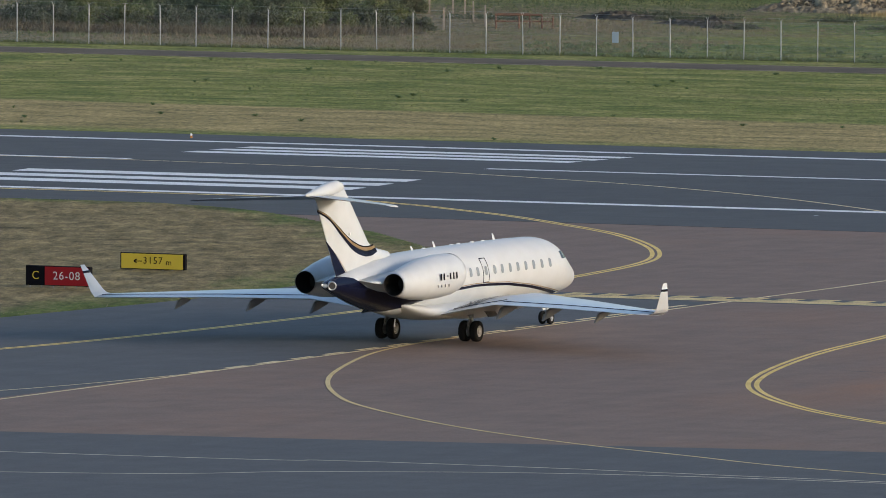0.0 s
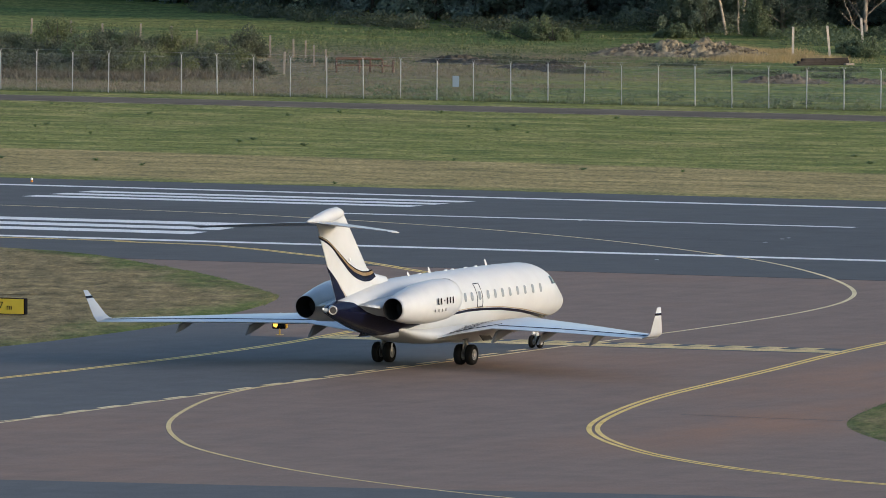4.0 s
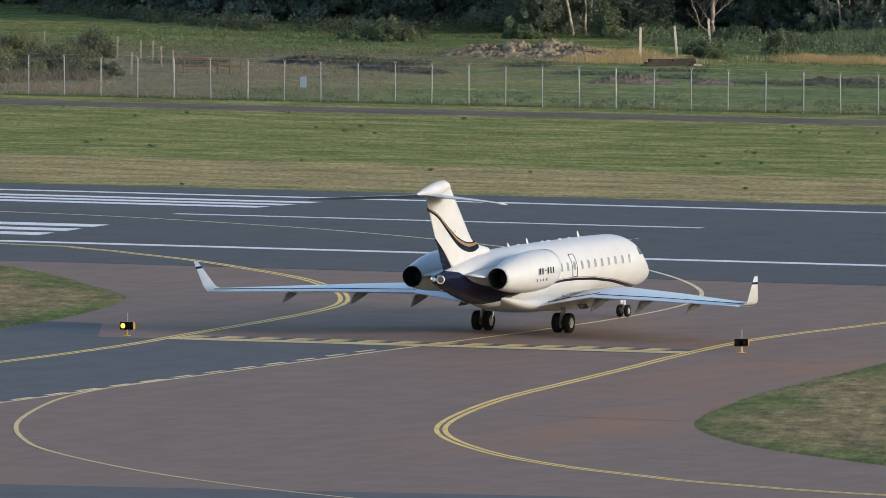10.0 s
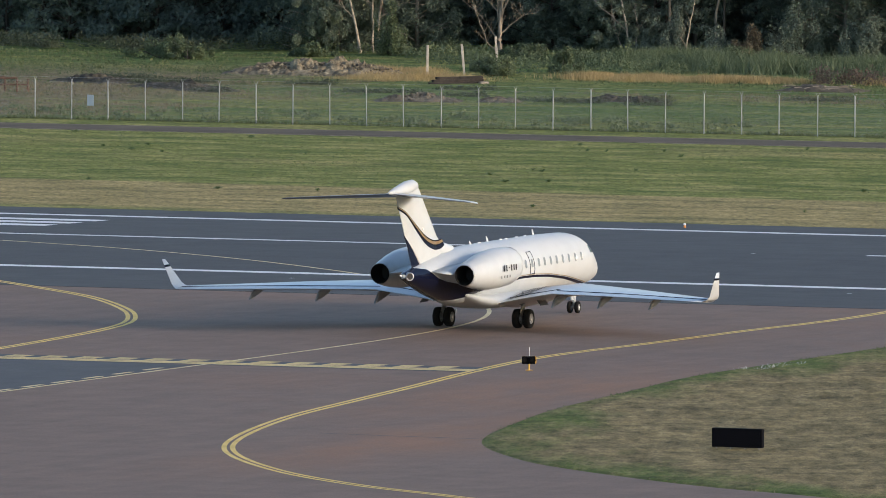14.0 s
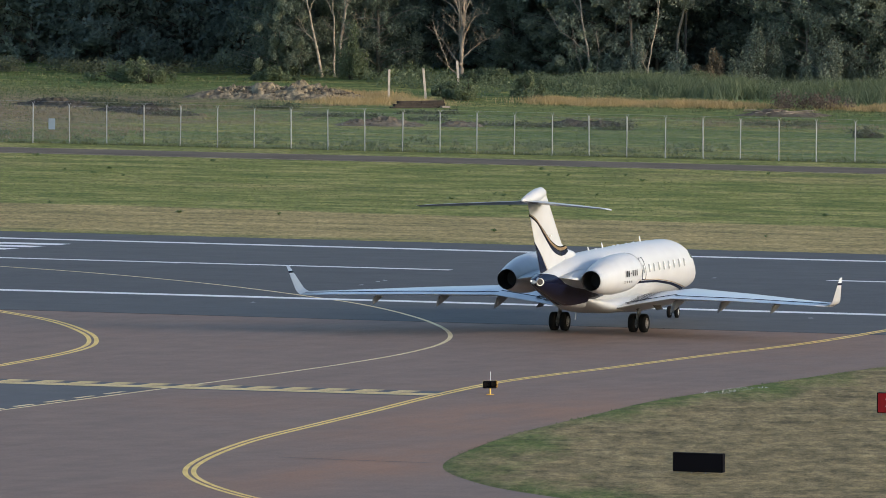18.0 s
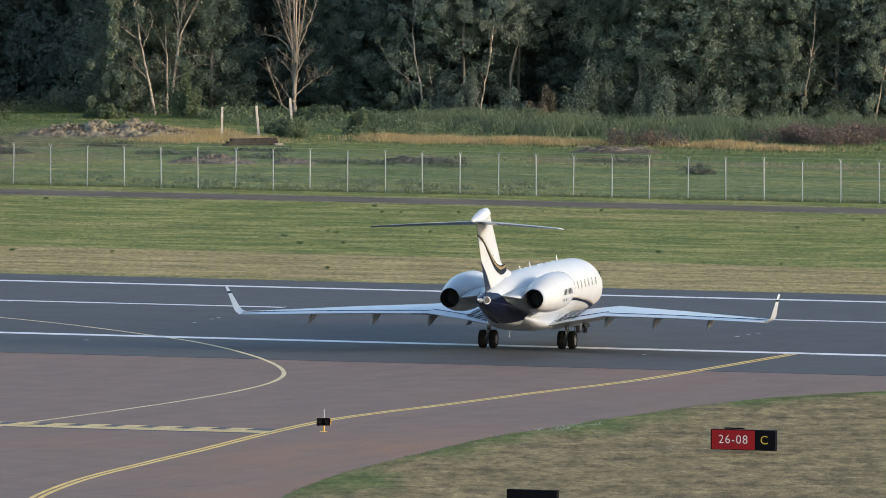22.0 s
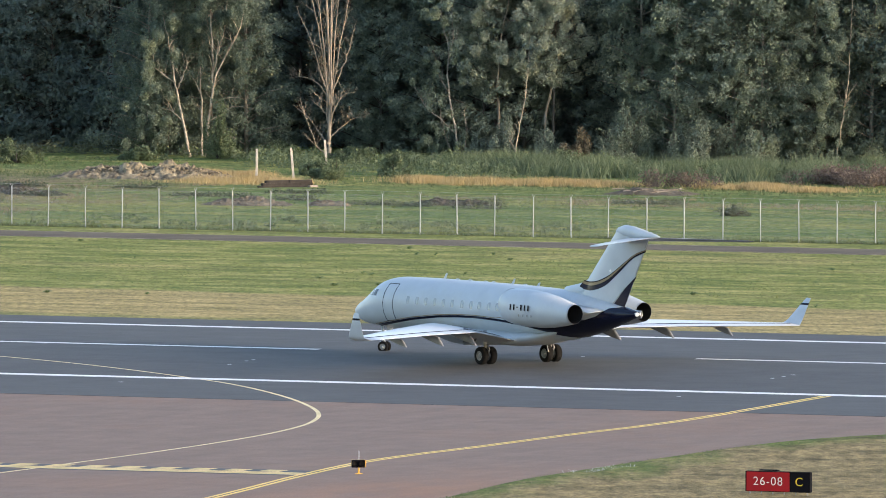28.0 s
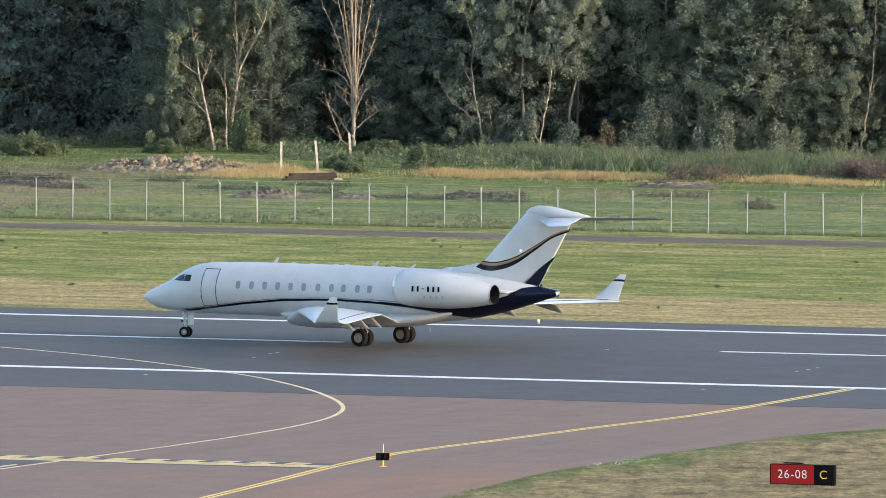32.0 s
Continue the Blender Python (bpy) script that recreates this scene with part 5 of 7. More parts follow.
def build_woods():
    green = "dark green leafy tree at the edge of the wood"
    alder = [build_tree(100 + i, 15 + 1.2 * i % 4, 2.6 + 0.25 * (i % 3), 0.2 + 0.3 * (i % 2), M_LEAF, M_BARK, 21000, 0.105, green) for i in range(4)]
    birchy = [build_tree(110 + i, 16 + i % 3, 2.4 + 0.2 * i, 0.3, M_LEAF_BIRCH, M_BIRCH_GREY, 21000, 0.095, "tall birch with fine hanging green foliage", hang=1.9) for i in range(4)]
    willow = [build_tree(140 + i, 16, 2.2, 5.6, M_LEAF_PALE, M_BARK, 27000, 0.085, "pale grey-green willow at the edge of the wood", hang=1.7) for i in range(2)]
    far = [build_tree(150 + i, 15 + i, 3.0, 0.4, M_LEAF, M_BARK, 5000, 0.21, green) for i in range(3)]
    dark = [build_tree(160 + i, 17, 3.3, 0.5, M_LEAF_SHADED, M_BARK, 7500, 0.17, "tree with leaf colour darkened for the wood's shade") for i in range(3)]
    used = set()
    def place(t, x, y, rz, s=1.0):
        m = pose(x, y, 0, 0, 0, rz)
        if t.name not in used:
            used.add(t.name)
            t.matrix_basis = m
            t.scale = (s, s, s)
        else:
            c = copy_thing(t, m)
            c.scale = (s, s, s)
    g = random.Random(11)
    x = -196.0
    while x < -18:
        # the wood's edge stands further back in the west
        front = interp(x, [-196, -152, -135, -124, -111, -105, -98, -92, -88, -80, -75, -70, -60, -50, -18], [285, 268, 252, 246, 249, 256, 253, 250, 245, 243, 248, 243, 243, 244.5, 249])
        # darker-leaved trees stand in for shade in the west, gaps and east
        if x < -126 or x > -40:
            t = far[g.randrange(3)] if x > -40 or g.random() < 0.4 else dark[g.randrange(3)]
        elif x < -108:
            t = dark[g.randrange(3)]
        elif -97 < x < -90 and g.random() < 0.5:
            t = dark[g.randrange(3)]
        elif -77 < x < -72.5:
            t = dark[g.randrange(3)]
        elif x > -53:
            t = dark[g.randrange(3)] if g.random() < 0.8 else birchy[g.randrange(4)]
        elif x > -72:
            t = birchy[g.randrange(4)] if g.random() < 0.7 else alder[g.randrange(4)]
        else:
            t = alder[g.randrange(4)]
        place(t, x, front + g.uniform(-1.5, 2.5), g.uniform(0, 360), g.uniform(0.88, 1.12))
        if -126 < x < -40 or g.random() < 0.5:
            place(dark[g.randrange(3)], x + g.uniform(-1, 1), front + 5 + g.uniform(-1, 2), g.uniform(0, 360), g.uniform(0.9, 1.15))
        x += g.uniform(1.9, 2.7) if -126 < x < -40 else g.uniform(2.6, 3.4)
    for k, (bx, by) in enumerate(((-103.6, 241.4), (-101.1, 242.6), (-98.6, 242.8), (-105.6, 242.0))):
        place(birchy[k], bx, by, 70.0 * k, 0.95)
    for k, (bx, by) in enumerate(((-67.0, 241.2), (-63.6, 242.0), (-60.8, 241.4), (-57.6, 242.6))):
        place((alder if k % 2 else birchy)[k], bx, by, 40.0 + 80.0 * k, 0.92)
    for k, (bx, by) in enumerate(((-80.4, 242.6), (-75.9, 241.8))):
        place(willow[k], bx, by, 90.0 * k, 0.95 + 0.05 * k)
    for t in alder + birchy + willow + far + dark:
        if t.name not in used:
            place(t, g.uniform(-70, -50), 246, 0.0)
    gg = np.random.RandomState(3)
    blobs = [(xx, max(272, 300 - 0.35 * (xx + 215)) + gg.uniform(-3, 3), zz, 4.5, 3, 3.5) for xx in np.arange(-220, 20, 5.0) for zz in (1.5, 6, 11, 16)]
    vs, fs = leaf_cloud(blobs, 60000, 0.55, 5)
    tagged(link_mesh("far_wood", vs, fs, M_LEAF_HAZED), "dense wood behind the front trees, hazed in its leaf colour", "wood", kind="stuff")


build_woods()


# ---------------------------------------------------------------- single trees at the wood's edge
def twigs(bm, g, pts, rad, lo, count, length, up=0.7, thin=0.02):
    """Thin forked twigs along a stem, from its share lo upwards."""
    n = len(pts) - 1
    for _ in range(count):
        u = g.uniform(lo, 0.97) * n
        i = min(int(u), n - 1)
        a = pts[i].lerp(pts[i + 1], u - i)
        q = g.uniform(0, 2 * math.pi)
        d = Vector((math.cos(q), math.sin(q), up * g.uniform(0.6, 3.0))).normalized()
        ln = length * g.uniform(0.4, 1.2) * (1.1 - 0.6 * u / n)
        b = a + d * ln * 0.5 + Vector((0, 0, 0.05))
        c = b + (d + Vector((g.uniform(-0.4, 0.4), g.uniform(-0.4, 0.4), g.uniform(0.0, 0.6)))).normalized() * ln * 0.6
        r = min(thin, rad[i] * 0.6)
        tube(bm, [a, b, c], [r, r * 0.7, 0.006], 4, False)
        for _k in range(2):
            e = b.lerp(c, g.uniform(0, 0.7))
            f = e + (d + Vector((g.uniform(-0.9, 0.9), g.uniform(-0.9, 0.9), g.uniform(0, 0.9)))).normalized() * ln * g.uniform(0.25, 0.45)
            tube(bm, [e, f], [r * 0.5, 0.005], 3, False)


def stem(bm, g, pts, r0, r1, wob=0.05, count=0, length=1.2, lo=0.3, sides=7, thin=0.02):
    """One tapered stem through the points, with its twigs."""
    p = [Vector(q) for q in spline([tuple(q) for q in pts], 4)]
    p = [p[0]] + [q + Vector((g.uniform(-wob, wob), g.uniform(-wob, wob), 0)) for q in p[1:]]
    n = len(p)
    rad = [r0 + (r1 - r0) * (k / (n - 1)) ** 0.8 for k in range(n)]
    tube(bm, p, rad, sides, False)
    if count:
        twigs(bm, g, p, rad, lo, count, length, 0.7, thin)
    return p


def build_bare_tree(x, y):
    """A dead tree: a bundle of bleached stems on one short trunk, low side branches and many twigs."""
    t = empty("bare_tree", pose(x, y, 0))
    g = random.Random(21)
    bm = bmesh.new()
    stem(bm, g, [(0, 0, -0.15), (0.02, 0, 1.0), (0.05, 0, 2.4), (0.1, 0, 4.6)], 0.20, 0.10, 0.02, 6, 1.2, 0.5, 9)
    part("trunk", bm, M_DEAD, t, "short split trunk", True)
    tops = [(-1.7, 0.3, 12.5), (-1.1, -0.4, 14.5), (-0.6, 0.3, 15.5), (-0.2, -0.2, 16), (0.2, 0.5, 16), (0.6, -0.5, 15.5), (1.0, 0.2, 14.5), (1.5, 0.6, 12.5)]
    for k, (dx, dy, h) in enumerate(tops):
        z0 = g.uniform(0.5, 3.2)
        bm = bmesh.new()
        stem(bm, g, [(0.10 * (k - 3.5) / 3.5, g.uniform(-0.06, 0.06), z0), (0.06 * (k - 3.5) + 0.05, 0, z0 + 2.2), (dx * 0.30 + 0.05, dy * 0.4, z0 + (h - z0) * 0.45), (dx * 0.62, dy * 0.8, z0 + (h - z0) * 0.72), (dx, dy, h)], g.uniform(0.055, 0.080), 0.022, 0.035, 17, 1.7, 0.25, 6, 0.016)
        part("stem", bm, M_DEAD, t, "", True)
    low = [[(0, 0, 1.2), (-0.7, 0.1, 2.0), (-1.7, 0.2, 3.1), (-2.8, 0.3, 3.9)], [(0, 0, 0.4), (-0.8, -0.2, 1.2), (-1.4, -0.3, 2.7), (-2.0, -0.3, 4.3)], [(0.05, 0, 4.3), (-0.8, 0, 5.3), (-1.9, 0, 5.7), (-2.9, 0.1, 5.6)],
           [(0.05, 0, 1.7), (0.9, 0, 2.4), (1.8, 0.1, 3.0), (2.6, 0.1, 3.1)], [(0.05, 0, 2.6), (0.6, -0.2, 3.8), (1.2, -0.2, 4.6), (2.1, -0.2, 4.7)], [(0, 0, 3.0), (-0.7, 0.3, 3.6), (-1.5, 0.3, 4.3)], [(0.1, 0, 4.4), (0.8, 0.1, 6.0), (1.4, 0.2, 7.6), (1.9, 0.2, 9.6)], [(0, 0, 4.4), (-0.7, -0.1, 6.4), (-1.3, -0.1, 8.3), (-2.3, -0.2, 10.4)]]
    for pts in low:
        bm = bmesh.new()
        stem(bm, g, pts, 0.05, 0.012, 0.05, 15, 1.2, 0.2, 6, 0.010)
        part("branch", bm, M_DEAD, t, "", True)
    return tagged(t, "leafless dead tree with a bundle of bleached stems", "tree")


def sprays(centres, seed, per=7, hang=1.2):
    g = random.Random(seed)
    out = []
    for x, y, z, s in centres:
        for k in range(per):
            q = s * g.uniform(0.18, 0.38)
            out.append((x + g.gauss(0, 0.55) * s, y - 0.35 + g.gauss(0, 0.55) * s, z + g.gauss(0, 0.5) * s, q, q, q * hang))
    return out


def build_birch(x, y, seed, stems, crown, label, leaves=0, r=0.11, size=0.075, mat=None, bark=None, name="birch"):
    """A birch: pale stems given as (points, share of r); branches fan off them; crown blobs (x, y, z, r)."""
    t = empty(name, pose(x, y, 0))
    g = random.Random(seed)
    for pts, share in stems:
        bm = bmesh.new()
        stem(bm, g, pts, r * share, 0.018, 0.05, 12 if share > 0.55 else 6, 1.3, 0.3, 7, 0.022)
        part("trunk" if pts[0][2] < 0.1 else "limb", bm, bark or M_BIRCH, t, "", True)
    if leaves:
        vs, fs = leaf_cloud(sprays(crown, seed), leaves, size, seed)
        link_mesh("crown", vs, fs, mat or M_LEAF, t)
    return tagged(t, label, "tree", "birches at the wood's edge" if name == "birch" else "willows at the wood's edge")


build_bare_tree(-88.6, 233.4)
build_birch(-99.85, 239.0, 31, [([(0, 0, -0.1), (0.12, 0, 2.2), (0.45, 0, 4.8), (0.35, 0.1, 7.8), (0.1, 0.2, 11), (0.3, 0.2, 15)], 1.25), ([(0.42, 0, 4.6), (0.95, -0.1, 6.0), (1.8, -0.2, 7.4), (2.6, -0.3, 8.8), (3.0, -0.3, 11)], 0.7), ([(0.44, 0, 5.0), (0.7, 0.1, 6.8), (1.2, 0.2, 8.6), (1.5, 0.2, 12)], 0.6), ([(0.3, 0, 3.4), (1.2, 0, 3.9), (2.2, 0.1, 4.0), (3.2, 0.2, 3.7)], 0.35), ([(0.2, 0, 2.4), (1.1, 0, 2.9), (1.9, 0, 3.4), (3.3, 0.1, 3.3)], 0.35)],
            [(0.2, 0.6, 9.5, 1.5), (1.8, 0.4, 9.0, 1.4), (2.8, 0.3, 10.5, 1.3), (-0.4, 0.4, 11.5, 1.5), (1.2, 0.2, 12.5, 1.5), (2.9, 0.3, 7.0, 1.0), (3.4, 0.1, 4.0, 0.6), (0.3, 0.3, 13.5, 1.4), (2.4, 0.5, 5.6, 0.8), (-0.6, 0.5, 8.2, 1.0), (1.2, -0.1, 3.5, 0.5)], "forked birch with pale trunk and leafy crown", 22000, mat=M_LEAF_BIRCH)
build_birch(-100.5, 239.8, 32, [([(0, 0, -0.1), (-0.05, 0, 2.4), (-0.2, 0.1, 5.2), (-0.1, 0.2, 8.2), (-0.5, 0.2, 12)], 0.9), ([(-0.15, 0, 4.2), (-0.7, 0, 5.2), (-1.4, -0.1, 6.2)], 0.4)],
            [(-0.4, 0.2, 10.5, 1.4), (-0.2, 0.3, 12, 1.2), (0.2, 0.4, 7.4, 0.9), (-0.9, 0.2, 8.8, 1.0)], "slender birch with pale trunk and thin crown", 9000, mat=M_LEAF_BIRCH)
build_birch(-100.9, 238.6, 33, [([(0, 0, -0.1), (-0.45, 0, 2.0), (-0.95, 0, 4.2), (-1.35, 0.1, 6.2), (-1.6, 0.1, 7.6), (-2.0, 0.1, 9.5)], 1.05), ([(-0.5, 0, 2.3), (-1.2, -0.1, 3.0), (-2.0, -0.1, 3.2)], 0.4), ([(-1.1, 0, 4.9), (-2.0, 0, 5.5), (-2.9, 0, 6.2)], 0.45), ([(-1.0, 0, 4.4), (-0.5, 0, 5.4), (-0.2, 0, 6.4)], 0.4)],
            [(-2.2, 0.1, 4.2, 1.0), (-3.0, 0.2, 5.6, 1.1), (-1.8, 0.3, 8.8, 1.3), (-2.9, 0.3, 3.0, 1.0), (-3.6, 0.3, 4.4, 1.1), (-1.4, -0.2, 2.2, 0.7), (-3.6, 0.2, 1.6, 1.0), (-2.4, 0.2, 1.2, 0.9), (-2.6, 0.5, 7.4, 1.2)], "leaning birch with white trunk and leafy boughs", 20000, mat=M_LEAF_BIRCH)
build_birch(-82.0, 240.0, 34, [([(0, 0, -0.1), (-0.3, 0, 2.4), (-0.75, 0, 5.0), (-0.8, 0.1, 7.6), (-1.3, 0.1, 9.6), (-1.2, 0.2, 13)], 0.8), ([(-0.2, 0, 1.8), (-1.2, 0, 2.7), (-2.4, 0, 3.6), (-3.2, 0, 4.9)], 0.45), ([(-0.6, 0, 4.4), (-1.4, 0, 5.7), (-1.9, 0, 7.4)], 0.4), ([(-0.75, 0, 6.8), (-0.4, 0, 8.2), (-0.5, 0, 10)], 0.4), ([(0.3, 0, -0.1), (0.5, 0.1, 2.0), (0.3, 0.1, 3.4)], 0.5), ([(-0.3, 0.2, -0.1), (-1.1, 0.1, 2.0), (-1.4, 0.1, 3.9)], 0.4)],
            [(-2.4, 0.3, 4.6, 0.8), (-1.9, 0.2, 6.6, 0.8), (0.2, 0.3, 5.6, 0.9), (-0.8, 0.3, 10, 1.2), (-2.2, 0.2, 1.2, 0.9), (0.9, 0.1, 1.3, 0.8), (-0.4, 0.5, 3.2, 0.8)], "thin grey birch with dry twigs among leaves", 10000, mat=M_LEAF_BIRCH, bark=M_BIRCH_GREY)
build_birch(-77.3, 238.2, 35, [([(0, 0, -0.1), (0.25, 0, 1.6), (0.65, 0, 3.6), (0.95, 0.1, 5.4), (1.1, 0.2, 8.5)], 0.55), ([(0.1, 0, 0.9), (-0.3, 0, 1.5), (-0.7, 0, 1.3)], 0.3)], [(1.2, 0.2, 7.6, 0.8), (1.0, 0.3, 6.6, 0.6)], "thin leaning white birch stem", 1800)
build_birch(-76.2, 241.5, 38, [([(0, 0, -0.1), (-0.2, 0, 2.5), (0.3, 0, 5.0), (0.75, 0, 6.9), (0.5, 0.1, 8.8), (1.1, 0.1, 13)], 1.2), ([(0.7, 0, 6.6), (1.3, 0, 7.9), (2.6, 0, 9.4)], 0.6)], [(1.6, -0.1, 10.5, 1.4), (0.2, -0.2, 9.8, 1.2), (2.4, 0, 9.0, 1.1), (-0.6, -0.2, 8.0, 1.2), (-0.9, -0.3, 6.4, 0.9)], "willow with reddish-brown bent trunk and pale leaves", 11000, mat=M_LEAF_PALE, bark=M_DEAD, name="willow")
build_birch(-79.3, 241.0, 43, [([(0, 0, -0.1), (-0.25, 0, 4.0), (-0.1, 0, 8.0), (0.45, 0, 10.6), (0.5, 0, 14)], 1.1), ([(0.05, 0, 9.0), (0.7, 0, 9.4), (1.5, 0, 9.3)], 0.4), ([(-0.1, 0, 7.4), (-0.9, 0, 8.9), (-1.6, 0, 11)], 0.5)],
            [(-1.5, -0.3, 9.2, 1.2), (0.7, -0.5, 7.2, 1.1), (1.3, -0.4, 6.4, 0.8), (-0.8, -0.5, 8.0, 0.9), (2.3, -0.3, 10.8, 1.2), (0.2, -0.1, 11.2, 1.3), (1.8, -0.2, 12.5, 1.3)], "willow with reddish-brown trunk and silvery hanging foliage", 13000, mat=M_LEAF_PALE, bark=M_DEAD, name="willow")
# slim birch stems that show in places between the leaves: foot, height, lean, share of thickness
for bx, by, bs, k, share in ((-69.6, 243.0, 36, 1.5, 0.8), (-61.3, 241.6, 37, 1.6, 0.7), (-57.9, 242.6, 39, 0.5, 0.75), (-55.5, 241.0, 40, 1.7, 0.6), (-50.5, 241.6, 41, 1.9, 0.6), (-65.2, 242.8, 42, 0.6, 0.5)):
    gg = random.Random(bs)
    build_birch(bx, by, bs, [([(0, 0, -0.1), (0.25 * k, 0, 2.6), (0.5 * k, 0.1, 5.5), (0.62 * k, 0.1, 9.5), (0.8 * k, 0.1, 15)], share)], [(gg.uniform(-1.1, 1.4), gg.uniform(-1.2, -0.2), z, gg.uniform(0.8, 1.3)) for z in (0.8, 1.9, 4.4, 5.6, 7.5, 8.4, 10.5, 12)], "slender birch with pale trunk seen between leaves", 9000, mat=M_LEAF_BIRCH)


def undergrowth():
    """Weeds and low scrub along the wood's foot."""
    g = random.Random(77)
    low = []
    for k in range(330):
        x = g.uniform(-150, -66) if k % 3 else g.uniform(-108, -66)
        foot = interp(x, [-152, -135, -124, -111, -105, -98, -92, -86, -80, -66], [262, 246, 239, 240, 247, 245, 236, 233, 236, 233])
        y = foot - g.uniform(-1, 9) * (0.35 if x < -106 else 1 if x < -85 else 0.6)
        low.append((x, y, g.uniform(0.1, 0.5), g.uniform(0.5, 1.1)))
    for k in range(170):
        x, y = g.uniform(-91, -67), g.uniform(211, 233)
        if y > 223 or x > -79 - (y - 211) * 0.3:
            low.append((x, y, g.uniform(0.05, 0.35), g.uniform(0.35, 0.9)))
    vs, fs = leaf_cloud([(x, y, z, s, s, s * 0.75) for x, y, z, s in low], 42000, 0.095, 78)
    vs[:, 2] = np.abs(vs[:, 2])
    # the western part gets darker leaves in place of the wood's shadow
    west = np.repeat(vs[::3, 0] < -106, 3)
    for side, mat in ((west, M_SCRUB), (~west, M_BUSH)):
        v = vs[side]
        tagged(link_mesh("undergrowth", v, np.arange(len(v)).reshape(-1, 3), mat), "dark green weeds and scrub at the wood's foot", "undergrowth", kind="stuff")


undergrowth()


# ---------------------------------------------------------------- meadow past the fence
def build_bush(x, y, w, h, seed, mat, label, count=2600, name="bush", size=0.10):
    b = empty(name, pose(x, y, 0))
    g = random.Random(seed)
    bm = bmesh.new()
    blobs = []
    for k in range(16):
        a = g.uniform(0, 2 * math.pi)
        r = w * g.uniform(0.1, 1.0)
        tip = Vector((r * math.cos(a), r * 0.7 * math.sin(a), h * g.uniform(0.35, 1.1) * (1 - 0.5 * r / w)))
        tube(bm, [Vector((0.1 * math.cos(a), 0.1 * math.sin(a), -0.05)), tip * 0.5 + Vector((0, 0, 0.1)), tip], [0.04, 0.025, 0.01], 5)
        s = w * g.uniform(0.16, 0.30)
        blobs.append((tip.x, tip.y, tip.z * 0.72, s, s * 0.8, tip.z * 0.42))
        blobs.append((tip.x, tip.y, tip.z * 0.35, s, s * 0.8, tip.z * 0.36))
    part("branchwork", bm, M_BARK, b)
    vs, fs = leaf_cloud(blobs, count, size, seed)
    link_mesh("leaves", vs, fs, mat, b)
    return tagged(b, label, "bush", "bushes in the meadow")


def tufts(name, spots, count, h, spread, mat, label, seed, width=0.05, blades=3, edge=None, soft=False):
    """Grass blades scattered in patches (x, y, rx, ry); one object of stuff."""
    g = np.random.RandomState(seed)
    w = np.array([s[2] * s[3] for s in spots], float)
    pick = g.choice(len(spots), count, p=w / w.sum())
    c = np.array(spots, float)[pick]
    p = c[:, :2] + (g.normal(size=(count, 2)) * 0.55 if soft else g.uniform(-1, 1, (count, 2))) * c[:, 2:4]
    if edge is not None:
        # keep only what lies inside the outline
        q = np.array(edge)
        a, b = q, np.roll(q, -1, 0)
        hit = ((a[None, :, 1] > p[:, None, 1]) != (b[None, :, 1] > p[:, None, 1])) & (p[:, None, 0] < (b[:, 0] - a[:, 0])[None] * (p[:, None, 1] - a[None, :, 1]) / ((b[:, 1] - a[:, 1])[None] + 1e-9) + a[None, :, 0])
        p = p[hit.sum(1) % 2 == 1]
    p = np.repeat(p, blades, 0) + g.normal(size=(len(p) * blades, 2)) * spread
    n = len(p)
    hh = h * g.uniform(0.45, 1.25, n)
    hh *= 0.8 + 0.3 * np.sin(p[:, 0] * 0.9 + 2 * np.sin(p[:, 0] * 0.37)) * np.cos(p[:, 1] * 0.6)
    a = g.uniform(0, 2 * np.pi, n)
    d = np.stack([np.cos(a), np.sin(a)], 1) * width * g.uniform(0.6, 1.4, n)[:, None]
    lean = g.normal(size=(n, 2)) * (0.45 if soft else 0.75) * hh[:, None]
    z0 = np.full((n, 1), -0.06)
    v = np.stack([np.hstack([p - d, z0]), np.hstack([p + d, z0]), np.hstack([p + lean + d * 0.2, hh[:, None]])], 1).reshape(-1, 3)
    ob = link_mesh(name, v, np.arange(n * 3).reshape(-1, 3), mat)
    return tagged(ob, label, "grass", kind="stuff")


def mound(name, x, y, w, d, h, seed, mat, label, rot=0.0):
    """A lumpy heap of dug earth."""
    nx, ny = 110, 40
    vs, fs = [], []
    for j in range(ny + 1):
        for i in range(nx + 1):
            u, v = 2 * i / nx - 1, 2 * j / ny - 1
            env = max(0.0, 1 - abs(u) ** 3) * max(0.0, 1 - v * v)
            q = Vector((u * w, v * d, seed * 3.1))
            f = 0.55 + 0.5 * noise.noise(q * 0.55) + 0.36 * noise.noise(q * 1.7) + 0.24 * noise.noise(q * 4.2)
            vs.append((u * w, v * d, h * env * max(f, 0.1) - 0.04))
    for j in range(ny):
        for i in range(nx):
            k = j * (nx + 1) + i
            fs.append((k, k + 1, k + nx + 2, k + nx + 1))
    ob = link_mesh(name, vs, fs, mat)
    ob.matrix_basis = pose(x, y, 0, 0, 0, rot)
    return tagged(ob, label, "mound")


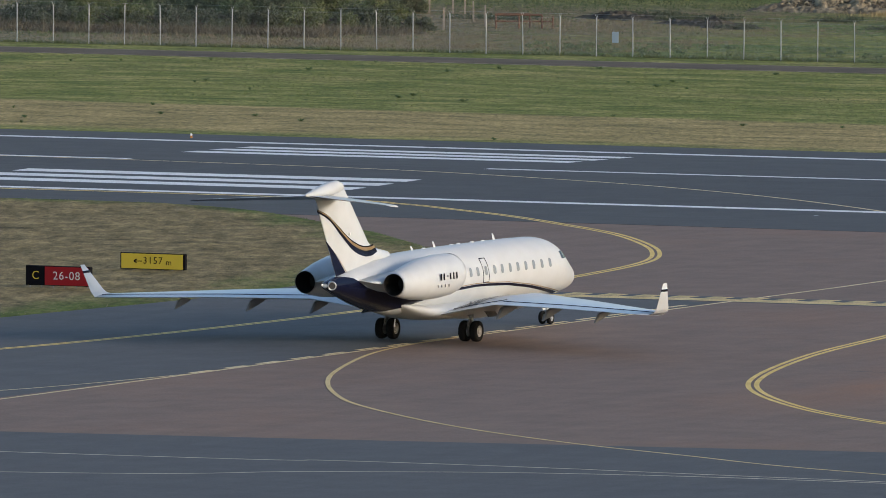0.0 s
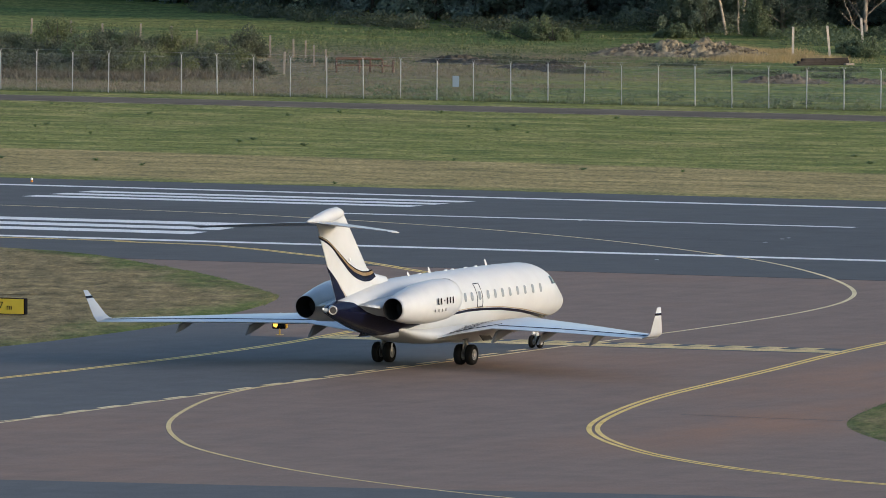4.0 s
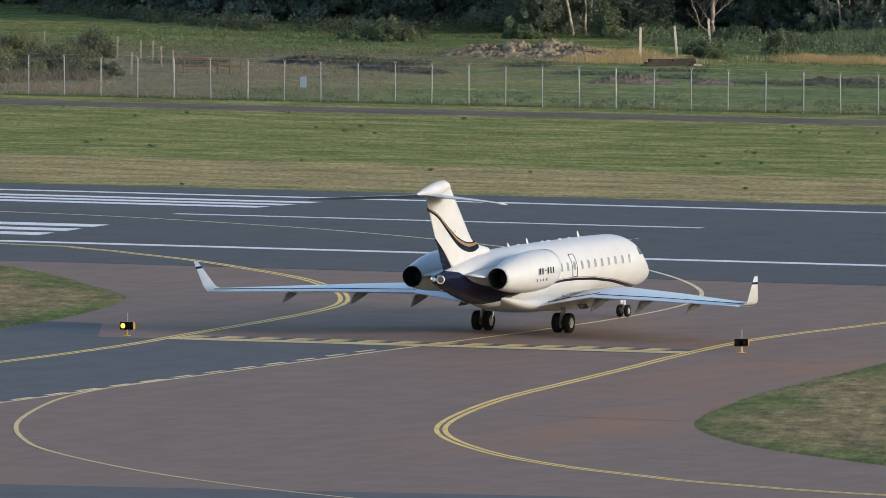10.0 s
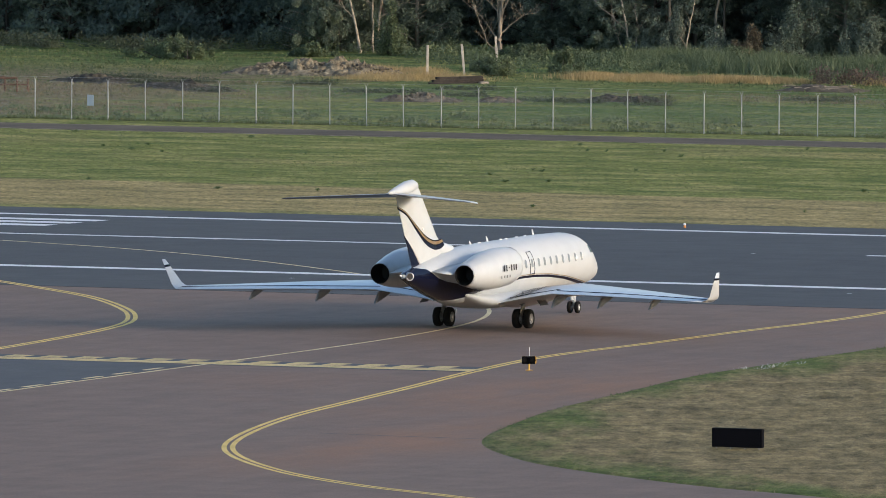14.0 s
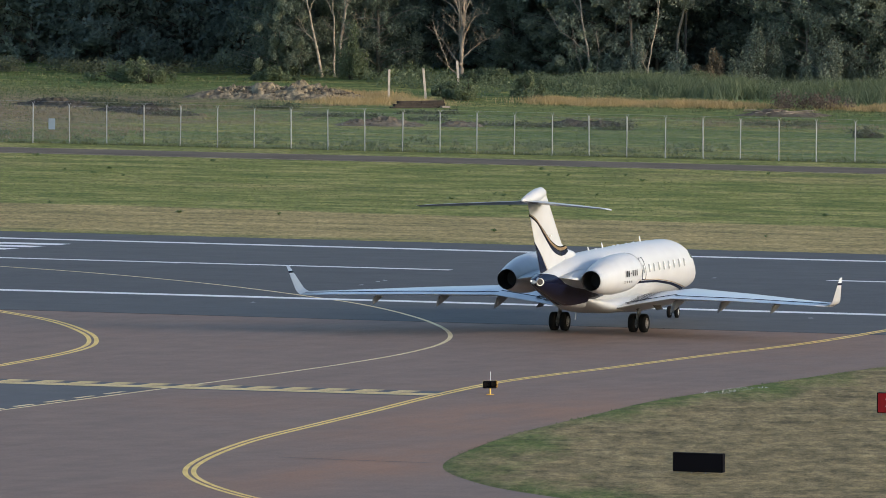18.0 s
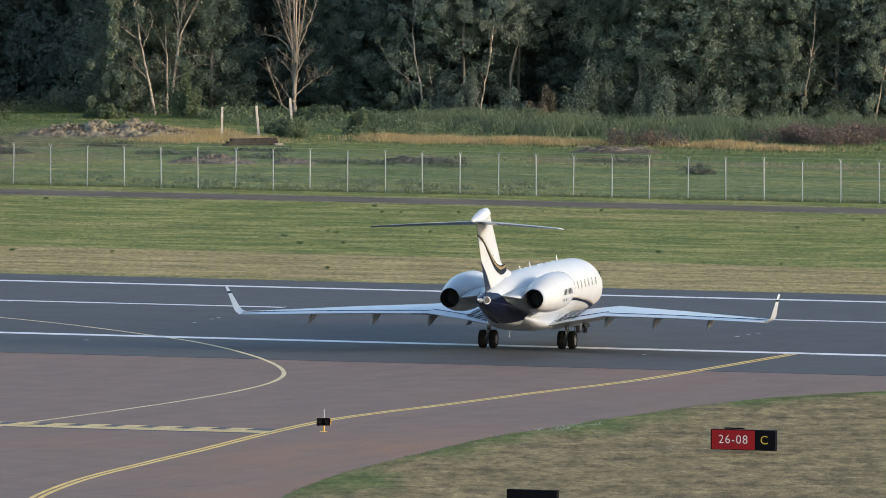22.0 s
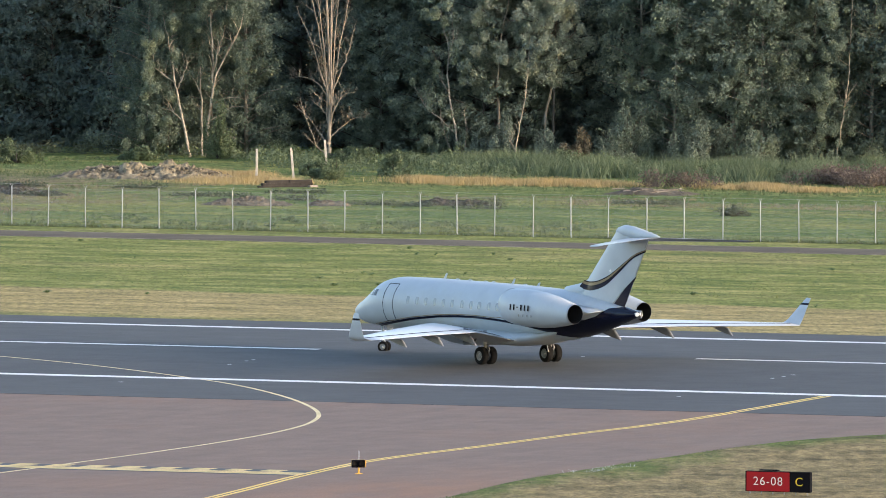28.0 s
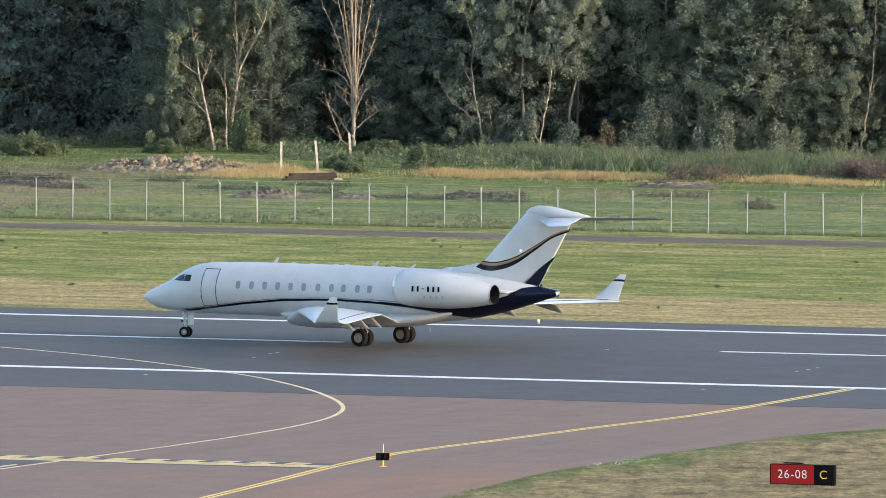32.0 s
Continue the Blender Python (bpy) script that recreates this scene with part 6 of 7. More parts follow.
def build_meadow():
    mound("earth_mound", -91.2, 208.5, 5.7, 3.8, 1.25, 1, M_EARTH, "pale heap of dug earth and rubble in the meadow", 5)
    mound("earth_mound", -69.4, 174.8, 3.0, 1.8, 0.75, 2, M_DARK_EARTH, "low brown earth ridge behind the fence", 15)
    mound("earth_mound", -64.6, 176.5, 1.5, 1.2, 0.5, 3, M_DARK_EARTH, "low brown earth ridge behind the fence", 10)
    mound("earth_bank", -99.0, 191.6, 3.6, 1.6, 0.75, 4, M_WET_EARTH, "dark low bank of turned soil", -30)
    mound("earth_bank", -89.6, 184.4, 5.6, 1.7, 0.75, 8, M_WET_EARTH, "dark low bank of turned soil", -38)
    mound("brushwood", -52.4, 200.0, 3.0, 2.0, 0.5, 5, M_DARK_EARTH, "low pile of cut brushwood", 5)
    mound("earth_bank", -58.0, 181.0, 3.2, 1.2, 0.55, 6, M_WET_EARTH, "dark low bank of turned soil", 5)
    g = np.random.RandomState(9)
    vs, fs = [], []
    for k in range(800):
        u, v = g.uniform(-0.95, 0.95), g.uniform(-0.9, 0.9)
        q = Vector((-91.0 + 5.0 * u, 208.5 + 3.2 * v + 0.4 * u, 1.15 * 0.55 * (1 - abs(u) ** 5) * (1 - v * v) + 0.02))
        s = g.uniform(0.05, 0.17)
        base = len(vs)
        for a in ((1, 0, 0), (-1, 0.2, 0), (0, 1, 0.1), (0.1, -1, 0), (0, 0, 0.8), (0, 0, -0.8)):
            vs.append(q + Vector(a) * s * g.uniform(0.6, 1.3))
        fs += [(base + i, base + j, base + n) for i, j, n in ((0, 2, 4), (2, 1, 4), (1, 3, 4), (3, 0, 4), (2, 0, 5), (1, 2, 5), (3, 1, 5), (0, 3, 5))]
    half = len(fs) // 2
    tagged(link_mesh("rubble", vs[:half // 8 * 6], fs[:half // 8 * 8], M_EARTH), "loose clods and stones on the earth heap", "rubble", kind="stuff")
    k0 = half // 8 * 6
    tagged(link_mesh("rubble", vs[k0:], [tuple(i - k0 for i in q) for q in fs[half // 8 * 8:]], M_DARK_EARTH), "dark clods on the earth heap", "rubble", kind="stuff")
    gs = random.Random(19)
    for k in range(26):
        a, ln = gs.uniform(0, math.pi), gs.uniform(0.7, 1.9)
        c = Vector((-52.2 + gs.uniform(-2.4, 2.4), 199.4 + gs.uniform(-1.3, 0.9), gs.uniform(0.12, 0.34)))
        d = Vector((math.cos(a), math.sin(a) * 0.6, gs.uniform(-0.12, 0.16))) * ln * 0.5
        bm = bmesh.new()
        tube(bm, [c - d, c + Vector((0, 0, 0.06)), c + d], [0.03, 0.025, 0.01], 5)
        tagged(part("dead_branch", bm, M_DEAD if k % 3 else M_BARK, None), "dry cut branch on the brushwood pile", "branch", "branches of the brushwood pile")
    # low timber edging by the two leaning poles
    st = empty("timber_stack", pose(-78.0, 196.8, -0.04, 0, 0, 48))
    for x0, x1, y0, z0, lab in ((0.0, 3.4, 0.0, 0.0, ""), (0.5, 4.1, 0.35, 0.0, ""), (0.3, 3.0, 0.1, 0.17, ""), (0.9, 4.0, 0.4, 0.17, ""), (0.6, 2.2, 0.2, 0.34, ""), (2.3, 3.9, 0.3, 0.34, "")):
        bm = bmesh.new()
        box(bm, x0, y0, z0, x1, y0 + 0.3, z0 + 0.165, 0.02)
        part("beam", bm, M_SOOT_WOOD, st)
    bm = bmesh.new()
    box(bm, 3.4, -0.40, 0.0, 4.0, -0.05, 0.18, 0.03)
    part("beam", bm, M_OLD_POST, st, "pale broken concrete piece")
    tagged(st, "low stack of blackened timber beams in the meadow", "timber stack")
    poles = [(-83.0, 208.1, 2.0, 0.5, 1), (-81.5, 210.7, 2.0, -5, 1), (-87.2, 229.7, 1.7, -4, 1), (-150.1, 219.5, 1.4, 1, 0.95), (-142.5, 212.6, 1.4, 0, 0.95), (-138.7, 209.8, 1.4, 2, 0.8), (-134.8, 207.8, 1.4, 1, 0.95),
             (-130.9, 204.6, 1.4, -1, 0.8), (-128.7, 205.7, 1.4, 2, 0.8), (-125.1, 203.0, 1.4, -1, 0.95), (-121.0, 198.2, 1.4, 1, 0.7), (-114.6, 193.7, 1.4, -3, 0.8), (-113.4, 193.2, 1.4, 2, 0.8), (-109.5, 188.5, 1.4, 0, 0.8), (-108.0, 187.1, 1.4, 1, 0.7), (-105.0, 182.0, 1.35, -1, 0.7), (-101.9, 177.1, 1.35, 0, 0.7), (-102.2, 171.5, 1.4, 2, 0.9)]
    for x, y, h, lean, w in poles:
        bm = bmesh.new()
        box(bm, -0.075 * w, -0.075 * w, -0.2, 0.075 * w, 0.075 * w, h, 0.012)
        p = part("old_post", bm, M_POST if w == 1 else M_OLD_POST, None)
        p.matrix_basis = pose(x, y, 0, 0, lean, 20)
        tagged(p, "weathered pale concrete post standing alone" if w == 1 else "grey weathered post of an old fence", "post", "old fence posts")
    # coiled barbed wire along the old fence
    bm = bmesh.new()
    pts = []
    for k in range(26 * 16):
        u = k / (26 * 16)
        a = 2 * math.pi * k / 16
        pts.append(Vector((-115.0 + 9.6 * u, 172.0 + 3.0 * u + 0.40 * math.cos(a), 1.55 + 0.42 * math.sin(a))))
    tube(bm, pts, [0.006] * len(pts), 3, False)
    tagged(part("razor_wire_coil", bm, M_BARK, None), "dull coil of razor wire above the bushes", "wire")
    # rusty frame
    fr = empty("rusty_frame", pose(-100.0, 174.6, 0, 0, 0, 24))
    for a, b in (((0, 0, 0), (0, 0, 0.8)), ((1.3, 0, 0), (1.3, 0, 0.8)), ((2.6, 0, 0), (2.6, 0, 0.75)), ((3.2, 0.3, 0), (3.2, 0.3, 0.7)), ((0, 0, 0.78), (2.6, 0, 0.78)), ((0, 0, 0.42), (3.2, 0.1, 0.40)), ((0, 0.6, 0), (0, 0.6, 0.8)), ((1.9, 0.6, 0), (1.9, 0.6, 0.8)), ((0, 0.6, 0.8), (1.9, 0.6, 0.8)), ((0, 0, 0.8), (0, 0.6, 0.8))):
        bm = bmesh.new()
        round_bar(bm, Vector(a) * 1.12, Vector(b) * 1.12, 0.06, 6)
        part("bar", bm, M_WOOD, fr)
    tagged(fr, "rusty brown metal frame lying in the grass", "frame")
    # notice plates hung on the fence
    for x in (-77.58, -12.17):
        bm = bmesh.new()
        box(bm, -0.22, -0.012, 0, 0.22, 0.012, 0.66, 0.008)
        p = part("fence_plate", bm, M_PLATE, None)
        p.matrix_basis = pose(x, FENCE_Y - 0.07, 0.86)
        tagged(p, "plain pale blue plate hung on the fence", "plate")
    k = 0
    for x, y, w, h in ((-116.5, 163.5, 3.0, 2.4), (-112.8, 165.0, 2.6, 2.5), (-109.2, 166.5, 2.8, 2.6), (-105.6, 167.8, 2.4, 2.1), (-103.6, 170.0, 1.5, 1.3), (-121, 164, 3.0, 2.3), (-126, 164, 3.2, 2.2), (-131, 163, 3.0, 2.4),
                       (-119, 190, 2.2, 2.2), (-123, 191, 2.4, 2.3), (-115, 193, 2.0, 2.6), (-130, 196, 3, 2.3), (-137, 198, 3, 2.3), (-114.6, 166.5, 2.4, 2.0), (-110.8, 168.5, 2.4, 2.1), (-107.3, 170.5, 2.2, 1.7), (-118.8, 166, 2.6, 2.1), (-123.5, 166, 2.8, 2.1), (-128.5, 166, 3.0, 2.2), (-117, 177, 3.0, 2.4), (-112, 181, 2.6, 2.2), (-122, 180, 3, 2.3)):
        k += 1
        build_bush(x, y, w * 1.1, h * (0.8 if k % 4 else 1.0), 300 + k, M_SCRUB if k % 3 else M_TUFT, "dense dark green bush in the rough meadow", 6000, size=0.085)
    gb = random.Random(33)
    for j in range(22):
        a, dy = gb.random(), gb.uniform(0, 24)
        k += 1
        build_bush(-127 + 23.5 * a - 0.45 * dy, 165.5 + 4.5 * a + dy, gb.uniform(1.5, 2.6), gb.uniform(1.1, 2.1), 300 + k, (M_SCRUB, M_BUSH, M_SCRUB, M_TUFT)[j % 4], "dense green bush in the rough meadow", 4500, size=0.08)
    for x, y, w, h in ((-78.6, 211.0, 1.7, 1.25), (-76.5, 216.0, 1.15, 1.75), (-82.0, 215.5, 1.6, 0.9), (-97.3, 235.2, 1.5, 4.0), (-101.5, 232, 1.6, 1.1), (-108, 226, 1.8, 2.0), (-110.5, 227, 2.2, 1.5), (-81.5, 229, 2.0, 1.2), (-86, 232, 2.2, 1.5), (-71, 232, 2.0, 1.7)):
        k += 1
        build_bush(x, y, w, h, 300 + k, M_BUSH, "leafy green bush before the wood", 5000, size=0.08)
    for x, y, w, h, m, lab in ((-72.6, 238.2, 1.5, 2.4, M_STUBBLE_DULL, "rust-tinged bush at the foot of the wood"), (-75.0, 238.8, 1.6, 2.6, M_LEAF, "dense green bush at the foot of the wood"), (-78.4, 238.9, 1.6, 3.4, M_LEAF, "dense green bush at the foot of the wood"), (-80.6, 239.2, 1.2, 2.0, M_LEAF, "dense green bush at the foot of the wood"), (-69.6, 239.0, 2.4, 4.2, M_LEAF_BIRCH, "dense green bush at the foot of the wood"), (-64.5, 239.0, 2.2, 3.6, M_LEAF, "dense green bush at the foot of the wood")):
        k += 1
        build_bush(x, y, w, h, 300 + k, m, lab, 6000, size=0.085)
    build_bush(-36.3, 173.2, 1.1, 0.75, 299, M_SCRUB, "thin greyish bush in the rough meadow", 1500, size=0.06)
    tufts("reed_bed", [(-71, 226, 4, 3), (-64.5, 224, 4, 4), (-58, 227, 5, 3.5), (-52.5, 222, 4, 4), (-48, 230, 6, 4), (-38, 233, 10, 5), (-76, 229, 4, 2.5)], 24000, 1.25, 0.45, M_REED, "tall green reeds in front of the wood", 41, 0.034, 2, soft=True)
    clumps = random.Random(48)
    leafy = [(cx + clumps.gauss(0, 0.5) * rx, cy + clumps.gauss(0, 0.5) * ry, 0.45, clumps.uniform(0.3, 0.8), 0.5, clumps.uniform(0.35, 0.75)) for cx, cy, rx, ry, n in ((-64, 224, 6, 4, 26), (-53, 221, 5, 3, 24), (-73, 226, 5, 3, 16), (-46, 229, 9, 4, 24)) for _ in range(n)]
    vs, fs = leaf_cloud(leafy, 13000, 0.085, 41)
    vs[:, 2] = np.abs(vs[:, 2])
    tagged(link_mesh("reed_leaves", vs, fs, M_REED), "leafy green herbs standing among the reeds", "herbs", kind="stuff")
    brown = [(cx + clumps.gauss(0, 0.5) * rx, cy + clumps.gauss(0, 0.5) * ry, 0.45, clumps.uniform(0.4, 0.9), 0.6, clumps.uniform(0.4, 1.0)) for cx, cy, rx, ry, n in ((-47, 219, 2, 3, 26), (-43.5, 217, 3, 3, 34), (-42, 224, 4, 5, 40), (-35, 226, 6, 5, 40), (-54.6, 209.6, 2.4, 1.3, 14)) for _ in range(n)]
    vs, fs = leaf_cloud(brown, 22000, 0.085, 42)
    vs[:, 2] = np.abs(vs[:, 2])
    tagged(link_mesh("rusty_weeds", vs, fs, M_REED_BROWN), "rust-brown tall weeds beside the reeds", "weeds", kind="stuff")
    tufts("straw_grass", [(-82.5, 204, 3.6, 3.5), (-68, 210, 4.5, 2.4), (-61, 210, 3.8, 1.8), (-49.5, 210.5, 3.0, 1.8), (-44.5, 208, 2.4, 1.4), (-88, 213, 3, 3), (-72, 211, 2, 2)], 7000, 0.42, 0.3, M_STRAW, "dry golden grass patches in the meadow", 43, 0.022, 4, soft=True)
    tufts("meadow_grass", [(-95, 190, 100, 46)], 32000, 0.13, 0.25, M_TUFT, "rough uncut meadow grass behind the fence", 44, 0.05, 3)
    tufts("dry_meadow", [(-98, 158, 20, 9), (-99, 149, 9, 3), (-99, 151, 9, 4), (-86, 178, 10, 6), (-104, 183, 10, 6), (-92, 196, 10, 5), (-60, 190, 14, 3), (-40, 186, 12, 3)], 9500, 0.14, 0.25, M_STUBBLE_DULL, "brownish dried grass in the meadow", 60, 0.05, 3)
    humps = [(-93.6, 192.5, 2.2, 1.6), (-99.7, 196.3, 2.6, 1.8), (-95, 191, 1.4, 1.2), (-84.7, 193.3, 1.6, 1.2), (-74.4, 184.3, 1.1, 0.9), (-69.3, 182, 1.4, 1.0), (-62.4, 178, 1.8, 1.2), (-59.0, 177.2, 1.2, 0.9), (-54.4, 176, 1.6, 0.9), (-56.5, 181, 1.5, 1.2), (-72.5, 190, 2.0, 1.4), (-38.7, 178.6, 0.9, 0.8), (-47, 186, 2.2, 1.2), (-86.2, 181, 1.3, 1.0), (-77, 184, 1.5, 1.0), (-106, 187, 3.0, 2.0), (-112, 180, 3, 2)]
    vs, fs = leaf_cloud([(x + u * rx, y + v * ry, 0.08, rx * 0.5, ry * 0.5, 0.30 + 0.1 * u) for x, y, rx, ry in humps for u in (-0.7, 0, 0.7) for v in (-0.4, 0.4)], 11000, 0.085, 62)
    vs[:, 2] = np.abs(vs[:, 2])
    tagged(link_mesh("dark_scrub", vs, fs, M_SCRUB), "dark low scrub hummocks in the meadow", "scrub", kind="stuff")
    tufts("scrub_weeds", [(-118, 160, 14, 2.0), (-106, 164.5, 5, 2.0), (-120, 171, 12, 4)], 5000, 0.7, 0.3, M_STUBBLE_DULL, "tall brownish weeds among the scrub", 63, 0.035, 3)
    tufts("fence_foot_grass", [(-70, FENCE_Y + 0.2, 95, 0.5)], 4500, 0.28, 0.12, M_TUFT, "uncut grass along the fence foot", 45, 0.04, 3)
    gw = random.Random(46)
    low = [(-90 + 52 * gw.random() ** 0.8, gw.uniform(146, 156), 0.12, gw.uniform(0.25, 0.8), gw.uniform(0.25, 0.6), gw.uniform(0.15, 0.32)) for _ in range(70)]
    vs, fs = leaf_cloud(low, 5200, 0.09, 46)
    vs[:, 2] = np.abs(vs[:, 2])
    tagged(link_mesh("meadow_weeds", vs, fs, M_BUSH), "broad-leaved weeds behind the fence", "weeds", kind="stuff")


build_meadow()
tufts("white_flowers", [(47.4, -59.0, 0.6, 1.6), (47.6, -56.5, 0.6, 1.2)], 70, 0.20, 0.05, M_WHITE, "small white flowers at the island's edge", 91, 0.03, 2)
tufts("verge_tufts", [(-60, 107, 110, 23)], 14000, 0.075, 0.2, M_LAWN, "short tufts in the mown grass", 47, 0.05, 3)
for k, (outline, area) in enumerate(((G1, [(-24, -65, 28, 60)]), (G2, [(70, -75, 26, 62)]))):
    tufts("island_straw", area, 17000, 0.12, 0.10, M_STUBBLE, "dried short grass on the island", 49 + k, 0.035, 3, outline)
    ri = random.Random(80 + k)
    cx, cy, wx, wy = area[0]
    patches = [(ri.uniform(cx - wx, cx + wx), ri.uniform(cy - wy, cy + wy), ri.uniform(0.8, 2.6), ri.uniform(1.5, 5.0)) for _ in range(90)]
    tufts("island_tufts", patches, 11000, 0.12, 0.12, M_TUFT, "short green tufts on the island", 52 + k, 0.035, 3, outline)
    ragged = [(ri.uniform(cx - wx, cx + wx), ri.uniform(cy - wy, cy + wy), ri.uniform(0.5, 2.0), ri.uniform(1.0, 4.0)) for _ in range(70)]
    tufts("island_dead_tufts", ragged, 6000, 0.10, 0.12, M_STUBBLE_DULL, "brown withered tufts on the island", 72 + k, 0.04, 3, outline)
    rim = [(p[0] + (q[0] - p[0]) * u, p[1] + (q[1] - p[1]) * u, 2.2, 2.2) for p, q in zip(outline, outline[1:]) if abs(p[0]) < 90 and abs(q[0]) < 90 for u in (0, 0.2, 0.4, 0.6, 0.8)]
    tufts("rim_tufts", rim, 18000, 0.10, 0.12, M_TUFT, "ragged green grass along the pavement edge", 55 + k, 0.035, 3, outline)


def build_weed(x, y, w, seed):
    """A flat rosette of broad bent leaves in the mown grass."""
    g = random.Random(seed)
    vs, fs = [], []
    for k in range(g.randrange(18, 30)):
        a, ln, up = g.uniform(0, 2 * math.pi), w * g.uniform(0.5, 1.0), g.uniform(0.04, 0.16)
        d, sd = Vector((math.cos(a), math.sin(a), 0)), Vector((-math.sin(a), math.cos(a), 0)) * ln * 0.16
        foot = d * g.uniform(0, 0.5) * w
        base = len(vs)
        for u, z, ww in ((0.0, 0.0, 0.4), (0.45, up, 1.0), (0.8, up * 0.9, 0.8), (1.0, up * 0.5, 0.1)):
            c = foot + d * ln * u + Vector((0, 0, z))
            vs += [c + sd * ww, c - sd * ww]
        fs += [(base + i, base + i + 1, base + i + 3, base + i + 2) for i in (0, 2, 4)]
    ob = link_mesh("weed_clump", vs, fs, M_WEED)
    ob.matrix_basis = pose(x, y, 0.0)
    return tagged(ob, "flat dark green weed in the mown grass", "weed", "weeds in the mown grass")


rw = random.Random(5)
for k in range(64):
    x = rw.uniform(-125, 15)
    y = rw.uniform(53, 80) if k % 3 == 0 else rw.uniform(84, 130)
    build_weed(x, y, rw.uniform(0.10, 0.30), rw.randrange(10 ** 6))


# ---------------------------------------------------------------- signs and lamps
def lettering(text, size, mat, parent, m, name="lettering"):
    cu = bpy.data.curves.new(name, "FONT")
    cu.body, cu.size, cu.extrude, cu.offset = text, size, 0.004, -0.008 * size
    cu.space_character = 1.14
    cu.align_x, cu.align_y = "CENTER", "CENTER"
    tmp = bpy.data.objects.new(name, cu)
    me = bpy.data.meshes.new_from_object(tmp)
    bpy.data.objects.remove(tmp)
    # one object for each figure
    bm = bmesh.new()
    bm.from_mesh(me)
    left = set(bm.faces)
    while left:
        island, todo = set(), [next(iter(left))]
        while todo:
            f = todo.pop()
            if f in island:
                continue
            island.add(f)
            todo += [q for v in f.verts for q in v.link_faces if q not in island]
        left -= island
        ids, faces = {}, []
        for f in sorted(island, key=lambda q: q.index):
            faces.append([ids.setdefault(v.index, len(ids)) for v in f.verts])
        at = {k: w for w, k in ids.items()}
        bm.verts.ensure_lookup_table()
        ob = link_mesh(name, [tuple(bm.verts[at[k]].co) for k in range(len(at))], faces, mat, parent)
        ob.matrix_basis = m
    bm.free()


def build_sign(x, y, rz, w, z0, z1, panels, label, cap=False):
    """A low airfield sign box on short legs over a concrete strip; panels: (from, to, material, text, text material)."""
    s = empty("airfield_sign", pose(x, y, 0.08, 0, 0, rz))
    bm = bmesh.new()
    box(bm, -0.06, -0.12, z0 - 0.03, w + 0.06, 0.16, z1 + 0.03, 0.012)
    part("housing", bm, M_BLACK, s, "dark metal sign housing")
    for a, b, mat, text, tm in panels:
        bm = bmesh.new()
        box(bm, a, -0.135, z0, b, -0.115, z1, 0.004)
        p = part("face", bm, mat, s)
        if text:
            lettering(text, (z1 - z0) * 0.64, tm, p, pose((a + b) / 2, -0.142, (z0 + z1) / 2, 90, 0, 0))
    n = max(4, int(w / 0.45))
    for k in range(n):
        bm = bmesh.new()
        xx = 0.1 + (w - 0.2) * k / (n - 1)
        round_bar(bm, (xx, 0.02, -0.05), (xx, 0.02, z0), 0.025, 6)
        part("leg", bm, M_STEEL, s)
    bm = bmesh.new()
    box(bm, -0.5, -0.5, -0.06, w + 0.6, 0.55, 0.0, 0.02)
    part("base_slab", bm, M_POST, s, "grey gravelled concrete base")
    if cap:
        bm = bmesh.new()
        box(bm, 0.55, -0.05, z1 + 0.05, 1.45, 0.1, z1 + 0.10, 0.01)
        part("top_lamp", bm, M_BLACK, s)
    bm = bmesh.new()
    box(bm, w + 0.06, -0.10, z0, w + 0.075, 0.14, z1)
    part("end_plate", bm, M_BLACK, s)
    return tagged(s, label, "sign", "airfield signs")


build_sign(59.59, -71.17, 0, 2.87, 0.17, 1.0, [(0, 2.0, M_RED, "26-08", M_SIGN_WHITE), (2.02, 2.87, M_BLACK, "C", M_SIGN_YELLOW)], "red and black runway sign reading 26-08 C on grass", True)
build_sign(-8.19, -73.11, 0, 3.11, 0.15, 0.98, [(0, 0.89, M_BLACK, "C", M_SIGN_YELLOW), (0.91, 3.11, M_RED, "26-08", M_SIGN_WHITE)], "black and red runway sign reading C 26-08 on grass")
dist = build_sign(-10.12, -59.6, 0, 3.16, 0.10, 0.79, [(0, 3.16, M_SIGN_YELLOW, "", None)], "yellow distance sign with black figures and arrow")
lettering("3157", 0.46, M_BLACK, dist, pose(1.62, -0.142, 0.47, 90, 0, 0))
lettering("m", 0.40, M_BLACK, dist, pose(2.44, -0.142, 0.41, 90, 0, 0))
bm = bmesh.new()
for q in ([(0.55, 0.37), (0.95, 0.37), (0.95, 0.41), (0.55, 0.41)], [(0.50, 0.39), (0.66, 0.50), (0.69, 0.46), (0.58, 0.39)], [(0.50, 0.39), (0.58, 0.39), (0.69, 0.32), (0.66, 0.28)]):
    bm.faces.new([bm.verts.new((a + 0.12, -0.142, b + 0.055)) for a, b in q])
part("arrow", bm, M_BLACK, dist, "black arrow pointing left")
build_sign(65.14, -108.51, 0, 2.07, 0.12, 0.84, [(0, 2.07, M_BLACK, "", None)], "blank black back of an airfield sign on grass")


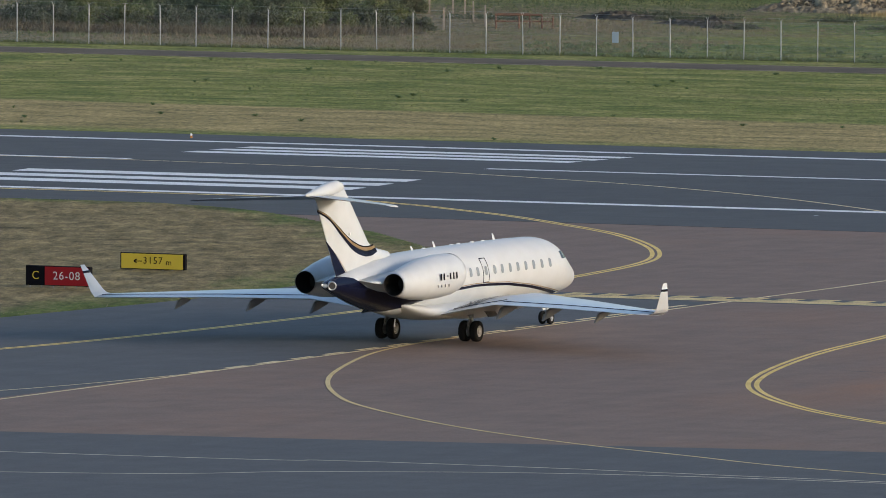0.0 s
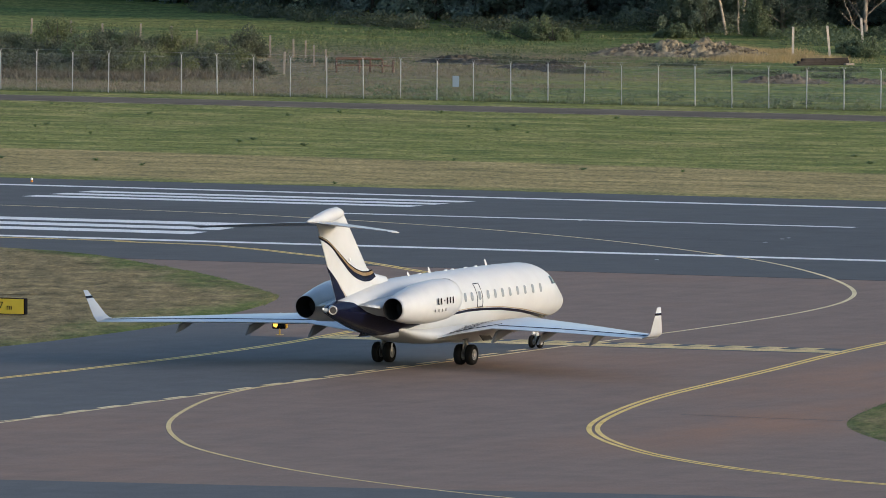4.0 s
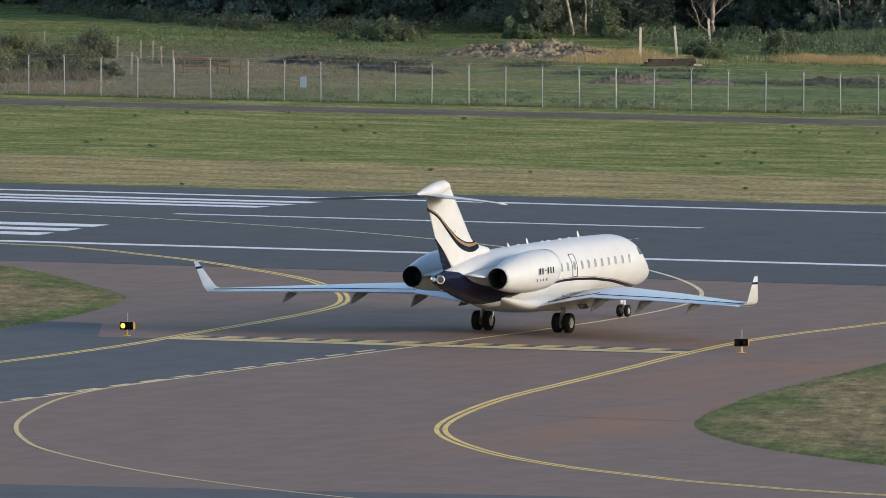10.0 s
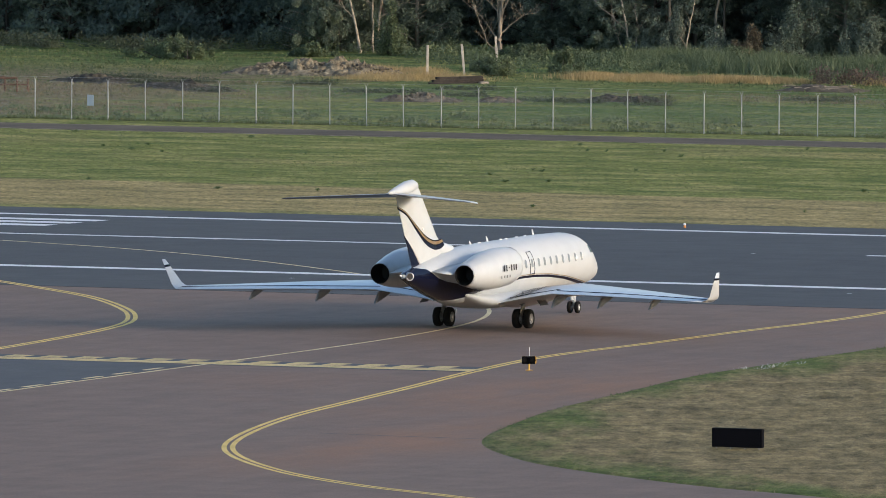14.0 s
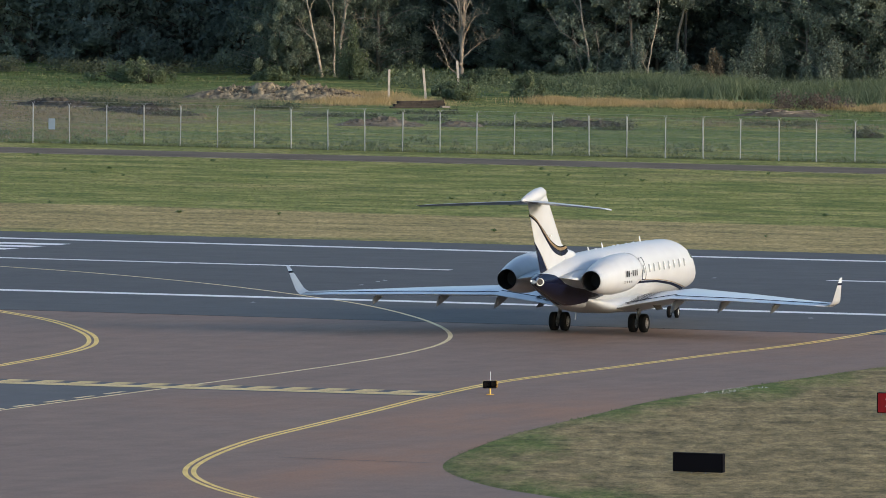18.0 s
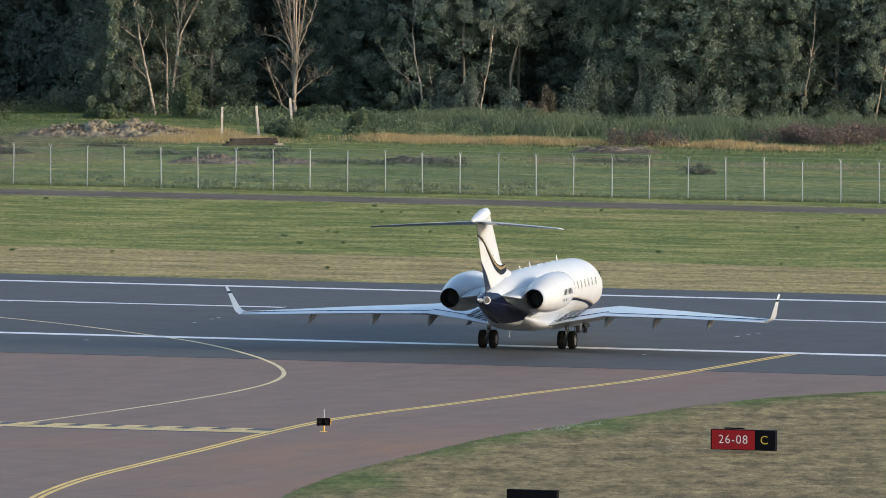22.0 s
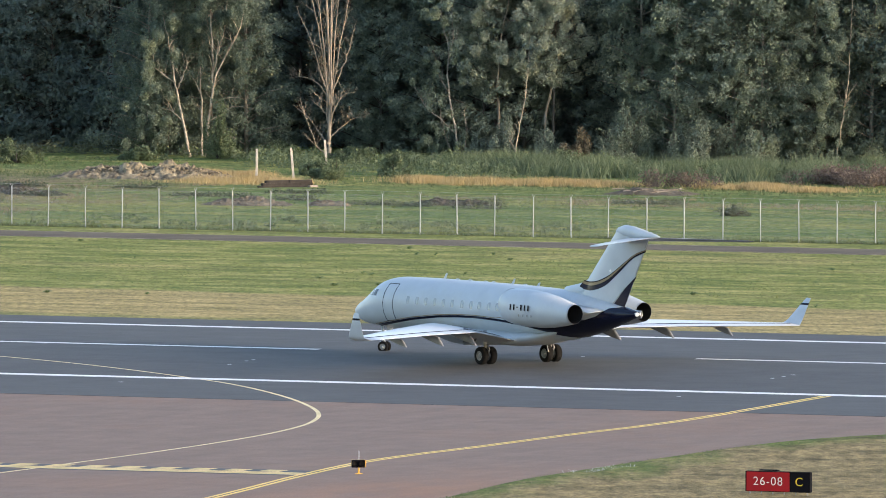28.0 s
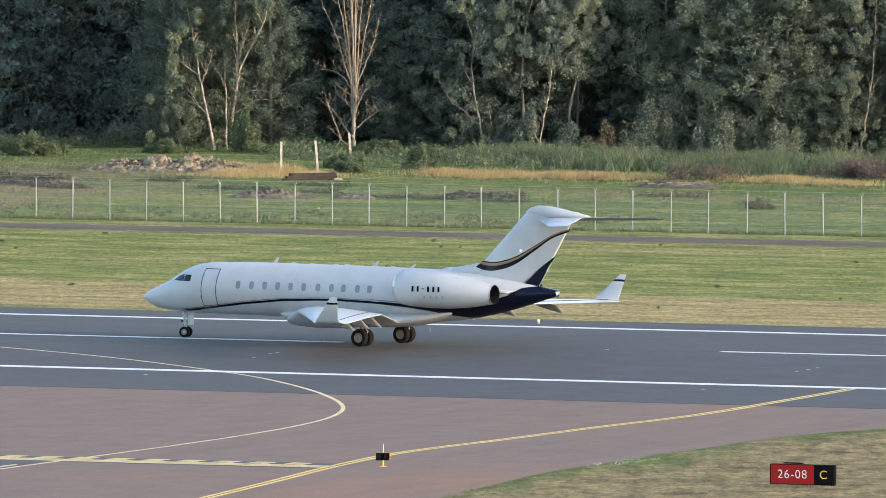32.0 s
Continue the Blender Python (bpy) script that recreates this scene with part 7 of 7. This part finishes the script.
def build_guard(x, y, rz, lit):
    g = empty("guard_light", pose(x, y, 0.03, 0, 0, rz))
    bm = bmesh.new()
    round_bar(bm, (0, 0, 0), (0, 0, 0.30), 0.04, 8)
    box(bm, -0.16, -0.12, 0, 0.16, 0.12, 0.025, 0.005)
    part("stand", bm, M_YELLOW, g, "orange stand")
    bm = bmesh.new()
    box(bm, -0.30, -0.02, 0.29, 0.33, 0.26, 0.62, 0.03)
    part("housing", bm, M_YELLOW, g, "orange rear housing")
    bm = bmesh.new()
    box(bm, -0.33, -0.045, 0.28, 0.28, -0.018, 0.63, 0.02)
    part("black_board", bm, M_BLACK, g, "black front board")
    for k, xx in enumerate((-0.18, 0.14)):
        bm = bmesh.new()
        tube(bm, [(xx, -0.04, 0.46), (xx, -0.20, 0.46)], [0.125, 0.13], 16, False)
        part("visor", bm, M_BLACK, g, "round black visor")
        bm = bmesh.new()
        tube(bm, [(xx, -0.05, 0.46), (xx, -0.065, 0.46)], [0.115, 0.10], 16)
        part("lens", bm, M_LAMP if k == lit else M_GLASS, g, "amber lamp lens")
    bm = bmesh.new()
    round_bar(bm, (0.02, 0.05, 0.6), (0.02, 0.05, 1.02), 0.012, 6)
    part("aerial", bm, M_WHITE, g)
    return tagged(g, "orange and black runway guard light with two round lamps", "guard light", "guard lights at the holding line")


build_guard(38.5, -64.6, 32, 5)
build_guard(9.0, -66.0, 14, 0)


def build_edge_lamps():
    lamp = empty("runway_edge_lamp", pose(-58.9, 47.1, 0.03))
    bm = bmesh.new()
    tube(bm, [(0, 0, 0), (0, 0, 0.05), (0, 0, 0.12)], [0.08, 0.065, 0.05], 10)
    part("base", bm, M_ORANGE, lamp)
    bm = bmesh.new()
    tube(bm, [(0, 0, 0.12), (0, 0, 0.20), (0, 0, 0.24)], [0.06, 0.065, 0.03], 10)
    part("lens", bm, M_WHITE, lamp, "frosted white lens")
    tagged(lamp, "small white runway edge lamp on an orange base", "runway lamp", "runway edge lamps")
    for k in (-1, 1, 2):
        copy_thing(lamp, pose(-58.9 + (59.4 if k > 0 else 58.9) * k, 47.1, 0.03))


build_edge_lamps()


def build_inset_lamps():
    spots = [(0.2, 10.0), (0.0, 12.6), (0.0, 13.5), (14.7, 21.4), (0.5, -4.2), (29.4, 9.9), (29.5, 11.2), (29.5, 12.5), (-29.5, 10.0), (-29.5, 11.2), (-15, 21.4), (30, -4.2)]
    first = None
    for x, y in spots:
        if first is None:
            bm = bmesh.new()
            tube(bm, [(0, 0, 0), (0, 0, 0.015)], [0.11, 0.09], 10)
            box(bm, -0.10, -0.08, 0.0, 0.10, 0.08, 0.008)
            first = part("inset_lamp", bm, M_GALV, None)
            first.matrix_basis = pose(x, y, runway_z(y) + 0.004)
            tagged(first, "flush white inset lamp in the runway", "inset lamp", "inset runway lamps")
        else:
            copy_thing(first, pose(x, y, max(runway_z(y), 0.03) + 0.004))


build_inset_lamps()



def motions():
    rows = []
    for t, x, y, h in TAXI:
        z = runway_z(y) if y > 0 else 0.03
        rows.append((t, pose(x, y, z, 0, 0, h)))
    walk(JET, rows)
    # the wheels roll with the way travelled
    ts = [r[0] for r in TAXI]
    fine = [0.1 * k for k in range(321)]
    px, py = np.interp(fine, ts, [r[1] for r in TAXI]), np.interp(fine, ts, [r[2] for r in TAXI])
    way = np.concatenate([[0], np.cumsum(np.hypot(np.diff(px), np.diff(py)))])
    for wh, at, r in WHEELS:
        walk(wh, [(t, pose(*at, 0, math.degrees(d / r), 0)) for t, d in zip(fine, way)])
    steer = [(0, 0), (6, 0), (13, 1), (17, 4), (19, 6), (21, 14), (22.5, 30), (24.5, 40), (26.5, 42), (28, 34), (30, 22), (32, 12)]
    for ng in NOSE:
        walk(ng, [(t, pose(12.0, 0, 0, 0, 0, a)) for t, a in steer])


motions()
